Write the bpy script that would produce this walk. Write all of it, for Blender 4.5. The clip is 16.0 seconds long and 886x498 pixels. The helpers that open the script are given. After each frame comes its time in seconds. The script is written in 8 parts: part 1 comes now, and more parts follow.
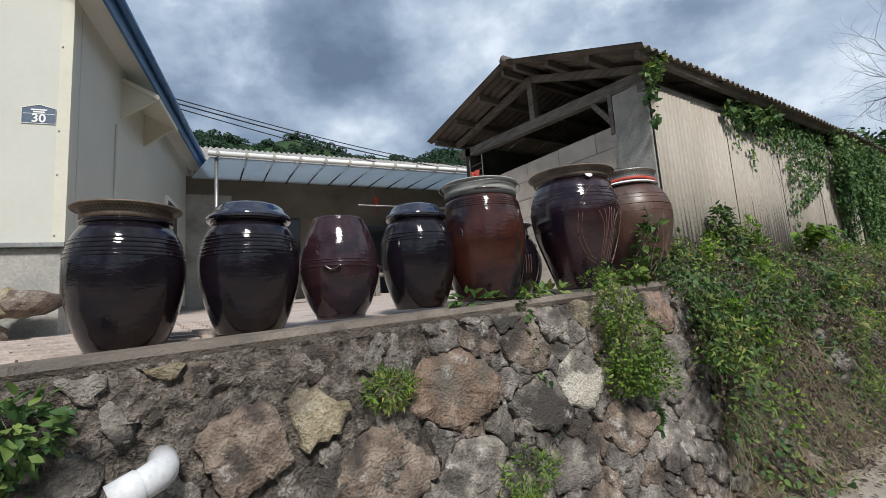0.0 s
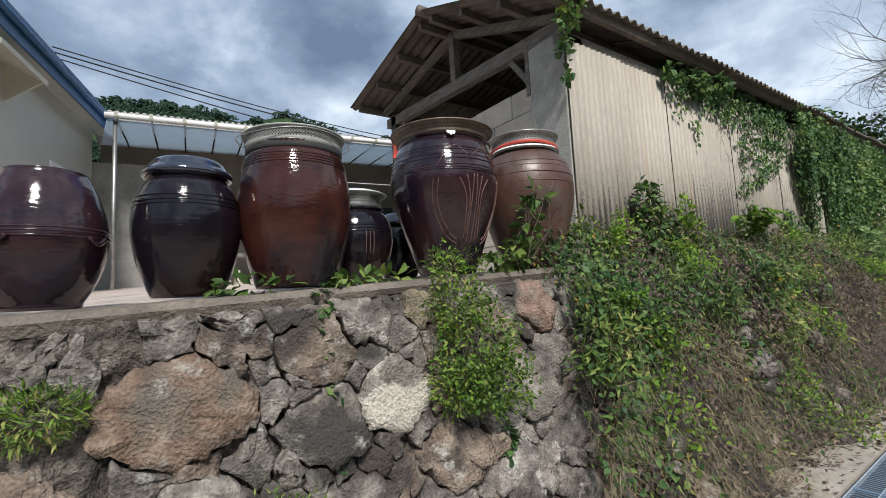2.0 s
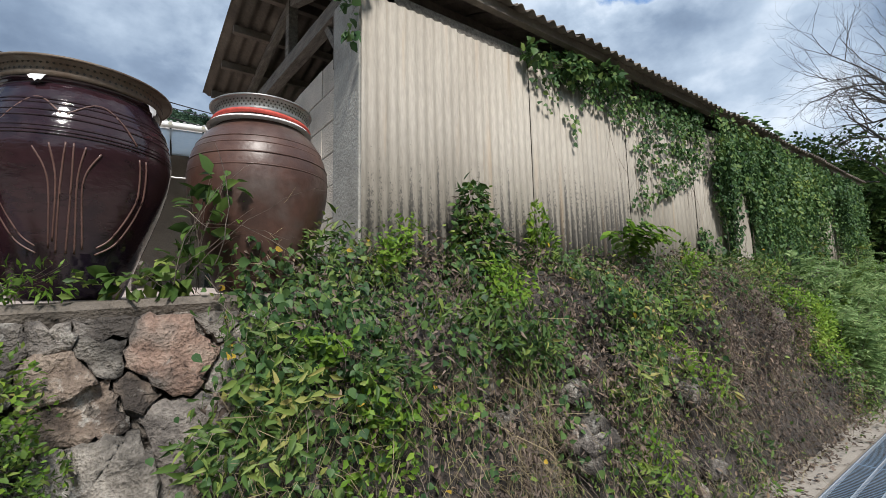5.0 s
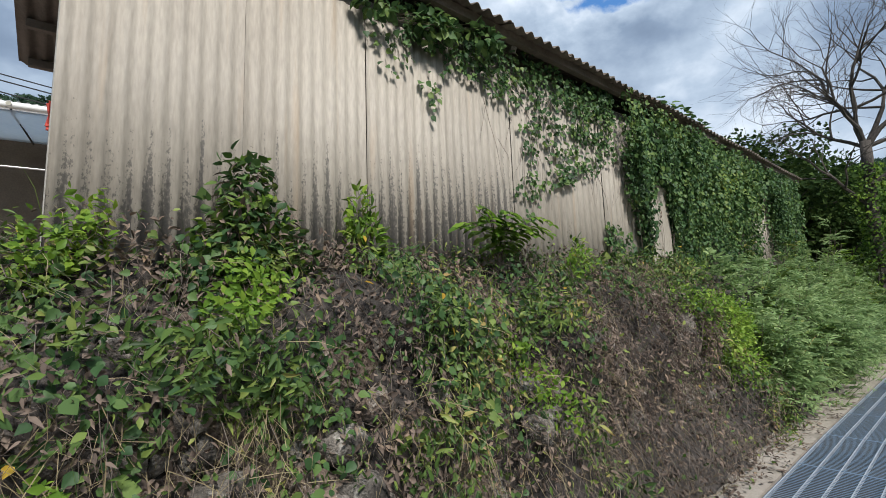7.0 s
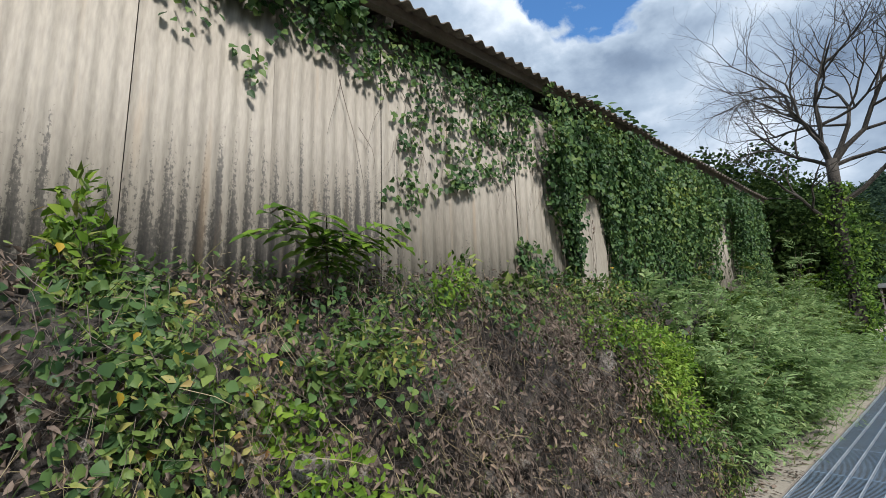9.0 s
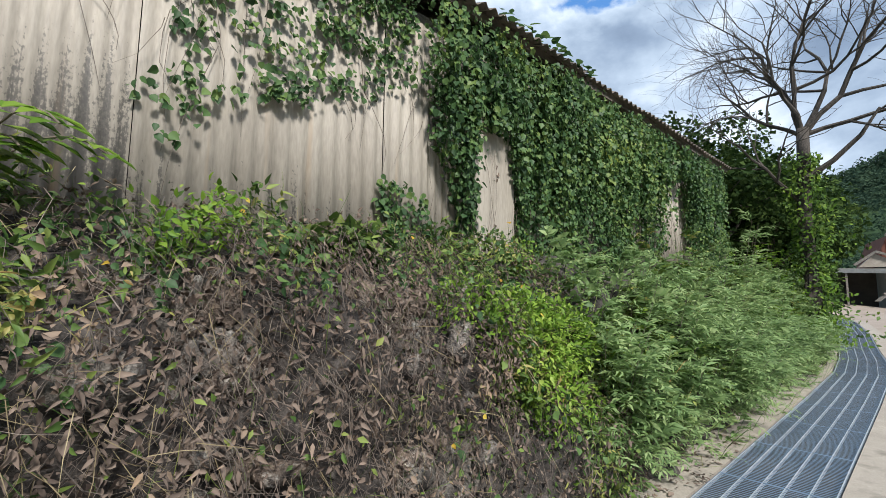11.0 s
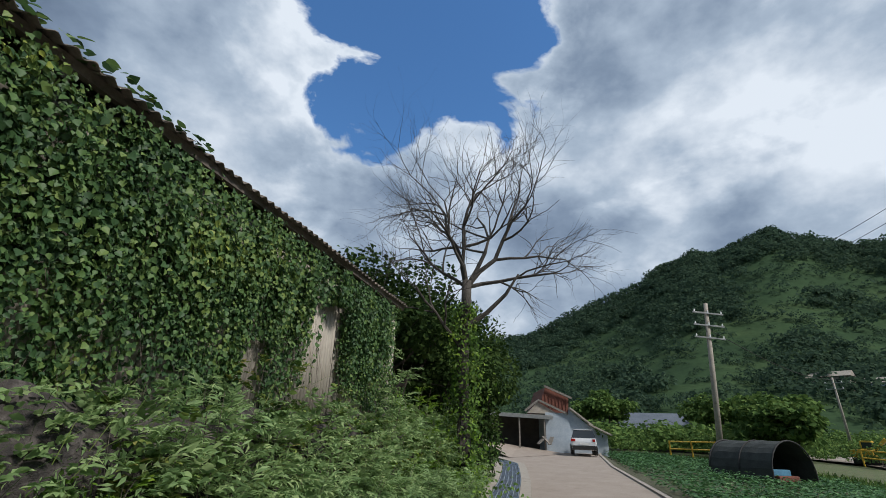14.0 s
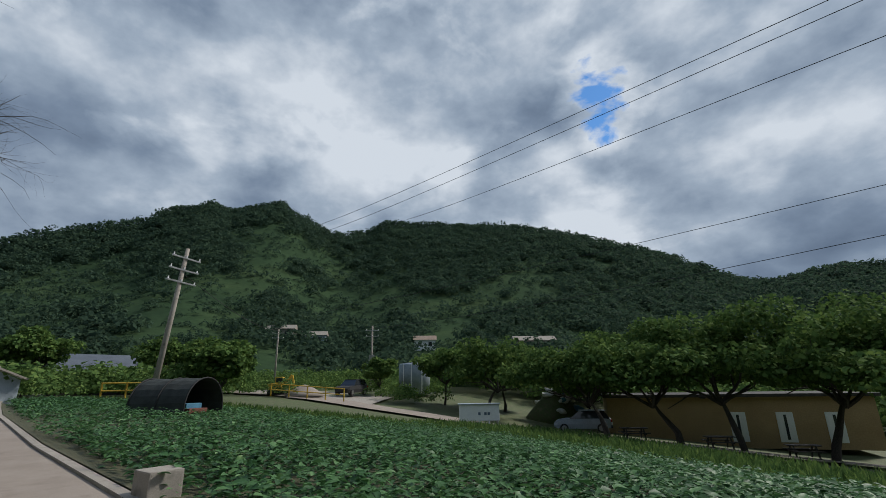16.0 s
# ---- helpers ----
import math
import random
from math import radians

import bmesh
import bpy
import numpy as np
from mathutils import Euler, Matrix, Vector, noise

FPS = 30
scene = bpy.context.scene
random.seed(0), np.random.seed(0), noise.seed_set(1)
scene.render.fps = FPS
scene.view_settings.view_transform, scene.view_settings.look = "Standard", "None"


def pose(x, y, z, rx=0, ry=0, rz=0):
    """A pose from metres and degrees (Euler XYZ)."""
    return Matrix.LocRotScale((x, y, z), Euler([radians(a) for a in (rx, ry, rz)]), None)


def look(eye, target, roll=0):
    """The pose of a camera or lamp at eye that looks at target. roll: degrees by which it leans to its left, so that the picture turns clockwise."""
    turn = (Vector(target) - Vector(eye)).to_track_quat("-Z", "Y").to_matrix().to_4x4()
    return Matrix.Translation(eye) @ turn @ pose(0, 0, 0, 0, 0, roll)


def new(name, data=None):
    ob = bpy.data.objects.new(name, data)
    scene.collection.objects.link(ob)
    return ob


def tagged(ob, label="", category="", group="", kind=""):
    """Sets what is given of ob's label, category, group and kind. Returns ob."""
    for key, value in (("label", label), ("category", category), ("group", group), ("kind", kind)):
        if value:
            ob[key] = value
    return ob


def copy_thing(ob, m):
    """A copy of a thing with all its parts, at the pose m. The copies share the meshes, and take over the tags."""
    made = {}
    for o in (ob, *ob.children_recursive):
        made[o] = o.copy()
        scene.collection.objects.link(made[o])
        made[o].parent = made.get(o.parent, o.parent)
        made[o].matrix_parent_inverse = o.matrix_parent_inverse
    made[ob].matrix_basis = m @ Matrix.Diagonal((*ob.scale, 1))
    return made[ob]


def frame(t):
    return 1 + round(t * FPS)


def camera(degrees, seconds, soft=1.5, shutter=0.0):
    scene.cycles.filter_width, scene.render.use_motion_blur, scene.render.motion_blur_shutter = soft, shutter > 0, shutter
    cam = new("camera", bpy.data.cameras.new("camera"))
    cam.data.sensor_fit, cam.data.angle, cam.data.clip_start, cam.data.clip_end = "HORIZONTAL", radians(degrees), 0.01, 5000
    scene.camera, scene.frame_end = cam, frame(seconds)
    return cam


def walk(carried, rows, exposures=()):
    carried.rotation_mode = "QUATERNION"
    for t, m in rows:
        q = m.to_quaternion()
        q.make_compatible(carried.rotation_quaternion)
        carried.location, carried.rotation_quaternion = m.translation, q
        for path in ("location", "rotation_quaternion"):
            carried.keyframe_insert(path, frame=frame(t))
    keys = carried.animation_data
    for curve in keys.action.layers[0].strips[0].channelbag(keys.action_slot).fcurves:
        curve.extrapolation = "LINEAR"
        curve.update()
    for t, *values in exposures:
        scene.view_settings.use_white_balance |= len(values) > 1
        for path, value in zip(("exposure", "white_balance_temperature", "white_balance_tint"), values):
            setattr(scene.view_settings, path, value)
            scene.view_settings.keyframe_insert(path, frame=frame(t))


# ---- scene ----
cam = camera(88.8, 16.0, soft=0.6)
METRES, EYE, TILT, LEAN, TURN = 10.5, 1.5, 0.0, 0.0, -34.2
ROWS = [
    (0.0, 0.0, 0.0, 0.0, 0.53, 7.71, 3.89),
    (0.5, 0.0219, 0.0161, -0.0008, 1.05, 7.17, 3.36),
    (1.0, 0.0455, 0.0387, -0.0002, -0.66, 7.02, 3.31),
    (1.5, 0.0716, 0.0515, -0.0011, -1.51, 6.36, 3.13),
    (2.0, 0.0964, 0.0663, -0.0019, -0.72, 5.55, 2.87),
    (2.5, 0.1192, 0.0865, 0.0004, 0.14, 6.74, 3.42),
    (3.0, 0.1479, 0.098, 0.0016, 0.63, 7.98, 4.44),
    (3.5, 0.1778, 0.1071, 0.003, 0.73, 7.37, 3.72),
    (4.0, 0.1998, 0.1222, 0.0029, -1.19, 7.29, 2.09),
    (6.5, 0.3265, 0.2119, 0.0052, -4.26, 7.13, 2.03),
    (7.0, 0.3538, 0.2252, 0.0058, -5.73, 7.53, 2.07),
    (7.5, 0.3748, 0.2455, 0.0086, -6.67, 8.74, 1.43),
    (8.0, 0.403, 0.26, 0.0081, -5.87, 9.17, 1.04),
    (8.5, 0.4309, 0.2739, 0.0087, -5.75, 9.19, 1.2),
    (9.0, 0.4531, 0.2943, 0.0114, -7.33, 10.18, 1.7),
    (11.5, 0.5861, 0.3795, 0.0056, -10.27, 6.03, -1.29),
    (12.0, 0.6125, 0.3921, 0.0094, -12.63, 7.8, -2.31),
    (12.5, 0.6396, 0.4003, 0.0189, -18.84, 12.64, -4.1),
    (13.0, 0.6711, 0.4018, 0.0225, -23.76, 16.93, -4.91),
    (13.5, 0.7034, 0.4047, 0.0231, -30.54, 19.97, -3.92),
    (14.0, 0.7343, 0.4093, 0.0243, -41.13, 22.77, -1.92),
    (14.5, 0.7617, 0.3973, 0.021, -52.65, 22.68, -1.8),
    (15.0, 0.7866, 0.3733, 0.0219, -67.25, 21.28, -3.07),
    (15.5, 0.8043, 0.3434, 0.0152, -85.33, 20.34, -2.6),
    (16.0, 0.8038, 0.3065, 0.0136, -99.56, 16.77, 0.95),
]
walk(cam, [(t, pose(0, 0, EYE, TILT, LEAN, TURN) @ pose(METRES * x, METRES * y, METRES * z, 90 + pitch, roll, yaw)) for t, x, y, z, yaw, pitch, roll in ROWS],
     exposures=[(0.0, 0.5), (2.0, 0.68), (3.5, 0.68), (7.0, 0.66), (9.0, 0.62), (11.5, 0.97), (12.5, 0.60), (13.5, 0.42), (14.0, 0.27), (14.5, 0.1), (15.0, 0.05), (16.0, 0.0)])

# ---- sky and sun ----
SUN_AZ, SUN_EL = 200.0, 46.0
world = bpy.data.worlds.new("world")
scene.world = world
world.use_nodes = True
wn, wl = world.node_tree.nodes, world.node_tree.links
wn.clear()


def wnode(kind, **inputs):
    n = wn.new(kind)
    for k, v in inputs.items():
        n.inputs[k].default_value = v
    return n


def wmath(op, a, b=None, clamp=False):
    n = wn.new("ShaderNodeMath")
    n.operation, n.use_clamp = op, clamp
    for s, v in zip(n.inputs, (a, b)):
        if v is None:
            continue
        if isinstance(v, (int, float)):
            s.default_value = v
        else:
            wl.new(v, s)
    return n.outputs[0]


def ramp_of(tree, fac, stops, mode="LINEAR"):
    n = tree.nodes.new("ShaderNodeValToRGB")
    n.color_ramp.interpolation = mode
    while len(n.color_ramp.elements) < len(stops):
        n.color_ramp.elements.new(0.5)
    for e, (p, c) in zip(n.color_ramp.elements, stops):
        e.position = p
        e.color = (*c, 1) if isinstance(c, tuple) else (c, c, c, 1)
    tree.links.new(fac, n.inputs[0])
    return n.outputs[0]


sky = wn.new("ShaderNodeTexSky")
sky.sky_type, sky.sun_disc = "NISHITA", False
sky.dust_density, sky.ozone_density, sky.air_density = 0.1, 6.0, 1.3
sky.sun_elevation, sky.sun_rotation = radians(SUN_EL), radians(SUN_AZ)
way = wn.new("ShaderNodeTexCoord").outputs["Generated"]
flat = wn.new("ShaderNodeVectorMath")
flat.operation = "MULTIPLY"
flat.inputs[1].default_value = (1.0, 1.0, 1.55)
wl.new(way, flat.inputs[0])
big = wnode("ShaderNodeTexNoise", Scale=3.4, Detail=10.0, Roughness=0.53, Distortion=0.25)
wl.new(flat.outputs[0], big.inputs["Vector"])
tone = wnode("ShaderNodeTexNoise", Scale=3.2, Detail=10.0, Roughness=0.53, Distortion=0.0)
shift = wn.new("ShaderNodeVectorMath")
shift.inputs[1].default_value = (3.7, 1.2, 0.4)
wl.new(flat.outputs[0], shift.inputs[0])
wl.new(shift.outputs[0], tone.inputs["Vector"])


def toward(az, el, wide):
    """1 in one direction of the sky, falling to 0 at wide degrees from it."""
    n = wn.new("ShaderNodeVectorMath")
    n.operation = "DOT_PRODUCT"
    wl.new(way, n.inputs[0])
    n.inputs[1].default_value = (math.sin(radians(az)) * math.cos(radians(el)), math.cos(radians(az)) * math.cos(radians(el)), math.sin(radians(el)))
    low = math.cos(radians(wide))
    return wmath("DIVIDE", wmath("SUBTRACT", n.outputs["Value"], low), 1 - low, clamp=True)


# breaks in the cloud, and its thin bright part round the hidden sun
gaps = wmath("ADD", wmath("MULTIPLY", toward(73, 48, 19), 0.36), wmath("ADD", wmath("MULTIPLY", toward(61, 37, 8), 0.18), wmath("MULTIPLY", toward(157, 32, 7), 0.16)))
body = wmath("SUBTRACT", wmath("ADD", big.outputs["Fac"], 0.07), gaps)
cover = ramp_of(world.node_tree, body, [(0.345, 0.0), (0.385, 1.0)])
# cloud is thin and bright near its edges
rim = ramp_of(world.node_tree, body, [(0.37, 0.13), (0.50, 0.0)])
glow = wmath("ADD", wmath("ADD", wmath("MULTIPLY", toward(157, 34, 60), 0.15), wmath("MULTIPLY", toward(68, 34, 36), 0.10)), rim)
cloud = ramp_of(world.node_tree, wmath("ADD", tone.outputs["Fac"], glow), [(0.355, (0.105, 0.148, 0.222)), (0.485, (0.185, 0.246, 0.34)), (0.60, (0.33, 0.405, 0.505)), (0.735, (0.63, 0.69, 0.765))])
dim = wn.new("ShaderNodeVectorMath")
dim.operation = "MULTIPLY"
dim.inputs[1].default_value = (0.075, 0.105, 0.125)
wl.new(sky.outputs[0], dim.inputs[0])
mixsky = wn.new("ShaderNodeMix")
mixsky.data_type = "RGBA"
wl.new(cover, mixsky.inputs["Factor"])
wl.new(dim.outputs[0], mixsky.inputs["A"])
wl.new(cloud, mixsky.inputs["B"])
backg = wnode("ShaderNodeBackground", Strength=1.0)
wl.new(mixsky.outputs["Result"], backg.inputs["Color"])
wl.new(backg.outputs[0], wn.new("ShaderNodeOutputWorld").inputs[0])

lamp = bpy.data.lights.new("sun", "SUN")
lamp.energy, lamp.angle, lamp.color = 2.95, radians(10.0), (1.0, 0.965, 0.91)
sun = new("sun", lamp)
a, e = radians(SUN_AZ), radians(SUN_EL)
sun.matrix_world = look((0, 0, 30), (-math.sin(a) * math.cos(e), -math.cos(a) * math.cos(e), 30 - math.sin(e)))

# ---- materials ----


def material(name, stops, scale=6.0, detail=6.0, rough=(0.7, 0.9), bump=0.3, fine=60.0, metal=0.0, coords="Object", stretch=(1, 1, 1), vary=0.0, stain=None, coat=0.0, spec=0.5, lichen=None, grain=0.35, relief=0.02):
    """Noise through a ramp of colours, finer noise for relief and gloss; vary: change from piece to piece; stain: (colour, scale, low, high)."""
    m = bpy.data.materials.new(name)
    m.use_nodes = True
    t = m.node_tree
    n, l = t.nodes, t.links
    p = n["Principled BSDF"]
    tc = n.new("ShaderNodeTexCoord")
    mp = n.new("ShaderNodeMapping")
    mp.inputs["Scale"].default_value = stretch
    l.new(tc.outputs[coords], mp.inputs[0])
    a = n.new("ShaderNodeTexNoise")
    a.inputs["Scale"].default_value, a.inputs["Detail"].default_value, a.inputs["Roughness"].default_value = scale, detail, 0.62
    l.new(mp.outputs[0], a.inputs["Vector"])
    f = n.new("ShaderNodeTexNoise")
    f.inputs["Scale"].default_value, f.inputs["Detail"].default_value = fine, 4.0
    l.new(mp.outputs[0], f.inputs["Vector"])
    col = ramp_of(t, a.outputs["Fac"], stops)
    if stain:
        sn = n.new("ShaderNodeTexNoise")
        sn.inputs["Scale"].default_value, sn.inputs["Detail"].default_value = stain[1], 8.0
        l.new(tc.outputs[coords], sn.inputs["Vector"])
        sf = ramp_of(t, sn.outputs["Fac"], [(stain[2], 0.0), (stain[3], 1.0)])
        mx = n.new("ShaderNodeMix")
        mx.data_type = "RGBA"
        l.new(sf, mx.inputs["Factor"])
        l.new(col, mx.inputs["A"])
        mx.inputs["B"].default_value = (*stain[0], 1)
        col = mx.outputs["Result"]
    if lichen:
        ln = n.new("ShaderNodeTexNoise")
        ln.inputs["Scale"].default_value, ln.inputs["Detail"].default_value, ln.inputs["Roughness"].default_value = lichen[1], 10.0, 0.7
        lo = n.new("ShaderNodeVectorMath")
        lo.inputs[1].default_value = (4.3, 2.1, 7.7)
        l.new(tc.outputs[coords], lo.inputs[0])
        l.new(lo.outputs[0], ln.inputs["Vector"])
        mx = n.new("ShaderNodeMix")
        mx.data_type = "RGBA"
        l.new(ramp_of(t, ln.outputs["Fac"], [(lichen[2], 0.0), (lichen[3], 0.8)]), mx.inputs["Factor"])
        l.new(col, mx.inputs["A"])
        mx.inputs["B"].default_value = (*lichen[0], 1)
        col = mx.outputs["Result"]
    fm = n.new("ShaderNodeMix")
    fm.data_type, fm.blend_type = "RGBA", "OVERLAY"
    fm.inputs["Factor"].default_value = grain
    l.new(col, fm.inputs["A"])
    l.new(f.outputs["Fac"], fm.inputs["B"])
    col = fm.outputs["Result"]
    if vary:
        oi = n.new("ShaderNodeObjectInfo")
        hs = n.new("ShaderNodeHueSaturation")
        mr = n.new("ShaderNodeMapRange")
        mr.inputs["To Min"].default_value, mr.inputs["To Max"].default_value = 1 - vary, 1 + vary
        l.new(oi.outputs["Random"], mr.inputs["Value"])
        l.new(mr.outputs[0], hs.inputs["Value"])
        l.new(col, hs.inputs["Color"])
        col = hs.outputs[0]
    l.new(col, p.inputs["Base Color"])
    r = n.new("ShaderNodeMapRange")
    r.inputs["To Min"].default_value, r.inputs["To Max"].default_value = rough
    l.new(f.outputs["Fac"], r.inputs["Value"])
    l.new(r.outputs[0], p.inputs["Roughness"])
    p.inputs["Metallic"].default_value = metal
    p.inputs["Specular IOR Level"].default_value = spec
    p.inputs["Coat Weight"].default_value = coat
    p.inputs["Coat Roughness"].default_value = 0.08
    if bump:
        b = n.new("ShaderNodeBump")
        b.inputs["Strength"].default_value, b.inputs["Distance"].default_value = bump, relief
        ad = n.new("ShaderNodeMath")
        l.new(a.outputs["Fac"], ad.inputs[0])
        l.new(f.outputs["Fac"], ad.inputs[1])
        l.new(ad.outputs[0], b.inputs["Height"])
        l.new(b.outputs[0], p.inputs["Normal"])
    return m


def leafy(name, stops, translucent=0.3, rough=0.5):
    """Foliage: colour differs from leaf to leaf."""
    m = bpy.data.materials.new(name)
    m.use_nodes = True
    t = m.node_tree
    n, l = t.nodes, t.links
    p = n["Principled BSDF"]
    g = n.new("ShaderNodeNewGeometry")
    big = n.new("ShaderNodeTexNoise")
    big.inputs["Scale"].default_value = 1.7
    l.new(n.new("ShaderNodeTexCoord").outputs["Object"], big.inputs["Vector"])
    mixv = n.new("ShaderNodeMath")
    mixv.operation = "MULTIPLY_ADD"
    mixv.inputs[1].default_value = 0.62
    l.new(g.outputs["Random Per Island"], mixv.inputs[0])
    sc = n.new("ShaderNodeMath")
    sc.operation = "MULTIPLY_ADD"
    sc.inputs[1].default_value, sc.inputs[2].default_value = 0.9, -0.26
    l.new(big.outputs["Fac"], sc.inputs[0])
    l.new(sc.outputs[0], mixv.inputs[2])
    col = ramp_of(t, mixv.outputs[0], stops)
    l.new(col, p.inputs["Base Color"])
    p.inputs["Roughness"].default_value = rough
    p.inputs["Specular IOR Level"].default_value = 0.25 if rough < 0.7 else 0.05
    tr = n.new("ShaderNodeBsdfTranslucent")
    l.new(col, tr.inputs["Color"])
    ms = n.new("ShaderNodeMixShader")
    ms.inputs[0].default_value = translucent
    l.new(p.outputs[0], ms.inputs[1])
    l.new(tr.outputs[0], ms.inputs[2])
    l.new(ms.outputs[0], n["Material Output"].inputs[0])
    return m


M_ROAD = material("road_concrete", [(0.3, (0.255, 0.208, 0.172)), (0.6, (0.31, 0.258, 0.215)), (0.8, (0.35, 0.295, 0.248))], scale=1.2, fine=90, bump=0.15, stain=((0.235, 0.19, 0.155), 3.0, 0.58, 0.75))
M_KERB = material("kerb_concrete", [(0.3, (0.275, 0.243, 0.207)), (0.7, (0.375, 0.335, 0.288))], scale=3, fine=80, bump=0.25, stain=((0.2, 0.18, 0.15), 5.0, 0.56, 0.72))
M_EARTH = material("earth", [(0.3, (0.10, 0.085, 0.05)), (0.5, (0.07, 0.10, 0.03)), (0.75, (0.16, 0.13, 0.08))], scale=2.0, fine=30, bump=0.6)
M_FIELDSOIL = material("field_soil", [(0.3, (0.05, 0.06, 0.025)), (0.7, (0.10, 0.09, 0.05))], scale=5.0, fine=40, bump=0.8)
M_MORTAR = material("wall_mortar", [(0.32, (0.028, 0.023, 0.019)), (0.45, (0.115, 0.096, 0.080)), (0.56, (0.205, 0.174, 0.146)), (0.70, (0.36, 0.32, 0.275))], scale=14, detail=12, fine=70, bump=1.0, stain=((0.055, 0.048, 0.043), 2.6, 0.5, 0.66), lichen=((0.40, 0.375, 0.34), 8.0, 0.58, 0.68), grain=0.85, relief=0.05)
M_CAP = material("cap_concrete", [(0.3, (0.08, 0.066, 0.054)), (0.55, (0.19, 0.16, 0.133)), (0.75, (0.31, 0.27, 0.228))], scale=6, detail=9, fine=70, bump=0.6, stain=((0.07, 0.06, 0.05), 3.0, 0.52, 0.72))


def stone_mat(name, dark, mid, light, stain, edge=(0.50, 0.62)):
    return material(name, [(0.30, dark), (0.47, mid), (0.66, light)], scale=10, detail=12, fine=75, bump=1.0, vary=0.22, stain=(stain, 4.0, *edge), lichen=((0.46, 0.44, 0.40), 7.0, 0.56, 0.66), grain=0.7, relief=0.022)


M_STONES = [stone_mat("stone_grey", (0.05, 0.044, 0.039), (0.165, 0.146, 0.126), (0.31, 0.28, 0.245), (0.045, 0.039, 0.034)),
            stone_mat("stone_brown", (0.065, 0.046, 0.037), (0.19, 0.142, 0.11), (0.31, 0.25, 0.20), (0.055, 0.043, 0.036)),
            stone_mat("stone_purple_grey", (0.05, 0.043, 0.040), (0.155, 0.135, 0.120), (0.28, 0.25, 0.22), (0.06, 0.05, 0.043))]
M_STONE_ORANGE = stone_mat("stone_orange", (0.10, 0.064, 0.044), (0.225, 0.15, 0.106), (0.33, 0.255, 0.195), (0.15, 0.128, 0.106))
M_STONE_YELLOW = stone_mat("stone_yellow", (0.12, 0.095, 0.055), (0.27, 0.225, 0.145), (0.38, 0.33, 0.24), (0.15, 0.125, 0.09))
M_STONE_WHITE = stone_mat("stone_white_patched", (0.07, 0.063, 0.055), (0.18, 0.16, 0.138), (0.30, 0.275, 0.24), (0.44, 0.405, 0.345), (0.49, 0.53))
M_STONE_RED = stone_mat("stone_red", (0.11, 0.07, 0.055), (0.26, 0.17, 0.13), (0.36, 0.27, 0.215), (0.13, 0.11, 0.095))
M_PAVER = material("terrace_paving", [(0.3, (0.31, 0.255, 0.225)), (0.7, (0.47, 0.40, 0.355))], scale=4, fine=60, bump=0.3, vary=0.12, stain=((0.25, 0.21, 0.19), 3.0, 0.55, 0.7))
M_WOOD_GREY = material("weathered_timber", [(0.3, (0.09, 0.08, 0.07)), (0.6, (0.22, 0.20, 0.175)), (0.8, (0.32, 0.30, 0.27))], scale=5, fine=60, bump=0.4, stretch=(6, 1, 6))
M_BLOCK = material("concrete_block", [(0.3, (0.40, 0.36, 0.31)), (0.6, (0.53, 0.48, 0.42)), (0.8, (0.60, 0.55, 0.48))], scale=5, fine=90, bump=0.4, vary=0.08)
M_RENDER = material("cement_render", [(0.3, (0.26, 0.255, 0.235)), (0.7, (0.40, 0.39, 0.36))], scale=2.2, fine=50, bump=0.3, stain=((0.14, 0.135, 0.12), 1.5, 0.55, 0.75))
M_ROOFSHEET = material("roof_sheet_under", [(0.3, (0.07, 0.058, 0.048)), (0.6, (0.15, 0.125, 0.105)), (0.8, (0.22, 0.19, 0.16))], scale=3, fine=40, bump=0.3, vary=0.15)


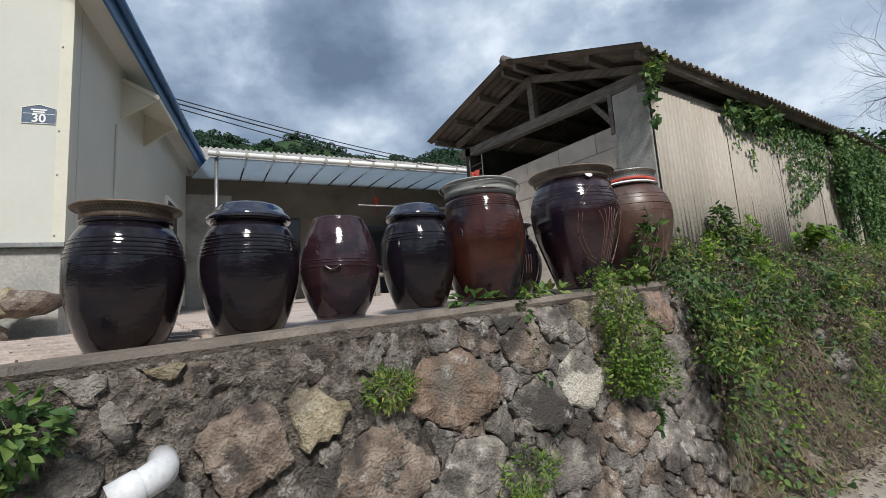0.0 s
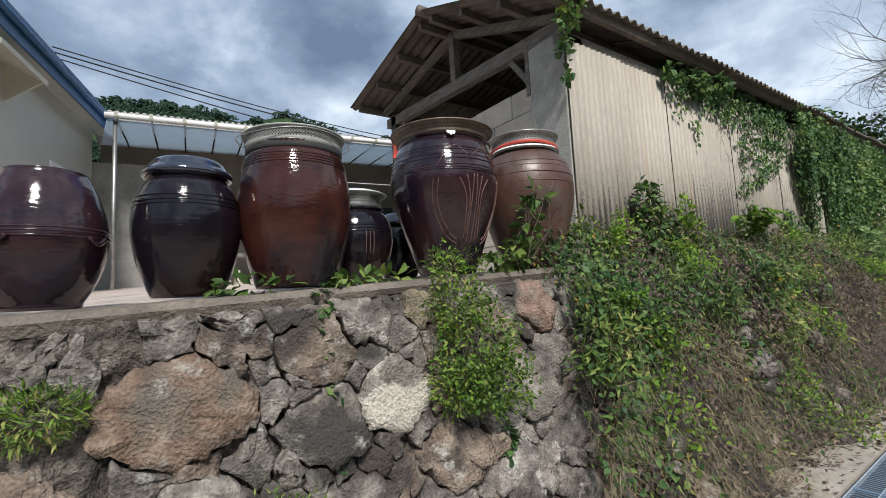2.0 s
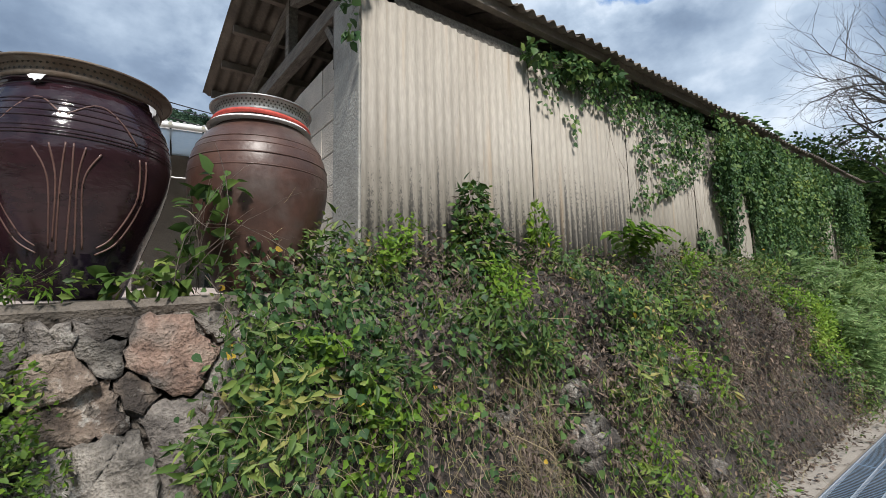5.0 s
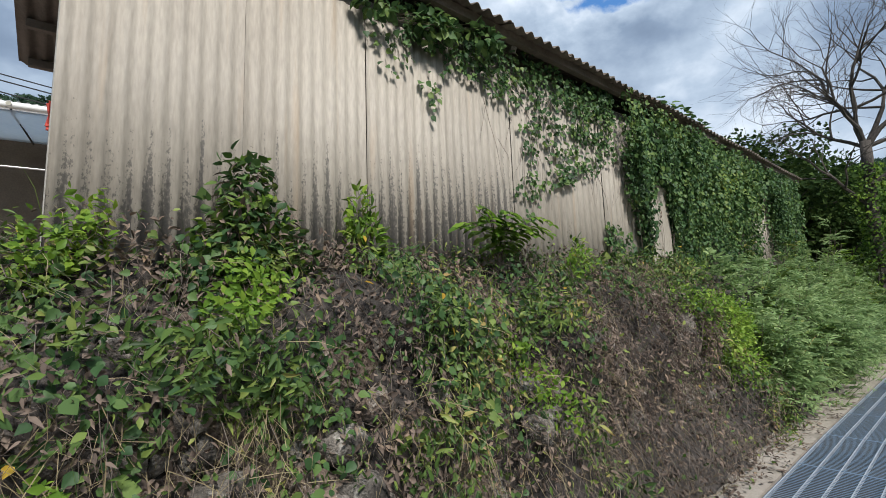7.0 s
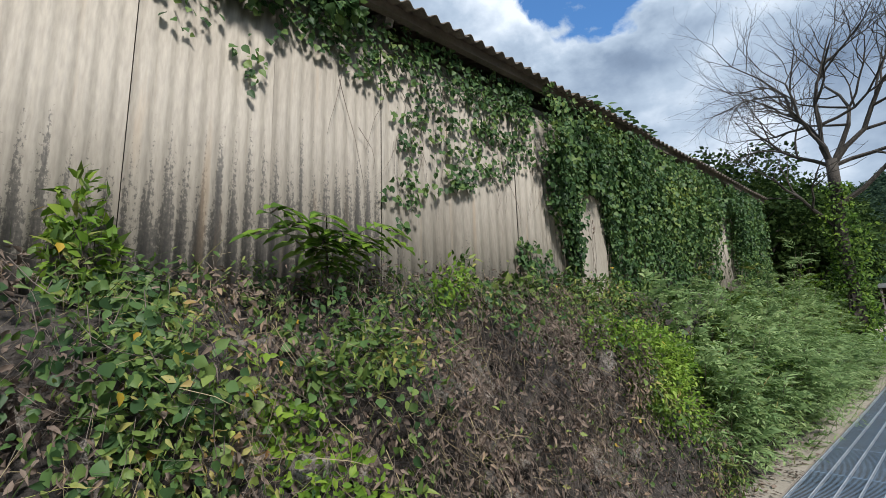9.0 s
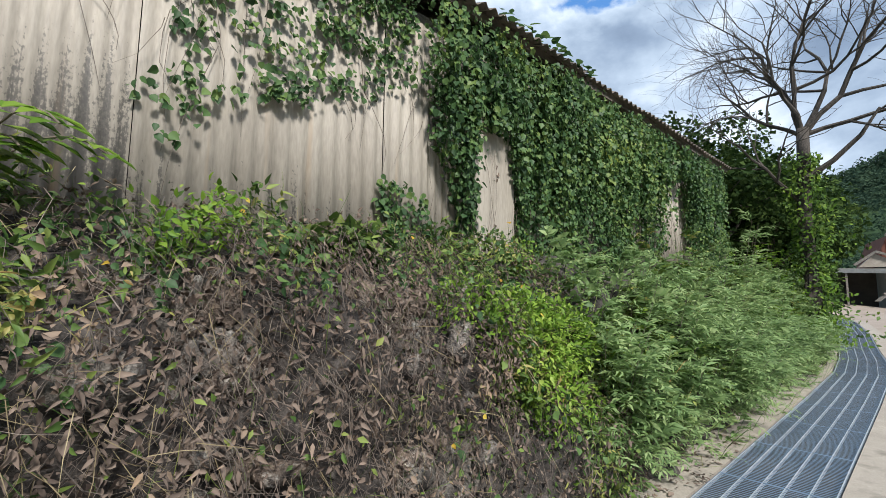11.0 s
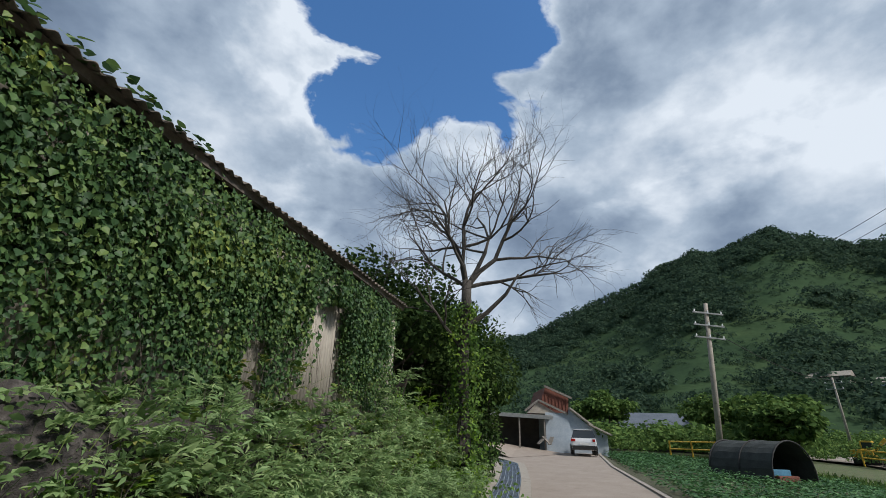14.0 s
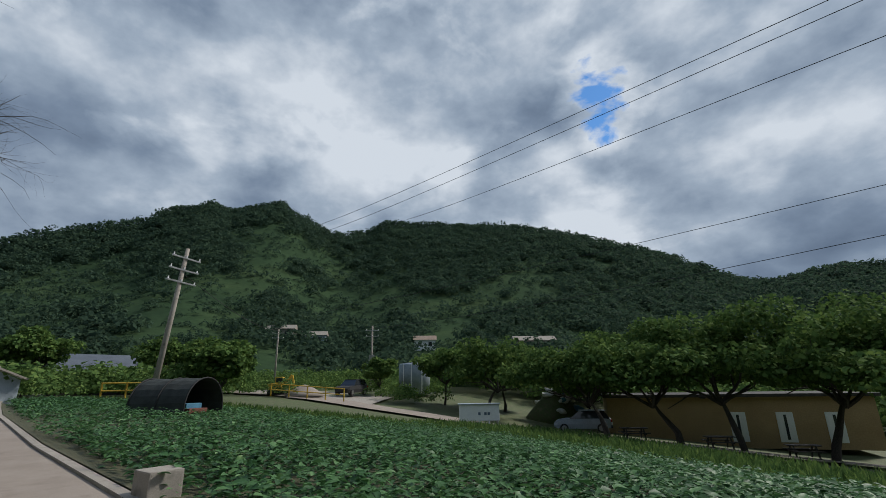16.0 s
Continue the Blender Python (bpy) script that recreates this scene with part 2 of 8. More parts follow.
def sheet_material():
    """Pale painted corrugated sheets with black mould climbing from the foot, and rust runs."""
    m = material("corrugated_sheet_paint", [(0.3, (0.30, 0.266, 0.224)), (0.6, (0.36, 0.325, 0.278)), (0.8, (0.41, 0.372, 0.324))], scale=1.1, fine=25, bump=0.08, vary=0.05, rough=(0.55, 0.75), stretch=(3, 3, 0.5))
    t = m.node_tree
    n, l = t.nodes, t.links
    p = n["Principled BSDF"]
    col = p.inputs["Base Color"].links[0].from_socket
    tc = n.new("ShaderNodeTexCoord")
    sp = n.new("ShaderNodeSeparateXYZ")
    l.new(tc.outputs["Object"], sp.inputs[0])

    def mth(op, a, b):
        q = n.new("ShaderNodeMath")
        q.operation = op
        for s, v in zip(q.inputs, (a, b)):
            if isinstance(v, (int, float)):
                s.default_value = v
            else:
                l.new(v, s)
        return q.outputs[0]
    groove = mth("MULTIPLY", mth("SINE", mth("MULTIPLY", mth("ADD", sp.outputs[0], -4.32), 2 * math.pi / 0.078), 0), -0.17)

    def streaks(scale, detail, stretch):
        mp = n.new("ShaderNodeMapping")
        mp.inputs["Scale"].default_value = stretch
        l.new(tc.outputs["Object"], mp.inputs[0])
        q = n.new("ShaderNodeTexNoise")
        q.inputs["Scale"].default_value, q.inputs["Detail"].default_value, q.inputs["Roughness"].default_value = scale, detail, 0.68
        l.new(mp.outputs[0], q.inputs["Vector"])
        return mth("SUBTRACT", q.outputs["Fac"], 0.5)
    column = streaks(1.0, 4.0, (34, 4, 1.1))
    speck = streaks(1.6, 9.0, (46, 20, 26))
    # how high the mould has climbed along the wall
    where = mth("DIVIDE", mth("SUBTRACT", sp.outputs[0], 4.0), 6.0)
    reach = mth("MULTIPLY", ramp_of(t, where, [(0.03, 0.735), (0.22, 0.725), (0.34, 0.77), (0.44, 0.81), (0.555, 0.84), (0.565, 0.63), (0.80, 0.64), (1.0, 0.60)]), 3.0)
    amount = mth("MULTIPLY", mth("SUBTRACT", reach, sp.outputs[2]), 0.9)
    amount = mth("ADD", mth("ADD", amount, groove), mth("ADD", mth("MULTIPLY", column, 1.3), mth("MULTIPLY", speck, 1.5)))
    f = ramp_of(t, amount, [(0.0, 0.0), (0.12, 0.70), (0.45, 0.95)])
    mx = n.new("ShaderNodeMix")
    mx.data_type = "RGBA"
    l.new(f, mx.inputs["Factor"])
    l.new(col, mx.inputs["A"])
    mx.inputs["B"].default_value = (0.085, 0.08, 0.077, 1)
    mp2 = n.new("ShaderNodeMapping")
    mp2.inputs["Scale"].default_value = (9, 1, 0.5)
    l.new(tc.outputs["Object"], mp2.inputs[0])
    rn = n.new("ShaderNodeTexNoise")
    rn.inputs["Scale"].default_value, rn.inputs["Detail"].default_value = 1.3, 5.0
    l.new(mp2.outputs[0], rn.inputs["Vector"])
    rf = ramp_of(t, rn.outputs["Fac"], [(0.60, 0.0), (0.78, 0.6)])
    mr = n.new("ShaderNodeMix")
    mr.data_type = "RGBA"
    l.new(rf, mr.inputs["Factor"])
    l.new(mx.outputs["Result"], mr.inputs["A"])
    mr.inputs["B"].default_value = (0.38, 0.27, 0.17, 1)
    l.new(mr.outputs["Result"], p.inputs["Base Color"])
    return m


M_SHEET = sheet_material()


def glaze(name, dark, mid, streak, gloss=0.4):
    return material(name, [(0.32, dark), (0.5, mid), (0.72, tuple(c * 1.3 for c in mid))], scale=3.2, fine=24, bump=0.16, relief=0.012, rough=(0.03, 0.15), stretch=(1, 1, 2.2), coat=0.6 if gloss > 0.8 else 0.1, spec=gloss, stain=(streak, 2.6, 0.48, 0.62), grain=0.25)


M_GLAZE_BLACK = glaze("dark_glaze", (0.004, 0.0035, 0.0065), (0.009, 0.0065, 0.010), (0.014, 0.008, 0.008))
M_GLAZE_PLUM = glaze("plum_glaze", (0.008, 0.005, 0.009), (0.028, 0.0125, 0.016), (0.012, 0.008, 0.015), 0.5)
M_GLAZE_BROWN = glaze("red_brown_glaze", (0.011, 0.006, 0.008), (0.042, 0.0135, 0.010), (0.013, 0.009, 0.014))
# lid glaze: its blue tint paints in part of the sky's reflection
M_GLAZE_LID = glaze("sky_tinted_dark_glaze", (0.006, 0.007, 0.014), (0.013, 0.014, 0.028), (0.018, 0.012, 0.016), 0.9)
M_GLAZE_DULL = material("dull_brown_glaze", [(0.3, (0.045, 0.024, 0.019)), (0.55, (0.085, 0.042, 0.032)), (0.75, (0.115, 0.062, 0.047))], scale=3, fine=30, bump=0.12, rough=(0.3, 0.5), stain=((0.10, 0.08, 0.072), 4.0, 0.52, 0.75))
M_GLAZE_MARK = material("scraped_glaze_line", [(0.3, (0.085, 0.043, 0.036)), (0.7, (0.15, 0.082, 0.068))], scale=10, fine=60, bump=0.05, rough=(0.3, 0.5))
M_STEEL = material("dull_steel", [(0.3, (0.28, 0.28, 0.275)), (0.7, (0.42, 0.42, 0.41))], scale=8, fine=80, metal=0.8, rough=(0.32, 0.5), bump=0.05)
M_ALU = material("pale_aluminium", [(0.3, (0.52, 0.55, 0.57)), (0.7, (0.66, 0.69, 0.71))], scale=8, fine=80, metal=0.35, rough=(0.35, 0.55), bump=0.05)
M_RUSTMETAL = material("rusty_steel", [(0.3, (0.10, 0.06, 0.04)), (0.6, (0.17, 0.135, 0.105)), (0.8, (0.25, 0.23, 0.205))], scale=8, fine=80, metal=0.4, rough=(0.45, 0.7), bump=0.1)
M_PLASTIC_GREY = material("grey_plastic", [(0.3, (0.24, 0.245, 0.235)), (0.7, (0.34, 0.345, 0.33))], scale=5, fine=60, rough=(0.4, 0.6), bump=0.03)
M_PVC = material("white_pvc", [(0.3, (0.56, 0.57, 0.585)), (0.7, (0.66, 0.67, 0.685))], scale=6, fine=80, rough=(0.25, 0.4), bump=0.02)
M_RED = material("red_cord", [(0.3, (0.45, 0.05, 0.04)), (0.7, (0.6, 0.09, 0.06))], scale=20, rough=(0.5, 0.7), bump=0.1)
M_CLOTH = material("white_cloth", [(0.3, (0.62, 0.62, 0.62)), (0.7, (0.78, 0.78, 0.77))], scale=20, rough=(0.8, 0.95), bump=0.3)
M_HOUSE = material("painted_panel", [(0.3, (0.47, 0.475, 0.43)), (0.7, (0.54, 0.545, 0.495))], scale=0.8, fine=20, rough=(0.5, 0.7), bump=0.02, grain=0.06)
M_CREAM = material("cream_trim", [(0.3, (0.52, 0.505, 0.42)), (0.7, (0.60, 0.585, 0.50))], scale=2, fine=40, rough=(0.5, 0.7), bump=0.02, grain=0.08)
M_BLUE = material("blue_trim", [(0.3, (0.035, 0.10, 0.22)), (0.7, (0.06, 0.15, 0.30))], scale=3, fine=40, rough=(0.35, 0.5), bump=0.03)
# near-black colour: stands in for shade inside things, also colours a few dark parts
M_DARK = material("dark_parts_and_inner_shade", [(0.3, (0.03, 0.027, 0.024)), (0.7, (0.06, 0.052, 0.045))], scale=2, fine=30, bump=0.1)
M_WALL_TAN = material("farmhouse_plaster", [(0.3, (0.15, 0.125, 0.10)), (0.7, (0.24, 0.21, 0.17))], scale=1.5, fine=40, bump=0.15)
M_PLATE = material("blue_plate", [(0.3, (0.08, 0.11, 0.16)), (0.7, (0.10, 0.14, 0.20))], scale=5, rough=(0.3, 0.45), bump=0.0)
M_WHITE = material("white_paint", [(0.3, (0.74, 0.74, 0.73)), (0.7, (0.82, 0.82, 0.81))], scale=5, rough=(0.4, 0.6), bump=0.02)
M_TILE = material("slate_roof_grey", [(0.3, (0.20, 0.19, 0.18)), (0.7, (0.36, 0.345, 0.325))], scale=3, fine=40, bump=0.2)
M_WIRE = material("black_cable", [(0.3, (0.015, 0.015, 0.017)), (0.7, (0.03, 0.03, 0.03))], bump=0.0)
M_GRATE = material("galvanised_grating", [(0.3, (0.11, 0.17, 0.25)), (0.7, (0.16, 0.235, 0.33))], scale=8, fine=60, metal=0.0, rough=(0.5, 0.7), bump=0.1)
M_GRATEBAR = material("galvanised_bar", [(0.3, (0.40, 0.43, 0.48)), (0.7, (0.56, 0.59, 0.63))], scale=8, fine=60, metal=0.3, rough=(0.4, 0.6), bump=0.1)
M_BARK = material("grey_bark", [(0.3, (0.03, 0.025, 0.021)), (0.6, (0.075, 0.063, 0.053)), (0.8, (0.125, 0.108, 0.092))], scale=8, fine=40, bump=0.8, stretch=(3, 3, 1))
M_TWIG = material("dry_stem", [(0.35, (0.07, 0.055, 0.047)), (0.65, (0.25, 0.205, 0.17))], scale=8, fine=40, bump=0.2)
M_GLASS = bpy.data.materials.new("window_glass")
M_GLASS.use_nodes = True
M_GLASS.node_tree.nodes["Principled BSDF"].inputs["Base Color"].default_value = (0.03, 0.035, 0.04, 1)
M_GLASS.node_tree.nodes["Principled BSDF"].inputs["Roughness"].default_value = 0.06
M_AWNING = material("translucent_awning_sheet", [(0.3, (0.48, 0.58, 0.68)), (0.7, (0.62, 0.71, 0.79))], scale=2, fine=20, rough=(0.3, 0.5), bump=0.02)
_t = M_AWNING.node_tree
_tr = _t.nodes.new("ShaderNodeBsdfTranslucent")
_tr.inputs["Color"].default_value = (0.66, 0.76, 0.85, 1)
_ms = _t.nodes.new("ShaderNodeMixShader")
_ms.inputs[0].default_value = 0.4
_t.links.new(_t.nodes["Principled BSDF"].outputs[0], _ms.inputs[1])
_t.links.new(_tr.outputs[0], _ms.inputs[2])
_t.links.new(_ms.outputs[0], _t.nodes["Material Output"].inputs[0])

L_IVY = leafy("ivy_leaf", [(0.0, (0.022, 0.050, 0.022)), (0.35, (0.05, 0.108, 0.040)), (0.65, (0.10, 0.18, 0.056)), (0.93, (0.20, 0.27, 0.072)), (1.0, (0.34, 0.40, 0.08))], 0.28, 0.5)
L_BANK = leafy("bank_leaf", [(0.0, (0.022, 0.046, 0.014)), (0.3, (0.058, 0.112, 0.026)), (0.55, (0.115, 0.185, 0.042)), (0.75, (0.21, 0.265, 0.065)), (0.88, (0.34, 0.30, 0.10)), (1.0, (0.32, 0.18, 0.08))], 0.25)
L_VIVID = leafy("vivid_leaf", [(0.0, (0.10, 0.19, 0.028)), (0.5, (0.23, 0.37, 0.055)), (1.0, (0.42, 0.54, 0.11))], 0.4)
L_BRIGHT = leafy("bright_leaf", [(0.0, (0.065, 0.14, 0.02)), (0.5, (0.15, 0.275, 0.034)), (1.0, (0.29, 0.40, 0.055))], 0.4)
L_FEATHER = leafy("wormwood_leaf", [(0.0, (0.095, 0.17, 0.066)), (0.5, (0.25, 0.37, 0.15)), (1.0, (0.44, 0.53, 0.245))], 0.42)
L_DRY = leafy("dry_leaf", [(0.0, (0.05, 0.04, 0.035)), (0.4, (0.155, 0.12, 0.10)), (0.75, (0.245, 0.19, 0.155)), (1.0, (0.37, 0.26, 0.16))], 0.15, 0.8)
L_STRAW = leafy("straw", [(0.0, (0.13, 0.105, 0.062)), (0.5, (0.27, 0.22, 0.135)), (1.0, (0.42, 0.36, 0.22))], 0.15, 0.7)
L_CROP = leafy("crop_leaf", [(0.0, (0.024, 0.066, 0.023)), (0.5, (0.052, 0.135, 0.045)), (0.9, (0.13, 0.26, 0.095)), (1.0, (0.27, 0.40, 0.18))], 0.25, 0.5)
L_TREE = leafy("tree_leaf", [(0.0, (0.045, 0.088, 0.028)), (0.5, (0.10, 0.175, 0.05)), (1.0, (0.21, 0.29, 0.08))], 0.3, 0.8)
# far woods: bluish distance haze is mixed into the leaf green
L_FOREST = leafy("haze_tinted_forest_leaf", [(0.0, (0.033, 0.062, 0.044)), (0.5, (0.053, 0.093, 0.060)), (1.0, (0.088, 0.136, 0.076))], 0.42, 0.8)
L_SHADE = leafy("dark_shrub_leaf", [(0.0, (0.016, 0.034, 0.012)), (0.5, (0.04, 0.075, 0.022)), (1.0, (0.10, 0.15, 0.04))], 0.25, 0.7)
L_YELLOW = leafy("yellowed_leaf", [(0.0, (0.34, 0.20, 0.03)), (0.6, (0.55, 0.38, 0.05)), (1.0, (0.60, 0.50, 0.10))], 0.3, 0.6)

# ---- building helpers ----


def mesh_of(bm, name, material, smooth=False):
    me = bpy.data.meshes.new(name)
    bmesh.ops.recalc_face_normals(bm, faces=bm.faces)
    bm.to_mesh(me)
    bm.free()
    me.materials.append(material)
    if smooth:
        for p in me.polygons:
            p.use_smooth = True
    return me


def part(name, bm, material, parent=None, label="", smooth=False):
    """Links a bmesh as one mesh object under a thing or a part."""
    me = bm if isinstance(bm, bpy.types.Mesh) else mesh_of(bm, name, material, smooth)
    ob = new(name, me)
    ob.parent = parent
    return tagged(ob, label=label)


def thing(name, label, category, group="", kind="", at=(0, 0, 0), turn=0.0):
    ob = new(name)
    ob.empty_display_size = 0.1
    ob.matrix_basis = pose(*at, 0, 0, turn)
    return tagged(ob, label, category, group, kind)


def box_bm(x0, x1, y0, y1, z0, z1, bevel=0.0, slope=0.0):
    bm = bmesh.new()
    bmesh.ops.create_cube(bm, size=1)
    for v in bm.verts:
        v.co = Vector((x0 + (v.co.x + 0.5) * (x1 - x0), y0 + (v.co.y + 0.5) * (y1 - y0), z0 + (v.co.z + 0.5) * (z1 - z0)))
        v.co.z += slope * v.co.x
    if bevel:
        bmesh.ops.bevel(bm, geom=bm.edges[:], offset=bevel, segments=2, affect="EDGES", profile=0.7)
    return bm


def beam_bm(p, q, w, h, bevel=0.004):
    """A squared beam from p to q."""
    p, q = Vector(p), Vector(q)
    bm = box_bm(-w / 2, w / 2, -h / 2, h / 2, 0, (q - p).length, bevel)
    m = Matrix.Translation(p) @ (q - p).to_track_quat("Z", "Y").to_matrix().to_4x4()
    bmesh.ops.transform(bm, matrix=m, verts=bm.verts)
    return bm


def tube_bm(points, radii, seg=8, bm=None, closed=True):
    """A round tube along points."""
    bm = bm or bmesh.new()
    pts = [Vector(p) for p in points]
    if not hasattr(radii, "__len__"):
        radii = [radii] * len(pts)
    rings = []
    for i, p in enumerate(pts):
        d = (pts[min(i + 1, len(pts) - 1)] - pts[max(i - 1, 0)]).normalized()
        q = d.to_track_quat("Z", "Y")
        rings.append([bm.verts.new(p + q @ Vector((radii[i] * math.cos(2 * math.pi * k / seg), radii[i] * math.sin(2 * math.pi * k / seg), 0))) for k in range(seg)])
    for a, b in zip(rings, rings[1:]):
        for k in range(seg):
            bm.faces.new((a[k], a[(k + 1) % seg], b[(k + 1) % seg], b[k]))
    if closed:
        bm.faces.new(rings[0][::-1])
        bm.faces.new(rings[-1])
    return bm


def lathe_bm(profile, seg=48, at=(0, 0, 0), wobble=0.0, seed=0):
    bm = bmesh.new()
    rings = []
    for r, z in profile:
        ring = []
        for k in range(seg):
            a = 2 * math.pi * k / seg
            rr = r * (1 + wobble * math.sin(2 * a + seed) + wobble * 0.6 * math.sin(3 * a + z * 5 + seed))
            ring.append(bm.verts.new((at[0] + rr * math.cos(a), at[1] + rr * math.sin(a), at[2] + z)))
        rings.append(ring)
    for a, b in zip(rings, rings[1:]):
        for k in range(seg):
            bm.faces.new((a[k], a[(k + 1) % seg], b[(k + 1) % seg], b[k]))
    bm.faces.new(rings[0][::-1])
    bm.faces.new(rings[-1])
    return bm


def raw_mesh(name, verts, faces, material):
    """A mesh from arrays; all faces have the same number of corners."""
    me = bpy.data.meshes.new(name)
    verts, faces = np.asarray(verts, dtype=np.float32), np.asarray(faces, dtype=np.int32)
    k = faces.shape[1]
    me.vertices.add(len(verts))
    me.vertices.foreach_set("co", verts.ravel())
    me.loops.add(faces.size)
    me.loops.foreach_set("vertex_index", faces.ravel())
    me.polygons.add(len(faces))
    me.polygons.foreach_set("loop_start", np.arange(0, faces.size, k, dtype=np.int32))
    me.materials.append(material)
    me.update(calc_edges=True)
    return me


HEART = (np.array([(0, 0, 0), (0.32, 0.10, 0.10), (0.46, 0.42, 0.10), (0.22, 0.78, 0.03), (0, 1.05, -0.10), (-0.22, 0.78, 0.03), (-0.46, 0.42, 0.10), (-0.32, 0.10, 0.10), (0, 0.45, -0.02)]),
         np.array([(0, 1, 8), (1, 2, 8), (2, 3, 8), (3, 4, 8), (4, 5, 8), (5, 6, 8), (6, 7, 8), (7, 0, 8)]))
OVAL = (np.array([(0, 0, 0), (0.26, 0.40, 0.07), (0.16, 0.75, 0.02), (0, 1.0, -0.12), (-0.16, 0.75, 0.02), (-0.26, 0.40, 0.07), (0, 0.45, 0.0)]),
        np.array([(0, 1, 6), (1, 2, 6), (2, 3, 6), (3, 4, 6), (4, 5, 6), (5, 0, 6)]))
NARROW = (np.array([(0, 0, 0), (0.11, 0.45, 0.06), (0, 1.0, -0.16), (-0.11, 0.45, 0.06)]), np.array([(0, 1, 3), (1, 2, 3)]))
LANCE = (np.array([(0, 0, 0), (0.15, 0.28, 0.06), (0.11, 0.62, 0.03), (0, 1.05, -0.14), (-0.11, 0.62, 0.03), (-0.15, 0.28, 0.06), (0, 0.45, -0.02)]),
         np.array([(0, 1, 6), (1, 2, 6), (2, 3, 6), (3, 4, 6), (4, 5, 6), (5, 0, 6)]))
BLADE = (np.array([(-0.006, 0, 0), (0.006, 0, 0), (-0.005, 0.55, 0.05), (0.005, 0.55, 0.05), (0, 1.0, -0.16)]), np.array([(0, 1, 3), (0, 3, 2), (2, 3, 4)]))
FROND = (np.concatenate([np.array([(0.0, 0.12 * i, -0.03 * (i / 4) ** 2), (0.26 - 0.03 * i, 0.12 * i + 0.14, -0.02 - 0.02 * i), (0.02, 0.12 * i + 0.06, 0.0), (0.0, 0.12 * i, 0.0), (-0.26 + 0.03 * i, 0.12 * i + 0.14, -0.02 - 0.02 * i), (-0.02, 0.12 * i + 0.06, 0.0)]) for i in range(7)]),
         np.array([(6 * i + j, 6 * i + j + 1, 6 * i + j + 2) for i in range(7) for j in (0, 3)]))
CURL = (np.array([(0, 0, 0), (0.22, 0.25, 0.20), (0.26, 0.6, 0.26), (0.05, 1.0, -0.05), (-0.2, 0.62, 0.14), (-0.24, 0.28, 0.22), (0, 0.45, -0.06)]),
        np.array([(0, 1, 6), (1, 2, 6), (2, 3, 6), (3, 4, 6), (4, 5, 6), (5, 0, 6)]))
TUFT = (np.array([(-0.5, -0.3, 0), (0.5, -0.3, 0.1), (0.3, 0.5, 0), (-0.4, 0.4, 0.15)]), np.array([(0, 1, 2), (0, 2, 3)]))


def scatter(name, places, tips, faces_to, sizes, template, material, rng):
    """One mesh of many leaves: each grows from its place towards its tip direction, its upper side to faces_to."""
    tv, tf = template
    P, T, N = np.asarray(places, float), np.asarray(tips, float), np.asarray(faces_to, float)
    T /= np.linalg.norm(T, axis=1, keepdims=True) + 1e-9
    S = np.cross(T, N)
    S /= np.linalg.norm(S, axis=1, keepdims=True) + 1e-9
    U = np.cross(S, T)
    s = np.asarray(sizes, float)[:, None, None]
    w = (0.8 + 0.4 * rng.random(len(P)))[:, None, None]
    V = P[:, None, :] + s * (tv[None, :, 0:1] * w * S[:, None, :] + tv[None, :, 1:2] * T[:, None, :] + tv[None, :, 2:3] * U[:, None, :])
    F = tf[None] + (np.arange(len(P)) * len(tv))[:, None, None]
    return raw_mesh(name, V.reshape(-1, 3), F.reshape(-1, tf.shape[1]), material)


def sprays(name, bases, ways, lengths, leaves, size, template, material, rng, droop=0.35, wide=0.9):
    """Many leafy shoots in one mesh: each bends over along its way, with leaves to both sides."""
    B, W, L = np.asarray(bases, float), np.asarray(ways, float), np.asarray(lengths, float)
    W /= np.linalg.norm(W, axis=1, keepdims=True)
    n = len(B)
    t = np.linspace(0.12, 1.0, leaves)[None, :, None]
    C = B[:, None] + W[:, None] * L[:, None, None] * t + np.array([0, 0, -1.0]) * droop * L[:, None, None] * t ** 2
    D = W[:, None] - np.array([0, 0, 2.0]) * droop * t
    D /= np.linalg.norm(D, axis=2, keepdims=True)
    side = np.cross(D, np.array([0.0, 0.0, 1.0]))
    side /= np.linalg.norm(side, axis=2, keepdims=True) + 1e-6
    sgn = np.where(np.arange(leaves) % 2, 1.0, -1.0)[None, :, None]
    T = D * (0.55 + 0.5 * t) + side * sgn * wide + 0.3 * rng.normal(size=(n, leaves, 3))
    N = np.cross(side, D) + 0.35 * rng.normal(size=(n, leaves, 3))
    S = size * (1.15 - 0.65 * t[..., 0]) * (0.7 + 0.6 * rng.random((n, leaves)))
    return scatter(name, C.reshape(-1, 3), T.reshape(-1, 3), N.reshape(-1, 3), S.ravel(), template, material, rng)


def unit(rng, n):
    v = rng.normal(size=(n, 3))
    return v / np.linalg.norm(v, axis=1, keepdims=True)


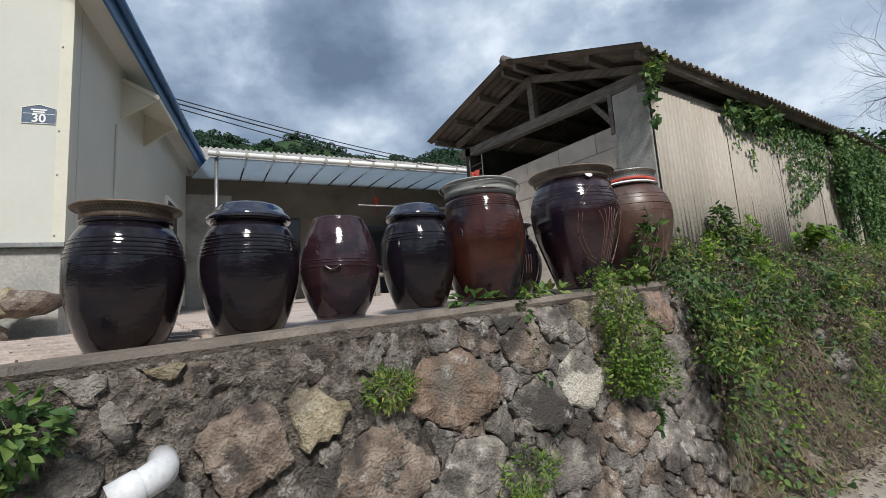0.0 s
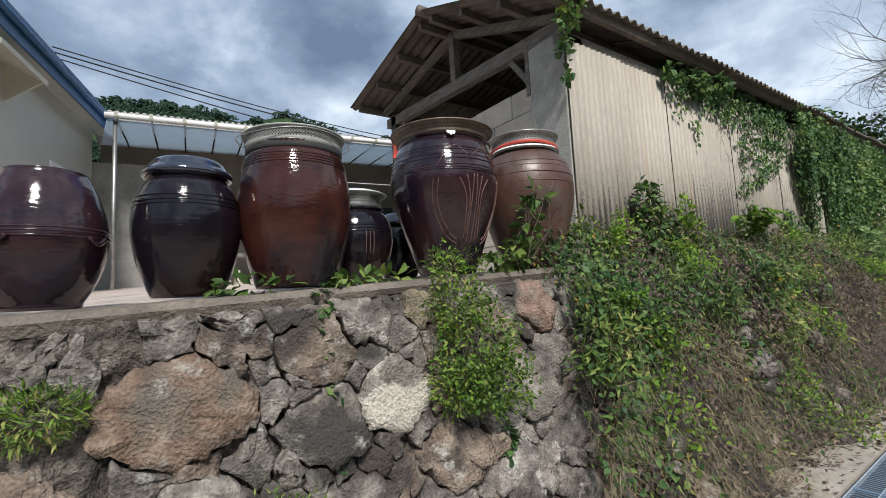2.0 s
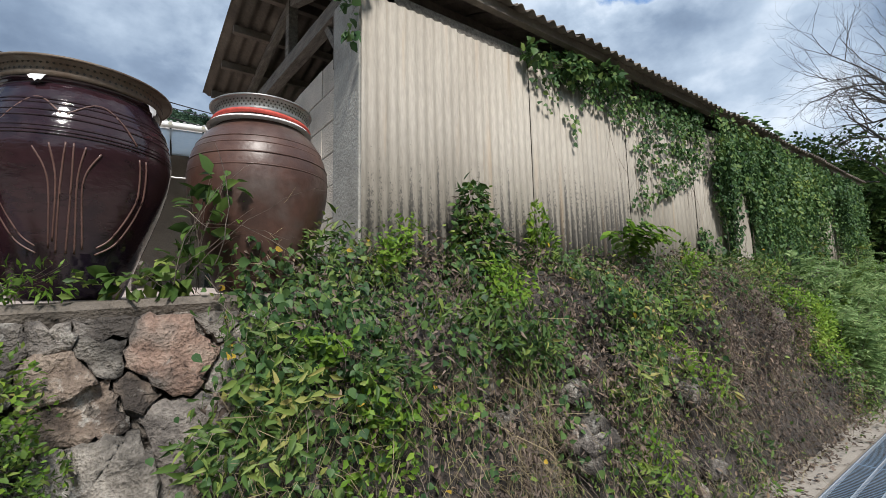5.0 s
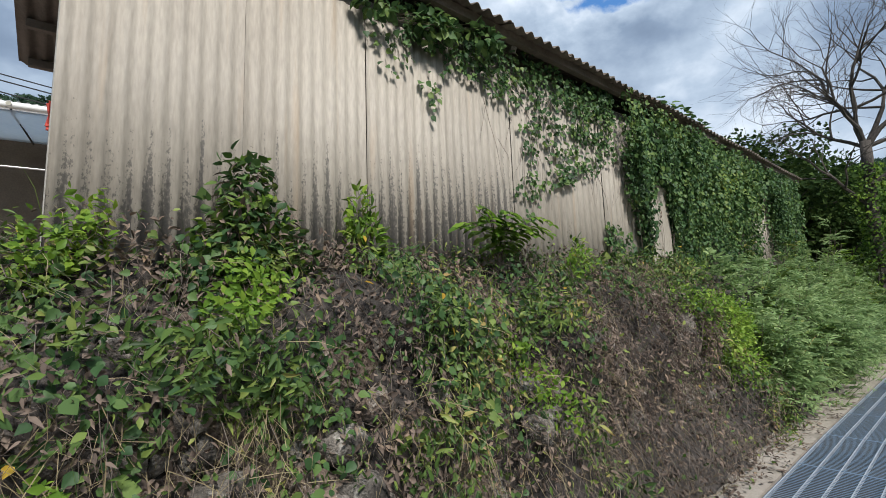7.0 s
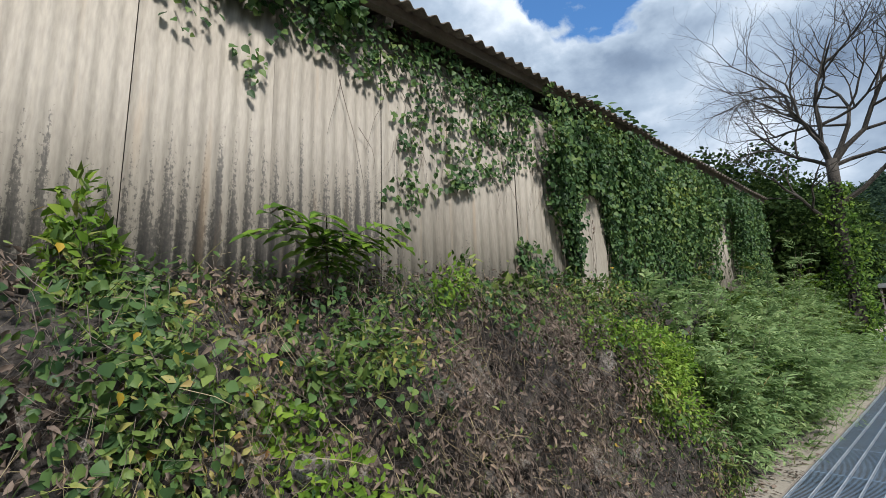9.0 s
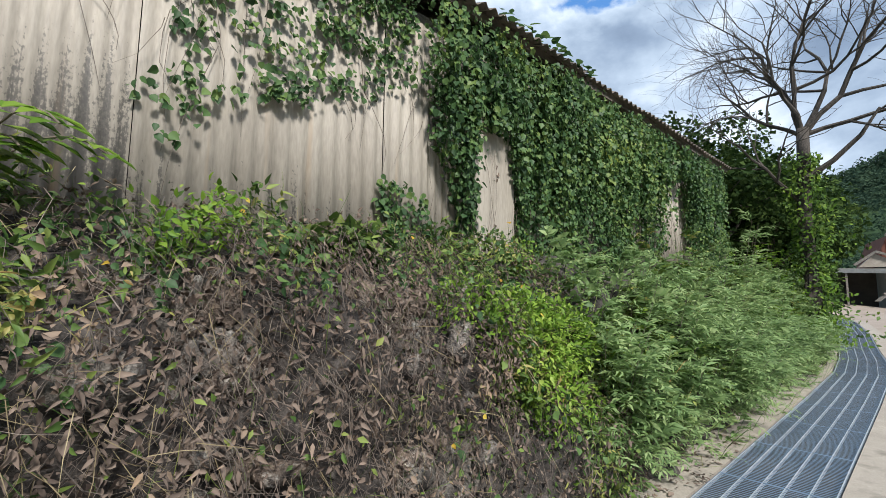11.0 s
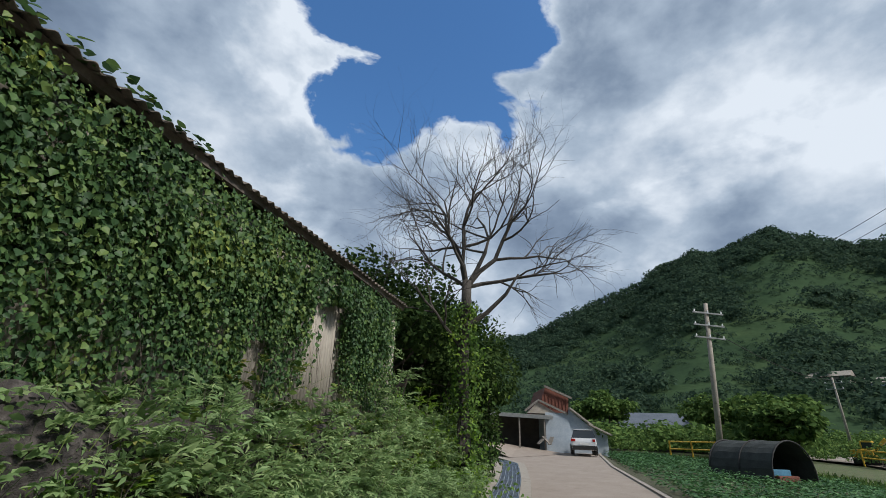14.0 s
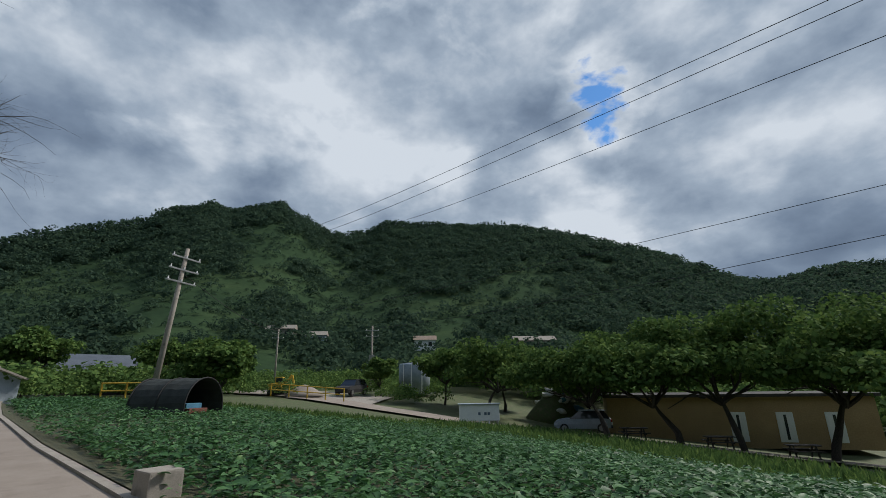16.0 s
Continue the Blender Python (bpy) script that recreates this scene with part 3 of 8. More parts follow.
def stems_mesh(name, starts, ends, sag, radius, material, rng, steps=5):
    """Many thin bent three-sided stems in one mesh."""
    A, B = np.asarray(starts, float), np.asarray(ends, float)
    n = len(A)
    t = np.linspace(0, 1, steps)[None, :, None]
    C = A[:, None] * (1 - t) + B[:, None] * t
    C += np.asarray(sag, float)[:, None, :] * (4 * t * (1 - t)) + rng.normal(0, 0.006, (n, steps, 3))
    ring = np.array([(1, 0, 0.3), (-0.5, 0.86, -0.2), (-0.5, -0.86, 0.1)])
    rad = (np.asarray(radius).reshape(-1, 1, 1, 1) * (1.1 - 0.7 * t[..., None]))
    V = C[:, :, None, :] + rad * ring[None, None]
    base = (np.arange(n) * steps * 3)[:, None, None, None] + (np.arange(steps - 1) * 3)[None, :, None, None]
    quad = np.array([[k, (k + 1) % 3, 3 + (k + 1) % 3, 3 + k] for k in range(3)])
    return raw_mesh(name, V.reshape(-1, 3), (base + quad[None, None]).reshape(-1, 4), material)


def gz(x):
    """The lane climbs gently along x."""
    return 0.025 * min(max(x, -40.0), 70.0)


# ---- large structure: ground, road ----
def smooth01(v):
    v = min(max(v, 0.0), 1.0)
    return v * v * (3 - 2 * v)


def kerb_y(x):
    """Where the lane's field side lies."""
    return float(np.interp(x, [-30, 8, 15.8, 22, 33, 44, 60], [-4.6, -3.95, -3.6, -3.1, -2.6, -2.65, -3.6]))


def inner_y(x):
    """Where the lane's house side lies, outer edge of the drain."""
    return float(np.interp(x, [-30, 10, 14.5, 17, 19, 21, 25, 29, 32.5, 36, 60], [0.4, 0.32, 0.24, 0.22, 0.33, 0.52, 0.85, 1.30, 1.75, 3.2, 6.0]))


def drop(x):
    return float(np.interp(x, [0, 15, 33, 53, 80], [0.10, 0.094, 0.076, 0.012, 0.0]))


def ground_z(x, y):
    z = gz(x)
    d = kerb_y(x) - y
    if d > 0:
        z -= 0.12 * smooth01(d / 0.5) + drop(x) * min(d, 45.0) * smooth01((d + 2) / 16.0)
    foot = 2.3 if x < 17 else inner_y(x) + 0.9
    if y > foot:
        k = smooth01((y - foot) / 1.2)
        z += (0.9 if x < 30 else 0.5) * k + 0.05 * max(0.0, y - 12.0)
    return z


xs = np.concatenate([np.linspace(-1500, -60, 14), np.linspace(-50, 80, 131), np.linspace(90, 1500, 16)])
ys = np.concatenate([np.linspace(-1500, -70, 14), np.linspace(-60, 30, 121), np.linspace(40, 1500, 14)])
gv = [(x, y, ground_z(x, y) - 0.10 + 0.03 * noise.noise(Vector((x * 0.7, y * 0.7, 0)))) for y in ys for x in xs]
nx = len(xs)
gf = [(j * nx + i, j * nx + i + 1, (j + 1) * nx + i + 1, (j + 1) * nx + i) for j in range(len(ys) - 1) for i in range(nx - 1)]
ground = part("ground", raw_mesh("ground", gv, gf, M_EARTH), M_EARTH)
tagged(ground, "rough grassy earth of the valley floor", "ground", kind="structure")


def strip_mesh(name, left, right, x0, x1, step, top, depth, material):
    """A slab between two curves over x, with sides."""
    bm = bmesh.new()
    prev = None
    x = x0
    while x <= x1 + 1e-6:
        l, r = left(x), right(x)
        ring = [bm.verts.new(c) for c in ((x, l, gz(x) + top), (x, r, gz(x) + top), (x, r, gz(x) + top - depth), (x, l, gz(x) + top - depth))]
        if prev:
            for k in range(4):
                bm.faces.new((prev[k], prev[(k + 1) % 4], ring[(k + 1) % 4], ring[k]))
        else:
            bm.faces.new(ring)
        prev = ring
        x += step
    bm.faces.new(prev[::-1])
    return mesh_of(bm, name, material)


road = part("road", strip_mesh("road", lambda x: inner_y(x) - 0.30, lambda x: kerb_y(x) + 0.15, -40, 60, 1.0, 0.0, 0.25, M_ROAD), M_ROAD)
tagged(road, "pale beige concrete village lane", "road", kind="structure")
edge = part("road_edge", strip_mesh("road_edge", lambda x: inner_y(x), lambda x: inner_y(x) - 0.297, -40, 60, 0.5, 0.008, 0.2, M_KERB), M_KERB)
tagged(edge, "lighter concrete edge strip beside the drain", "road edge", kind="structure")
kerb = part("kerb", strip_mesh("kerb", lambda x: kerb_y(x) + 0.147, lambda x: kerb_y(x), -40, 60, 0.5, 0.05, 0.5, M_KERB), M_KERB)
tagged(kerb, "low worn concrete kerb along the field", "kerb", kind="structure")
apron = part("apron", strip_mesh("apron", lambda x: inner_y(x) + 1.8 if x < 20 else inner_y(x) + 1.2, lambda x: inner_y(x) + 0.72, -20, 45, 0.5, -0.005, 0.2, M_KERB), M_KERB)
tagged(apron, "littered concrete strip at the wall foot", "pavement", kind="structure")

# ---- retaining wall ----
def wall_top(x):
    return 1.43 + 0.052 * min(x, 3.8) + 0.022 * max(0.0, x - 3.8)


def wall_y(x, z):
    """The battered face of the retaining wall."""
    return 2.22 - 0.05 * min(max(x, -2.0), 6.0) - 0.25 * (1.5 - z)


def mortar_bm(x0, x1, nxs, nzs):
    bm = bmesh.new()
    grid = []
    for i in range(nxs + 1):
        x = x0 + (x1 - x0) * i / nxs
        col = []
        for j in range(nzs + 1):
            z = gz(x) - 0.3 + (wall_top(x) - 0.06 - gz(x) + 0.3) * j / nzs
            q = Vector((x * 3.2, z * 3.2, 0.0))
            lump = 0.042 * noise.noise(q) + 0.036 * noise.noise(q * 2.7) + 0.040 * (0.35 - abs(noise.noise(q * 4.5))) + 0.020 * noise.noise(q * 9.0) + 0.010 * noise.noise(q * 21.0)
            lump -= 0.05 * max(0.0, noise.noise(Vector((x * 6.0, z * 11.0, 3.0))) - 0.28)
            lump += 0.022 if x < 1.15 else -0.022 * smooth01((x - 1.15) / 0.4)
            lump += 0.018 * max(0.0, noise.noise(q * 3.5 + Vector((0, 0, 8)))) + (0.005 * noise.noise(q * 42.0))
            col.append(bm.verts.new((x, wall_y(x, z) + 0.010 - lump, z)))
        col.append(bm.verts.new((x, 2.55, wall_top(x) - 0.06)))
        grid.append(col)
    for a, b in zip(grid, grid[1:]):
        for j in range(nzs + 1):
            bm.faces.new((a[j], b[j], b[j + 1], a[j + 1]))
    return bm


wall = thing("wall_retaining", "old fieldstone retaining wall bedded in rough grey mortar", "stone wall", kind="structure")
part("mortar", mortar_bm(-1.6, 4.3, 520, 130), M_MORTAR, wall, "dark weathered cement mortar", smooth=True)
part("mortar", mortar_bm(4.3, 18.0, 150, 20), M_MORTAR, wall, smooth=True)


def cap_bm():
    bm = bmesh.new()
    prev = None
    for i in range(241):
        x = -3.0 + 7.0 * i / 240
        t = wall_top(x)
        chip = max(0.0, noise.noise(Vector((x * 5, 3, 1))) - 0.15) * 0.06
        low = 0.085 + 0.035 * noise.noise(Vector((x * 2.3, 7, 0)))
        f = wall_y(x, t) - 0.028 + 0.012 * noise.noise(Vector((x * 9, 1, 5)))
        ring = [bm.verts.new(c) for c in ((x, f + 0.02 + chip, t - low), (x, f + chip * 0.6, t - 0.035), (x, f + 0.018 + chip, t - 0.004 - chip * 0.4), (x, f + 0.16, t + 0.004), (x, f + 0.22, t - 0.05))]
        if prev:
            for k in range(4):
                bm.faces.new((prev[k], prev[k + 1], ring[k + 1], ring[k]))
        prev = ring
    return bm


part("coping", cap_bm(), M_CAP, wall, "chipped concrete coping")


def clip_cell(poly, px, py, qx, qy):
    """Keeps the half of a polygon that is nearer to p than to q."""
    mx, my, dx, dy = (px + qx) / 2, (py + qy) / 2, qx - px, qy - py
    out = []
    for i, (ax, ay) in enumerate(poly):
        bx, by = poly[(i + 1) % len(poly)]
        da, db = (ax - mx) * dx + (ay - my) * dy, (bx - mx) * dx + (by - my) * dy
        if da <= 0:
            out.append((ax, ay))
        if da * db < 0:
            k = da / (da - db)
            out.append((ax + (bx - ax) * k, ay + (by - ay) * k))
    return out


def stone_mesh(name, poly, material, rng, bulge, sink=0.05):
    """One rough stone: a many-sided outline, a rounded shoulder and a lumpy front."""
    cx, cy = sum(p[0] for p in poly) / len(poly), sum(p[1] for p in poly) / len(poly)
    pts = []
    for i, (ax, ay) in enumerate(poly):
        bx, by = poly[(i + 1) % len(poly)]
        n = 1 + int(math.hypot(bx - ax, by - ay) / 0.035)
        for k in range(n):
            f = k / n
            pts.append((ax + (bx - ax) * f + rng.normal(0, 0.009) * (k > 0), ay + (by - ay) * f + rng.normal(0, 0.011) * (k > 0)))
    n = len(pts)
    seed = rng.random() * 50
    tu, tv = rng.normal(0, 0.10), rng.normal(0, 0.10)
    verts = []
    for scale, out in ((1.0, -sink), (0.995, bulge * 0.45), (0.965, bulge * 0.95), (0.72, bulge), (0.42, bulge)):
        for x, y in pts:
            u, v = cx + (x - cx) * scale, cy + (y - cy) * scale
            o = out + (tu * (u - cx) + tv * (v - cy) + 0.028 * noise.noise(Vector((u * 8 + seed, v * 8, seed))) + 0.016 * (0.3 - abs(noise.noise(Vector((u * 17, v * 17, seed))))) + 0.008 * noise.noise(Vector((u * 40, v * 40, seed))) if out > 0 else 0)
            verts.append((u, wall_y(u, v) - o, v))
    verts.append((cx, wall_y(cx, cy) - bulge - 0.01 * rng.normal(), cy))
    faces = []
    for r in range(4):
        for k in range(n):
            a, b, c, d = r * n + k, r * n + (k + 1) % n, (r + 1) * n + (k + 1) % n, (r + 1) * n + k
            faces += [(a, b, c), (a, c, d)]
    for k in range(n):
        faces.append((4 * n + k, 4 * n + (k + 1) % n, 5 * n))
    return raw_mesh(name, verts, faces, material)


# chosen stones: x, z, colour, then fill round them
SEEDS = [(1.41, 1.10, M_STONE_ORANGE, 0.05, 0.36), (0.65, 1.08, M_STONE_YELLOW, 0.07, 0.19), (2.26, 1.00, M_STONE_WHITE, 0.06, 0.24), (3.31, 1.38, M_STONE_RED, 0.05, 0.20),
         (0.38, 1.00, M_STONES[1], 0.07, 0.30), (0.10, 0.86, M_STONES[0], 0.06, 0.2), (-0.26, 1.02, M_STONES[2], 0.05, 0.19),
         (1.95, 1.25, M_STONES[1], 0.05, 0.21), (1.95, 0.93, M_STONES[0], 0.05, 0.24), (2.19, 1.35, M_STONES[2], 0.05, 0.17), (2.55, 0.70, M_STONES[1], 0.05, 0.25), (1.84, 1.46, M_STONES[0], 0.04, 0.12),
         (0.95, 0.80, M_STONES[1], 0.05, 0.26), (1.45, 0.68, M_STONES[0], 0.05, 0.27), (2.05, 0.60, M_STONES[2], 0.04, 0.24), (3.05, 0.95, M_STONES[0], 0.05, 0.26), (2.95, 0.52, M_STONES[2], 0.05, 0.25)]
rng = np.random.default_rng(11)
sites = list(SEEDS) + [(0.07, 1.345, M_STONE_YELLOW, 0.05, 0.05), (1.36, 1.325, M_STONES[2], 0.06, 0.09), (1.56, 1.285, M_STONES[1], 0.06, 0.10), (2.51, 1.43, M_STONE_YELLOW, 0.04, 0.13), (0.22, 1.24, M_STONES[1], 0.02, 0.07), (-0.05, 1.18, M_STONES[0], 0.03, 0.06)]
tries = 0
while tries < 12000:
    tries += 1
    x, z = rng.uniform(-2.8, 9.2), rng.uniform(-0.05, 1.75)
    if not gz(x) - 0.05 < z < wall_top(x) - 0.09:
        continue
    own = 0.06 + 0.20 * rng.random() ** 1.5 * (0.6 if tries > 2500 else 1.25)
    if all(((x - s[0]) * 0.82) ** 2 + ((z - s[1]) * 1.2) ** 2 > ((own + s[4]) * 0.62) ** 2 for s in sites):
        sites.append((x, z, None, 0.0, own))
for i, (x, z, m, b, own) in enumerate(sites):
    if m is None and (x < 0.95 and rng.random() < 0.80 or 0.95 <= x < 1.5 and rng.random() < 0.4):
        continue
    lo, hi = gz(x) - 0.25, wall_top(x) - 0.07
    cell = [(x - 0.5, lo), (x + 0.5, lo), (x + 0.5, hi), (x - 0.5, hi)]
    for j, s in enumerate(sites):
        if j != i and abs(s[0] - x) < 1.0 and abs(s[1] - z) < 1.0:
            f = own / (own + s[4])
            cell = clip_cell(cell, x, z, x + (s[0] - x) * 2 * f, z + (s[1] - z) * 2 * f)
    if len(cell) < 3:
        continue
    if x < 0.95:
        cx, cz = sum(v[0] for v in cell) / len(cell), sum(v[1] for v in cell) / len(cell)
        cell = [(cx + (v[0] - cx) * 0.86, cz + (v[1] - cz) * 0.86) for v in cell]
    me = stone_mesh("stone", cell, m or M_STONES[int(rng.integers(0, 3))], rng, b or (0.012 + 0.035 * rng.random()))
    part("stone", me, None, wall)

# ---- terrace behind the wall ----
def terrace_z(x, y):
    return wall_top(min(x, 3.9)) + 0.05 * min(max(0.0, y - 2.6), 10.0)


bm = bmesh.new()
tx, ty = np.linspace(-30, 4.5, 60), [2.30, 2.6, 3, 3.5, 4, 5, 6, 7, 8, 9, 10, 12, 16, 24]
rows = [[bm.verts.new((x, y, wall_top(max(x, -3)) - 0.006 + 0.05 * min(max(0.0, y - 2.6), 10.0) + 0.006 * noise.noise(Vector((x * 2, y * 2, 0))))) for x in tx] for y in ty]
for a_, b_ in zip(rows, rows[1:]):
    for k in range(len(tx) - 1):
        bm.faces.new((a_[k], a_[k + 1], b_[k + 1], b_[k]))
terrace = part("terrace", bm, M_PAVER, None)
tagged(terrace, "cracked pinkish concrete yard behind the wall", "yard", kind="structure")

# ---- shed ----
shed = thing("shed", "long old shed clad in pale mouldy corrugated sheets", "shed")
WALL_Y = 2.40


def corrugated_mesh(name, x0, x1, a, b, pitch, amp, thick, material, phase=0.0, rows=2, climb=0.025):
    """A corrugated sheet from x0 to x1, between the edges a and b, each (y, z) over the lane's slope."""
    n = max(8, int(round((x1 - x0) / pitch * 8)))
    d = Vector((b[0] - a[0], b[1] - a[1])).normalized()
    nrm = (-d[1], d[0])
    verts = []
    for side in (0.5, -0.5):
        for r in range(rows):
            f = r / (rows - 1)
            for i in range(n + 1):
                x = x0 + (x1 - x0) * i / n
                w = amp * math.sin(2 * math.pi * (x - phase) / pitch) + side * thick
                verts.append((x, a[0] + (b[0] - a[0]) * f + nrm[0] * w, a[1] + (b[1] - a[1]) * f + nrm[1] * w + climb * x))
    faces = []
    m = n + 1
    for r in range(rows - 1):
        for i in range(n):
            k = r * m + i
            faces.append((k, k + 1, k + m + 1, k + m))
            k += rows * m
            faces.append((k, k + m, k + m + 1, k + 1))
    t = rows * m
    for i in range(n):
        faces.append((i, i + t, i + 1 + t, i + 1))
        k = (rows - 1) * m + i
        faces.append((k, k + 1, k + 1 + t, k + t))
    return raw_mesh(name, verts, faces, material)


seams = [4.32, 5.12, 5.905, 6.60, 7.37, 8.16, 8.84, 9.26, 10.0, 10.8, 11.6, 12.4, 13.2, 13.9, 14.65, 15.4, 16.2, 17.0]
rng = np.random.default_rng(5)
for k, (x0, x1) in enumerate(zip(seams, seams[1:])):
    y = WALL_Y + (0.007 if k % 2 else 0.0)
    big = 4 <= k < 7
    me = corrugated_mesh("corrugated_sheet", x0 + 0.002, x1 - 0.002, (y, 1.45), (y, 3.545 - 0.012 * (k % 3)), 0.105 if big else 0.078, 0.0075 if big else 0.0065, 0.004, M_SHEET, phase=4.32, climb=0.018)
    part("corrugated_sheet", me, None, shed)
part("wall_panel", box_bm(9.72, 10.24, 2.315, 2.34, 1.5, 2.90, 0.004, 0.025), M_SHEET, shed, "smooth whitish wall board")

ROOF_X0, ROOF_X1, CLIMB = 3.94, 17.1, 0.02
EAVE, RIDGE, REAR = (2.18, 3.793), (4.07, 4.60), (6.0, 4.186)
k = 0
x = ROOF_X0
while x < ROOF_X1 - 0.05:
    x1 = min(x + 0.82, ROOF_X1)
    lift = 0.010 * (k % 2)
    jut = rng.uniform(-0.03, 0.03)
    part("roof_sheet", corrugated_mesh("roof_sheet", x - 0.02, x1 + 0.02, (EAVE[0] + jut, EAVE[1] + lift + jut * 0.43), (RIDGE[0], RIDGE[1] + lift), 0.13, 0.019, 0.008, M_ROOFSHEET, phase=0.0, rows=4, climb=CLIMB), None, shed)
    part("roof_sheet", corrugated_mesh("roof_sheet", x - 0.02, x1 + 0.02, (RIDGE[0], RIDGE[1] + lift), (REAR[0] + jut, REAR[1] + lift), 0.13, 0.019, 0.008, M_ROOFSHEET, phase=0.0, rows=4, climb=CLIMB), None, shed)
    x, k = x1, k + 1
part("ridge_cap", tube_bm([(xx, RIDGE[0], RIDGE[1] + 0.02 + CLIMB * xx) for xx in (ROOF_X0 - 0.03, 10, ROOF_X1)], 0.06, 10), M_ROOFSHEET, shed, "rounded ridge piece", smooth=True)
for f in (0.06, 0.36, 0.66, 0.94):
    for p, q in ((EAVE, RIDGE), (REAR, RIDGE)):
        yy, zz = p[0] + (q[0] - p[0]) * f, p[1] + (q[1] - p[1]) * f - 0.065
        part("purlin", beam_bm((ROOF_X0 + 0.06, yy, zz + CLIMB * ROOF_X0), (ROOF_X1 - 0.05, yy, zz + CLIMB * ROOF_X1), 0.06, 0.08), M_ROOFSHEET, shed)
for xx in (4.40, 7.4, 10.4, 13.4, 16.6):
    s = CLIMB * xx
    for p in (EAVE, REAR):
        d = 0.14 if p is EAVE else -0.16
        part("rafter", beam_bm((xx, p[0] + d, p[1] - 0.07 + s), (xx, RIDGE[0], RIDGE[1] - 0.15 + s), 0.07, 0.09), M_WOOD_GREY, shed)
    part("tie_beam", beam_bm((xx, 2.47, 3.705 + s), (xx, 5.70, 3.90 + s), 0.10, 0.13), M_WOOD_GREY, shed, "grey weathered tie beam")
    part("king_post", beam_bm((xx, 4.06, 3.80 + s), (xx, 4.07, 4.46 + s), 0.09, 0.09), M_WOOD_GREY, shed)
part("strut", beam_bm((4.40, 2.88, 3.42), (4.40, 3.16, 3.80), 0.05, 0.06), M_WOOD_GREY, shed)
part("wall_plate", beam_bm((4.3, 2.47, 3.58 + CLIMB * 4.3), (17.0, 2.47, 3.58 + CLIMB * 17.0), 0.09, 0.10), M_WOOD_GREY, shed)
part("pillar", box_bm(4.315, 4.60, 2.425, 2.83, 1.4, 3.72, 0.012), M_RENDER, shed, "grey cement-rendered corner pillar")
part("post", beam_bm((4.37, 2.88, 3.3), (4.37, 2.88, 3.78), 0.06, 0.05), M_WOOD_GREY, shed)
for r in range(8):
    y = 2.83 - 0.27 * (r % 2)
    z0 = 1.44 + 0.245 * r
    while y < 5.40:
        y0, y1 = max(y, 2.835), min(y + 0.56, 5.45)
        if y1 - y0 > 0.1 and z0 + 0.23 < 3.47:
            part("concrete_block", box_bm(4.345 + rng.uniform(-0.004, 0.004), 4.50, y0 + 0.006, y1 - 0.006, z0 + 0.006, z0 + 0.239, 0.006), M_BLOCK, shed)
        y += 0.56
part("block_mortar", box_bm(4.352, 4.49, 2.83, 5.45, 1.45, 3.39), M_RENDER, shed)
# rear wall coloured near-black for the shade inside the shed
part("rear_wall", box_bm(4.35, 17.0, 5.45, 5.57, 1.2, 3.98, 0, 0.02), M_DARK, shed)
part("end_wall", box_bm(16.86, 17.0, 2.5, 5.45, 1.2, 3.8, 0, 0.02), M_RENDER, shed)
part("inner_floor", box_bm(4.5, 16.85, 2.5, 5.45, 1.3, 1.5, 0, 0.025), M_EARTH, shed)
# what hangs at the gable's rear corner
rack = thing("drying_rack", "small wire rack hanging at the shed gable", "rack")
for i in range(5):
    part("wire", tube_bm([(4.25, 5.05, 3.30 + 0.09 * i), (4.25, 5.35, 3.30 + 0.09 * i)], 0.006, 6), M_RUSTMETAL, rack)
for y in (5.05, 5.35):
    part("upright", tube_bm([(4.25, y, 3.25), (4.25, y, 3.78)], 0.009, 6), M_STEEL, rack)
cl = bmesh.new()
bmesh.ops.create_grid(cl, x_segments=10, y_segments=10, size=0.11)
for v in cl.verts:
    v.co = Vector((4.22 + 0.03 * math.sin(v.co.x * 60) * (0.3 + abs(v.co.y) * 6), 5.2 + v.co.x, 3.45 + v.co.y))
part("rag", cl, M_RED, rack, "faded pink rag")

# ---- jars ----
PROFILES = {
    "round": [(0.63, 0), (0.67, 0.03), (0.765, 0.12), (0.885, 0.27), (0.97, 0.43), (1.0, 0.56), (0.985, 0.69), (0.935, 0.80), (0.85, 0.89), (0.76, 0.945), (0.72, 0.96), (0.765, 0.975), (0.765, 1.0), (0.70, 1.0), (0.66, 0.95)],
    "barrel": [(0.55, 0), (0.60, 0.02), (0.62, 0.05), (0.78, 0.16), (0.93, 0.32), (1.0, 0.48), (0.985, 0.58), (0.92, 0.72), (0.79, 0.87), (0.665, 0.97), (0.645, 1.0), (0.60, 1.0), (0.56, 0.95)],
    "tall": [(0.68, 0), (0.71, 0.02), (0.79, 0.12), (0.90, 0.28), (0.98, 0.45), (1.0, 0.56), (0.985, 0.70), (0.93, 0.83), (0.87, 0.92), (0.82, 0.955), (0.85, 0.975), (0.85, 1.0), (0.78, 1.0), (0.74, 0.95)],
    "large": [(0.50, 0), (0.54, 0.02), (0.64, 0.13), (0.79, 0.31), (0.92, 0.48), (0.99, 0.62), (1.0, 0.70), (0.97, 0.79), (0.90, 0.88), (0.83, 0.945), (0.80, 0.96), (0.84, 0.975), (0.84, 1.0), (0.77, 1.0), (0.73, 0.95)],
    "wide": [(0.52, 0), (0.57, 0.02), (0.72, 0.17), (0.87, 0.35), (0.97, 0.52), (1.0, 0.63), (0.98, 0.73), (0.91, 0.82), (0.79, 0.90), (0.68, 0.94), (0.65, 0.955), (0.68, 0.975), (0.68, 1.0), (0.61, 1.0), (0.57, 0.95)],
}


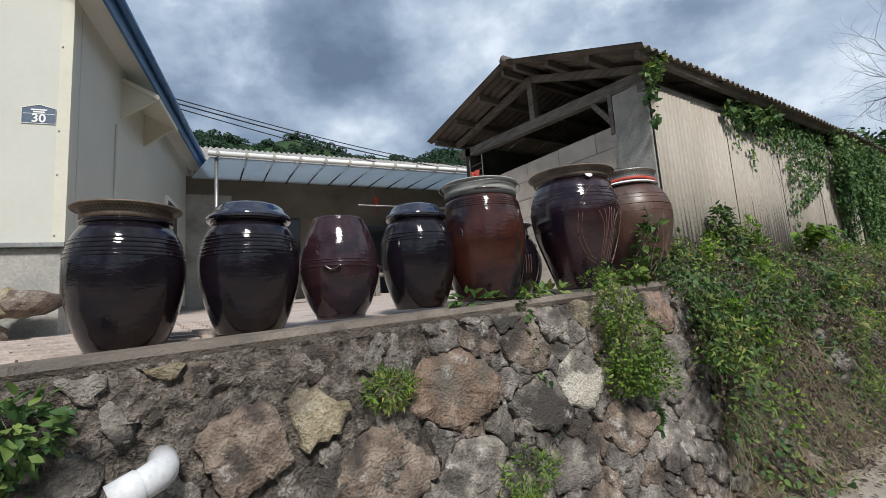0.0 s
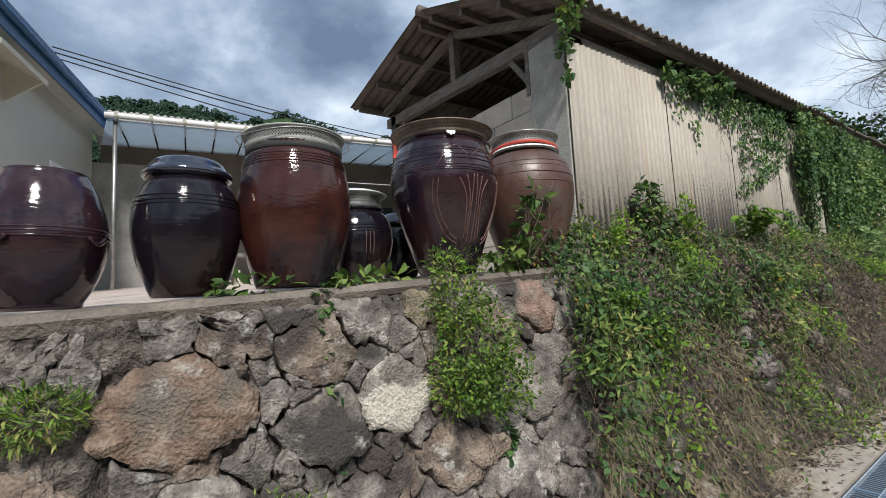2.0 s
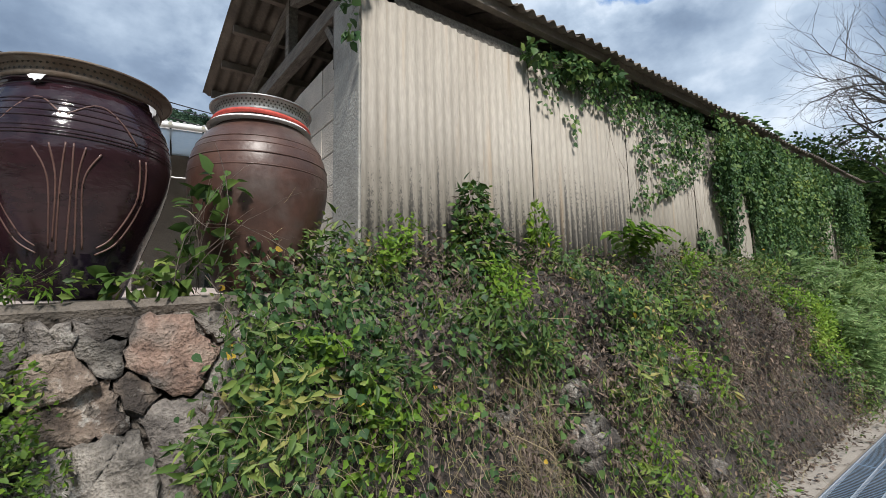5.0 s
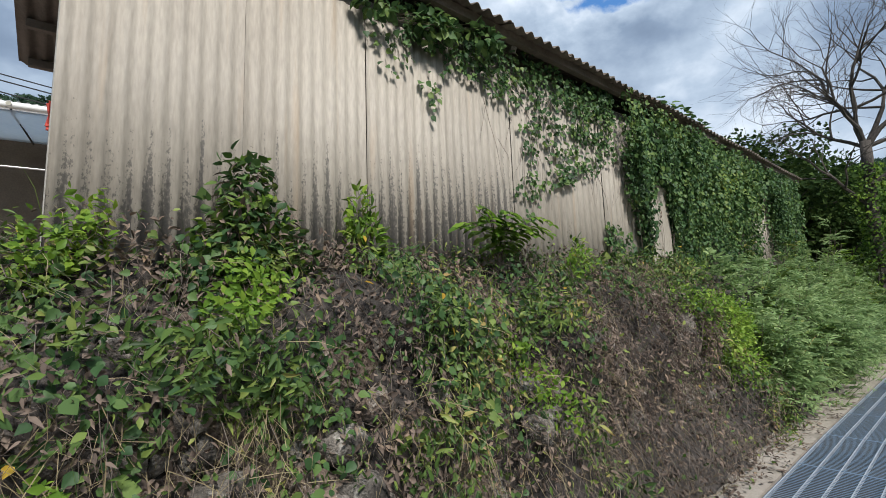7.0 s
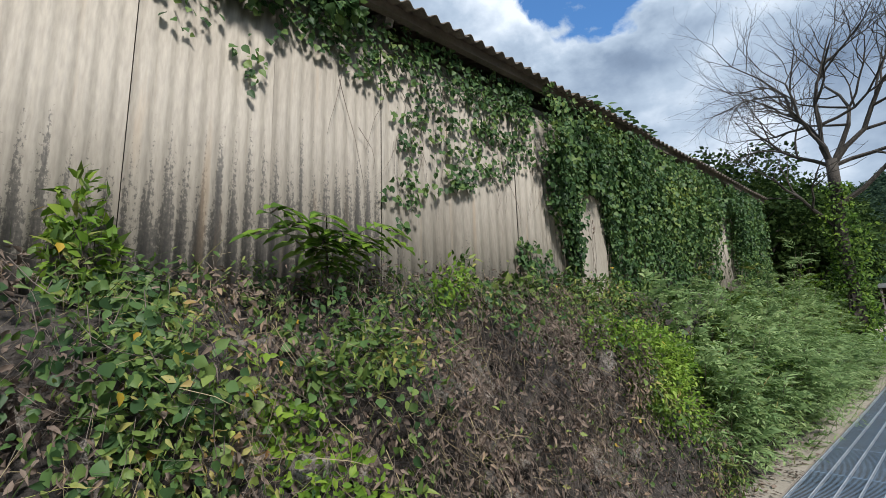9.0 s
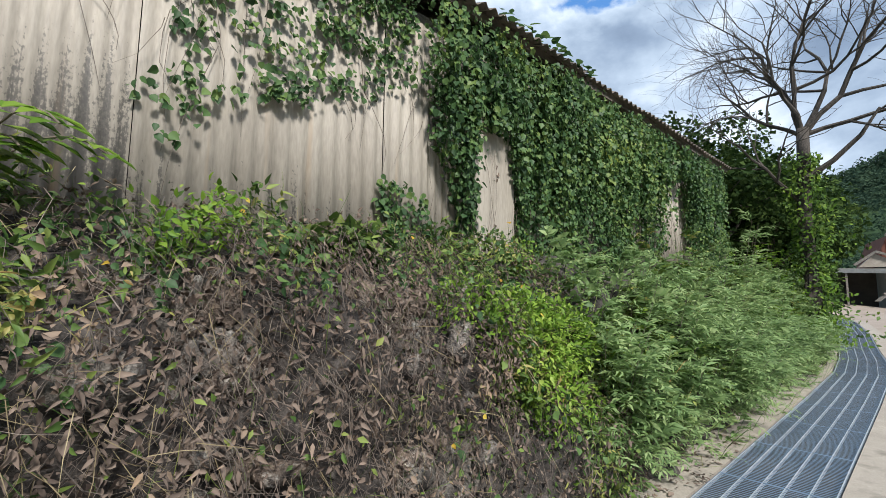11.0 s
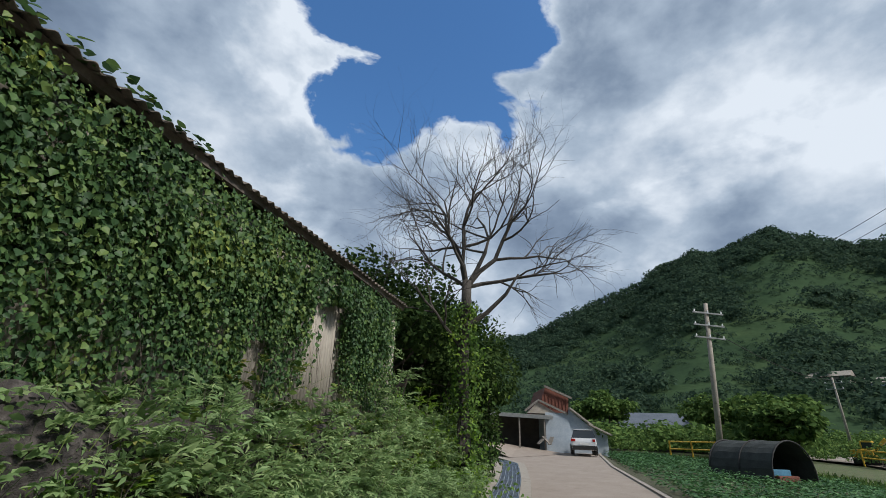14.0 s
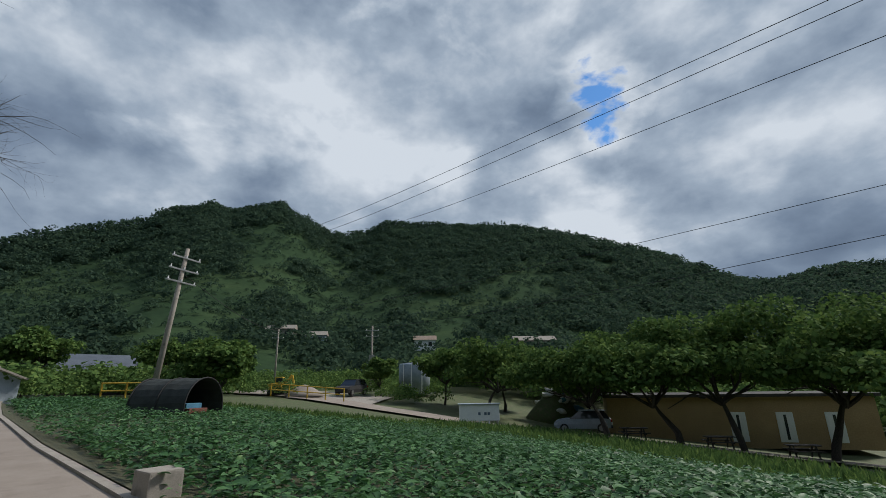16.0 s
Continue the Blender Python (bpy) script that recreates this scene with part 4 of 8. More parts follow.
def spline(profile, n=64):
    """Fills a profile out to many rings."""
    out = []
    P = np.array(profile)
    for t in np.linspace(0, len(profile) - 1.0001, n):
        i = int(t)
        f = t - i
        p0, p1, p2, p3 = P[max(i - 1, 0)], P[i], P[min(i + 1, len(P) - 1)], P[min(i + 2, len(P) - 1)]
        q = 0.5 * (2 * p1 + (p2 - p0) * f + (2 * p0 - 5 * p1 + 4 * p2 - p3) * f * f + (3 * p1 - p0 - 3 * p2 + p3) * f ** 3)
        out.append((max(float(q[0]), 0.02), float(q[1])))
    return out


def radius_at(profile, r, h, z):
    body = [(p[0] * r, p[1] * h) for p in profile if p[1] <= 0.95]
    body = sorted(set(body[:12]), key=lambda p: p[1])
    return float(np.interp(z, [p[1] for p in body], [p[0] for p in body]))


def jar(x, y, z, r, h, shape, material, label, bands=(), seed=0):
    """A lathe-turned storage jar, with raised bands round its shoulder."""
    t = thing("storage_jar", label, "jar", "storage jars along the wall", at=(x, y, z))
    prof = PROFILES[shape]
    sp = spline(prof)
    part("body", lathe_bm([(p[0] * r, p[1] * h) for p in sp], 56, wobble=0.006, seed=seed), material, t, smooth=True)
    for f in bands:
        rr = radius_at(prof, r, h, f * h)
        bm = bmesh.new()
        n = 56
        pts = [(rr * (1 + 0.006 * math.sin(2 * 2 * math.pi * k / n + seed)) * math.cos(2 * math.pi * k / n), rr * (1 + 0.006 * math.sin(2 * 2 * math.pi * k / n + seed)) * math.sin(2 * math.pi * k / n), f * h) for k in range(n + 1)]
        part("band", tube_bm(pts, 0.0045, 6, closed=False), material, t, smooth=True)
    return t


def scraped(t, shape, r, h, lines, width=0.0022):
    """Wiped lines in the glaze: each line is a list of (angle in degrees, height) on the surface."""
    for line in lines:
        pts = []
        P = np.array([line[0]] + list(line) + [line[-1]], float)
        for i in range(1, len(P) - 2):
            for u in np.linspace(0, 1, 9):
                a, f = 0.5 * (2 * P[i] + (P[i + 1] - P[i - 1]) * u + (2 * P[i - 1] - 5 * P[i] + 4 * P[i + 1] - P[i + 2]) * u * u + (3 * P[i] - P[i - 1] - 3 * P[i + 1] + P[i + 2]) * u ** 3)
                rr = radius_at(PROFILES[shape], r, h, f * h) + 0.001
                pts.append((rr * math.cos(radians(a)), rr * math.sin(radians(a)), f * h))
        part("scraped_line", tube_bm(pts, width, 5), M_GLAZE_MARK, t, smooth=True)


def ceramic_lid(t, r, z, material):
    part("lid", lathe_bm([(r * 0.94, 0.004), (r * 1.05, -0.006), (r * 1.10, 0.002), (r * 1.115, 0.014), (r * 1.08, 0.026), (r * 0.99, 0.036), (r * 0.93, 0.052), (r * 0.88, 0.070), (r * 0.80, 0.082), (r * 0.62, 0.092), (r * 0.3, 0.099), (0.01, 0.101)], 56, (0, 0, z)), material, t, "glossy dark domed lid, wide flange, tinted blue for sky sheen", smooth=True)


def sieve_lid(t, r, z, height, flare, material, label, holes=72, rows=3):
    """A sieve upside down over the mouth: a punched band, a rolled rim and mesh on top."""
    rim = part("sieve", lathe_bm([(r, 0), (r * 1.01, 0.0), (r * 1.012, height * 0.3), (r * 1.012, height * 0.9), (r * 1.012 + flare, height), (r * 1.012 + flare, height + 0.006), (r * 0.98, height + 0.004), (r * 0.5, height + 0.010), (0.01, height + 0.014)], 64, (0, 0, z)), material, t, label, smooth=True)
    bm = bmesh.new()
    for k in range(holes):
        for j in range(rows):
            a = 2 * math.pi * (k + 0.5 * (j % 2)) / holes
            c = Vector((r * 1.013 * math.cos(a), r * 1.013 * math.sin(a), z + height * (0.45 + 0.4 * j / max(rows - 1, 1))))
            s = 0.28 * 2 * math.pi * r / holes
            u, w = Vector((-math.sin(a), math.cos(a), 0)) * s, Vector((0, 0, s))
            o = Vector((math.cos(a), math.sin(a), 0)) * 0.0015
            bm.faces.new([bm.verts.new(c + o + p) for p in (u, w, -u, -w)])
    part("punched_hole", bm, M_DARK, rim)
    n = 64
    part("rolled_rim", tube_bm([((r * 1.012 + flare) * math.cos(2 * math.pi * k / n), (r * 1.012 + flare) * math.sin(2 * math.pi * k / n), z + height + 0.003) for k in range(n + 1)], 0.006, 6, closed=False), material, rim, smooth=True)


j1 = jar(-0.045, 2.48, 1.425, 0.232, 0.565, "round", M_GLAZE_BLACK, "squat glossy black-brown storage jar with a rusty punched sieve on top", (0.70, 0.73, 0.76, 0.80, 0.83), 1)
sieve_lid(j1, 0.178, 0.565, 0.055, 0.03, M_RUSTMETAL, "rusty punched metal sieve")
j2 = jar(0.475, 2.47, 1.455, 0.238, 0.57, "round", M_GLAZE_BLACK, "glossy black-brown storage jar with a glazed lid tinted for sky sheen", (0.66, 0.69, 0.72, 0.76, 0.79, 0.82), 2)
ceramic_lid(j2, 0.186, 0.562, M_GLAZE_LID)
j3 = jar(0.95, 2.46, 1.49, 0.222, 0.565, "barrel", M_GLAZE_PLUM, "open plum-brown barrel-shaped storage jar without a lid", (0.50, 0.535, 0.56), 3)
for sgn in (240, 322):
    pts = [(0.226 * math.cos(radians(sgn + a_)), 0.226 * math.sin(radians(sgn + a_)), 0.565 * (0.50 - 0.045 * math.cos(radians(a_ * 9)))) for a_ in range(-10, 11, 2)]
    part("handle", tube_bm([Vector((p[0] * 1.03, p[1] * 1.03, p[2])) for p in pts], 0.009, 6), M_GLAZE_PLUM, j3, "small curved lug handle", smooth=True)
j4 = jar(1.47, 2.45, 1.52, 0.233, 0.57, "round", M_GLAZE_BLACK, "glossy blue-black storage jar with a glazed lid", (0.72, 0.75, 0.79), 4)
ceramic_lid(j4, 0.176, 0.562, M_GLAZE_LID)
j5 = jar(1.965, 2.39, 1.545, 0.288, 0.725, "tall", M_GLAZE_BROWN, "tall red-brown glazed storage jar with a grey sieve lid", (0.84, 0.86, 0.88, 0.90), 5)
sieve_lid(j5, 0.245, 0.71, 0.075, 0.012, M_PLASTIC_GREY, "grey plastic sieve with a lattice rim", 110, 5)
part("dark_band", lathe_bm([(0.240, 0.682), (0.246, 0.687), (0.247, 0.710), (0.240, 0.713)], 56), M_WIRE, j5, "black rubber band under the sieve", smooth=True)
n_ = 40
part("wire_ring", tube_bm([(0.29 * math.cos(2 * math.pi * k / n_), 0.27 * math.sin(2 * math.pi * k / n_), 0.765 + 0.01 * math.sin(6 * math.pi * k / n_)) for k in range(n_ + 1)], 0.003, 5, closed=False), M_STEEL, j5)
j6 = jar(2.95, 2.40, 1.595, 0.352, 0.875, "large", M_GLAZE_PLUM, "big dark purple-brown storage jar with wiped leaf lines", (0.70, 0.715, 0.735, 0.78, 0.81, 0.845, 0.865), 6)
sieve_lid(j6, 0.298, 0.86, 0.06, 0.035, M_RUSTMETAL, "stained metal sieve with a wide rolled rim", 90, 2)
scraped(j6, "large", 0.352, 0.875, [[(266, 0.67), (264, 0.45), (262, 0.20)], [(270, 0.67), (270, 0.45), (269, 0.2)], [(258, 0.66), (262, 0.50), (260, 0.25)], [(250, 0.64), (258, 0.50), (257, 0.22)], [(276, 0.66), (273, 0.50), (275, 0.2)],
                                    [(284, 0.64), (276, 0.50), (280, 0.22)], [(225, 0.66), (222, 0.45), (232, 0.27), (248, 0.20)], [(230, 0.66), (227, 0.46), (237, 0.29), (248, 0.23)],
                                    [(312, 0.66), (316, 0.45), (306, 0.27), (290, 0.20)], [(307, 0.66), (311, 0.46), (301, 0.29), (290, 0.23)], [(228, 0.72), (240, 0.84), (250, 0.87), (262, 0.80)], [(265, 0.80), (280, 0.87), (292, 0.84), (305, 0.72)]], 0.0038)
for a0, da, low in ((240, 10, 0.022), (318, 9, 0.04)):
    bm = bmesh.new()
    row = []
    for k in range(7):
        a = radians(a0 + da * k / 6)
        hang = low * math.sin(math.pi * (k + 0.5) / 7.5) * (1.15 if k % 2 else 0.75)
        row.append([bm.verts.new((rr_ * math.cos(a), rr_ * math.sin(a), z_)) for rr_, z_ in ((0.302, 0.862), (0.315, 0.850), (0.318, 0.850 - hang))])
    for p_, q_ in zip(row, row[1:]):
        for k in range(2):
            bm.faces.new((p_[k], q_[k], q_[k + 1], p_[k + 1]))
    part("cloth_scrap", bm, M_CLOTH, j6, "scrap of white cloth under the sieve", smooth=True)
j7 = jar(3.72, 2.40, 1.63, 0.352, 0.90, "wide", M_GLAZE_DULL, "big dull reddish-brown storage jar tied with red cord", (0.66, 0.73, 0.79, 0.83), 7)
sieve_lid(j7, 0.235, 0.90, 0.075, 0.02, M_STEEL, "pale metal sieve", 70, 3)
part("cord", tube_bm([(0.246 * math.cos(2 * math.pi * k / n_), 0.246 * math.sin(2 * math.pi * k / n_), 0.895 + 0.008 * math.sin(4 * math.pi * k / n_)) for k in range(n_ + 1)], 0.012, 6, closed=False), M_RED, j7, "red cord round the neck", smooth=True)
part("cloth_edge", lathe_bm([(0.25, 0.862), (0.270, 0.862), (0.256, 0.876), (0.24, 0.882)], 40, wobble=0.04), M_CLOTH, j7, "white cloth under the cord")
j8 = jar(2.42, 2.66, 1.57, 0.238, 0.46, "round", M_GLAZE_BLACK, "small black storage jar under an aluminium basin", (0.66, 0.70, 0.74), 8)
sieve_lid(j8, 0.170, 0.455, 0.085, 0.015, M_STEEL, "dull metal sieve with a punched rim", 60, 2)
part("basin", lathe_bm([(0.205, 0.0), (0.212, 0.004), (0.19, 0.016), (0.14, 0.032), (0.08, 0.042), (0.01, 0.045)], 48, (0, 0, 0.545)), M_ALU, j8, "pale aluminium basin turned upside down", smooth=True)
scraped(j8, "round", 0.238, 0.46, [[(262, 0.65), (262, 0.35)], [(268, 0.65), (268, 0.35)], [(274, 0.65), (274, 0.35)]], 0.003)
j9 = jar(3.02, 3.15, 1.62, 0.20, 0.42, "round", M_GLAZE_BLACK, "small black storage jar at the back by the shed", (0.7, 0.75), 9)
ceramic_lid(j9, 0.155, 0.412, M_GLAZE_LID)

# ---- drain pipe in the wall ----
pipe = thing("drain_pipe", "white plastic drain elbow sticking out of the stone wall", "pipe")
arc = [(0.085, 2.14, 1.02), (0.085, 1.98, 1.02), (0.079, 1.935, 1.018), (0.058, 1.90, 1.012), (0.03, 1.885, 1.003), (0.01, 1.88, 0.995)]
part("elbow", tube_bm(arc, [0.050, 0.050, 0.053, 0.055, 0.053, 0.050], 24), M_PVC, pipe, smooth=True)
part("socket", tube_bm([(0.018, 1.882, 0.998), (0.014, 1.881, 0.997), (-0.062, 1.87, 0.968), (-0.062, 1.87, 0.968), (0.0, 1.88, 0.99)], [0.052, 0.058, 0.058, 0.050, 0.048], 24, closed=False), M_PVC, pipe, smooth=True)

# ---- drain grating along the lane ----
drain = thing("drain_grating", "long bluish galvanised steel drain grating beside the lane", "grating", kind="structure")
# the drain's inner shade is put into its bottom's colour
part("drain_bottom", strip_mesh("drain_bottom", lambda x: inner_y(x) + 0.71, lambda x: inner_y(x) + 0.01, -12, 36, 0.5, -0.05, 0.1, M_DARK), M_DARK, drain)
GW = 0.70
x = -8.0
k = 0
while x < 34:
    x1 = x + 1.0
    bmf = bmesh.new()
    for j in range(6):
        o = 0.02 + (GW - 0.04) * j / 5
        pts = []
        bm2 = []
        for s in (0.0, 0.5, 1.0):
            xx = x + 0.004 + (0.992) * s
            y = inner_y(xx) + o
            bm2.append([bmf.verts.new((xx, y - 0.003, gz(xx) + 0.0095)), bmf.verts.new((xx, y + 0.003, gz(xx) + 0.0095)), bmf.verts.new((xx, y + 0.003, gz(xx) - 0.02)), bmf.verts.new((xx, y - 0.003, gz(xx) - 0.02))])
        for a_, b_ in zip(bm2, bm2[1:]):
            for c in range(4):
                bmf.faces.new((a_[c], a_[(c + 1) % 4], b_[(c + 1) % 4], b_[c]))
    panel = part("grating_panel", bmf, M_GRATEBAR, drain)
    bmb = bmesh.new()
    nb = 30 if 3 < x < 24 else 14
    for i in range(nb + 1):
        xx = x + 0.006 + 0.988 * i / nb
        y = inner_y(xx)
        t_ = 0.007 if nb == 30 else 0.016
        if i in (0, nb):
            t_ *= 1.6
        vs = [bmb.verts.new((xx + dx, y + dy, gz(xx) + dz)) for dx, dy, dz in ((-t_, 0.01, 0.008), (t_, 0.01, 0.008), (t_, GW - 0.01, 0.008), (-t_, GW - 0.01, 0.008), (-t_, 0.01, -0.03), (t_, 0.01, -0.03), (t_, GW - 0.01, -0.03), (-t_, GW - 0.01, -0.03))]
        for f in ((0, 1, 2, 3), (0, 4, 5, 1), (3, 2, 6, 7)):
            bmb.faces.new([vs[q] for q in f])
    part("cross_bars", bmb, M_GRATE, panel)
    x += 1.0


# worn paving bricks near the wall's end
pv = mesh_of(box_bm(-0.108, 0.108, -0.052, 0.052, -0.02, 0.008, 0.004), "paver", M_PAVER)
rp = np.random.default_rng(8)
for i in range(12):
    for j in range(17):
        px_, py_ = -2.1 + 0.225 * i + (0.112 if j % 2 else 0.0), 2.62 + 0.112 * j
        if rp.random() < 0.06:
            continue
        ob = part("paver", pv, None, terrace)
        ob.matrix_basis = pose(px_, py_, wall_top(max(px_, -3.0)) + 0.05 * max(0.0, py_ - 2.6) + 0.003 + rp.normal(0, 0.002), rp.normal(0, 0.6), rp.normal(0, 0.6), rp.normal(0, 0.8))

# ---- house with the number plate ----
house = thing("house", "white panel house with blue eaves and cream corner trim", "house", at=(-0.55, 5.0, 0), turn=-15.0)
part("front_wall", box_bm(-7.0, 0, 0, 0.2, 2.30, 5.9, 0.01), M_HOUSE, house)
part("side_wall", box_bm(-0.2, 0.004, 0.2, 4.9, 1.9, 4.95, 0.01), M_HOUSE, house)
part("corner_trim", box_bm(-0.08, 0.012, -0.010, 0.0, 2.28, 4.80, 0.003), M_CREAM, house, "cream corner strip")
part("corner_trim", box_bm(0.006, 0.016, -0.010, 0.05, 2.28, 4.80, 0.003), M_CREAM, house, "cream corner strip")
part("flashing", box_bm(-7.0, 0.02, -0.03, 0.0, 2.26, 2.30, 0.003), M_STEEL, house)
part("plinth", box_bm(-7.0, -0.02, 0.03, 0.25, 1.2, 2.26, 0.02), M_RENDER, house, "rough stone and cement plinth")
part("plinth", box_bm(-0.25, -0.016, 0.25, 4.9, 1.2, 1.9, 0.02), M_RENDER, house)
part("soffit", box_bm(0.004, 0.25, -0.3, 5.2, 4.62, 4.68, 0.004), M_HOUSE, house)
part("fascia", box_bm(0.25, 0.28, -0.3, 5.25, 4.56, 4.78, 0.004), M_BLUE, house, "blue metal fascia")
part("gutter", tube_bm([(0.32, -0.3, 4.74), (0.32, 5.25, 4.72)], 0.04, 10), M_BLUE, house, "blue gutter", smooth=True)
rf = box_bm(-3.6, 0.32, -0.35, 5.3, 0, 0.05, 0.005)
for v in rf.verts:
    v.co.z += 4.80 + (0.32 - v.co.x) * 0.35
part("roof", rf, M_BLUE, house)
part("door", box_bm(0.006, 0.03, 1.12, 1.95, 1.72, 3.85, 0.006), M_HOUSE, house, "plain white panel door")
knob = tube_bm([(0.03, 1.22, 2.75), (0.075, 1.22, 2.75)], [0.018, 0.026], 10)
part("door_knob", knob, M_STEEL, house)
cn = bmesh.new()
cvs = [cn.verts.new(c) for c in ((0.0, 1.25, 4.50), (0.0, 2.25, 4.50), (0.40, 2.25, 4.30), (0.40, 1.25, 4.30), (0.0, 1.25, 4.44), (0.0, 2.25, 4.44), (0.40, 2.25, 4.24), (0.40, 1.25, 4.24))]
for f in ((0, 1, 2, 3), (7, 6, 5, 4), (0, 3, 7, 4), (3, 2, 6, 7), (2, 1, 5, 6)):
    cn.faces.new([cvs[i] for i in f])
can = part("canopy", cn, M_CREAM, house, "cream sheet-metal door canopy")
for y in (1.30, 2.2):
    b = bmesh.new()
    a1 = [b.verts.new((x_, y + o, z_)) for o in (-0.012, 0.012) for x_, z_ in ((0.0, 4.44), (0.37, 4.26), (0.0, 3.98))]
    b.faces.new(a1[:3]), b.faces.new(a1[3:][::-1])
    for i in range(3):
        b.faces.new((a1[i], a1[(i + 1) % 3], a1[3 + (i + 1) % 3], a1[3 + i]))
    part("bracket", b, M_CREAM, can)
win = part("window_frame", box_bm(0.0, 0.04, 3.35, 4.05, 2.55, 3.62, 0.006), M_WHITE, house, "white sliding window frame")
for y in (3.40, 3.72):
    part("pane", box_bm(0.042, 0.046, y, y + 0.28, 2.62, 3.55), M_GLASS, win)
for z in (2.36, 2.9, 3.3, 4.1, 4.6):
    part("screw", tube_bm([(-0.06, -0.010, z), (-0.06, -0.018, z)], 0.008, 6), M_STEEL, house)

plate = thing("number_plate", "blue house number plate on the white wall", "sign", at=(-0.55, 5.0, 0), turn=-15.0)
pb = bmesh.new()
outline = [(-0.335, 3.36), (-0.09, 3.36), (-0.09, 3.50), (-0.2125, 3.535), (-0.335, 3.50)]
fr = [pb.verts.new((x_, -0.004, z_)) for x_, z_ in outline]
bk = [pb.verts.new((x_, 0.004, z_)) for x_, z_ in outline]
pb.faces.new(fr), pb.faces.new(bk[::-1])
for i in range(5):
    pb.faces.new((fr[i], fr[(i + 1) % 5], bk[(i + 1) % 5], bk[i]))
board = part("board", pb, M_PLATE, plate)
part("edge", tube_bm([(x_, -0.006, z_) for x_, z_ in outline + outline[:1]], 0.003, 6), M_WHITE, plate)


def lettering(text, size, m, material, parent, name="number"):
    cu = bpy.data.curves.new(name, "FONT")
    cu.body, cu.size, cu.extrude, cu.align_x, cu.align_y = text, size, 0.001, "CENTER", "CENTER"
    cu.offset = size * 0.02
    ob = new(name, cu)
    ob.data.materials.append(material)
    ob.parent = parent
    ob.matrix_basis = m
    return ob


lettering("30", 0.105, pose(-0.2125, -0.008, 3.405, 90, 0, 0), M_WHITE, plate)
part("rule", box_bm(-0.325, -0.10, -0.0065, -0.004, 3.448, 3.452), M_WHITE, plate)
for x0, x1, z in ((-0.27, -0.155, 3.487), (-0.255, -0.17, 3.467)):
    part("text_bar", box_bm(x0, x1, -0.0065, -0.004, z - 0.006, z + 0.006), M_WHITE, plate)

# ---- farmhouse with its awning ----
farm = thing("farmhouse", "low plastered farmhouse under grey corrugated roofing", "house", at=(1.0, 8.6, 0), turn=-10.0)
part("wall", box_bm(-0.6, 7.5, 2.2, 2.4, 1.3, 4.75, 0.01), M_WALL_TAN, farm)
part("side_panel", box_bm(-1.0, 0.32, 1.25, 1.32, 1.5, 4.1, 0.01), M_RENDER, farm, "pale board beside the porch")
part("dark_window", box_bm(0.95, 1.75, 2.15, 2.20, 2.45, 3.85, 0.01), M_GLASS, farm)
for x0, x1, z0, z1 in ((3.3, 4.2, 1.7, 3.75), (4.6, 5.4, 2.6, 3.7), (5.6, 6.6, 1.7, 3.7)):
    f = part("window_frame", box_bm(x0, x1, 2.13, 2.20, z0, z1, 0.01), M_WOOD_GREY, farm)
    part("pane", box_bm(x0 + 0.06, x1 - 0.06, 2.115, 2.128, z0 + 0.06, z1 - 0.06), M_GLASS, f)
for (yA, zA, yB, zB) in ((0.9, 4.72, 3.2, 5.80), (5.8, 4.72, 3.2, 5.80)):
    for i in range(10):
        n = 40
        x0, x1 = -1.1 + 0.9 * i, -1.1 + 0.9 * (i + 1) + 0.03
        vs, fs = [], []
        for r in (0, 1):
            for k in range(n + 1):
                w = 0.022 * math.sin(2 * math.pi * 7 * k / n) + 0.008 * (i % 2)
                vs.append((x0 + (x1 - x0) * k / n, yA + (yB - yA) * r, zA + (zB - zA) * r + w))
        for k in range(n):
            fs.append((k, k + 1, n + 2 + k, n + 1 + k))
        part("roof_sheet", raw_mesh("roof_sheet", vs, fs, M_TILE), None, farm)
awn = thing("awning", "translucent bluish awning on a pipe frame", "awning", at=(1.0, 8.6, -0.10), turn=-10.0)
ab = bmesh.new()
q = [ab.verts.new(c) for c in ((0.02, -0.35, 4.44), (6.6, -0.35, 4.44), (6.6, 1.3, 4.54), (-0.4, 1.3, 4.54), (0.02, -0.35, 4.446), (6.6, -0.35, 4.446), (6.6, 1.3, 4.546), (-0.4, 1.3, 4.546))]
for f in ((0, 1, 2, 3), (7, 6, 5, 4), (0, 4, 5, 1), (1, 5, 6, 2)):
    ab.faces.new([q[i] for i in f])
part("sheet", ab, M_AWNING, awn)
part("pipe", tube_bm([(0.0, -0.38, 4.50), (6.7, -0.38, 4.50)], 0.045, 10), M_WHITE, awn, "pale front pipe", smooth=True)
for i in range(15):
    x0 = 0.15 + 0.45 * i
    part("rib", tube_bm([(x0, -0.36, 4.47), (x0 - 0.12, 1.3, 4.52)], 0.014, 6), M_WIRE, awn)
    part("clip", tube_bm([(x0, -0.44, 4.50), (x0, -0.32, 4.54)], 0.03, 6), M_CREAM, awn)
for x0 in (0.12, 6.3):
    part("post", tube_bm([(x0, -0.30, 1.4), (x0, -0.30, 4.46)], 0.03, 8), M_STEEL, awn, smooth=True)
part("clothes_rail", tube_bm([(2.6, -0.1, 3.75), (6.6, -0.1, 3.72)], 0.013, 8), M_STEEL, awn)
lan = thing("hanging_lantern", "small red hanging ornament under the awning", "ornament", at=(4.54, 9.3, 4.03))
part("bell", lathe_bm([(0.01, 0.18), (0.05, 0.16), (0.06, 0.05), (0.04, 0.0)], 12), M_RED, lan, smooth=True)
part("tassel", tube_bm([(0, 0, 0), (0, 0, -0.22)], [0.012, 0.02], 6), M_RED, lan)
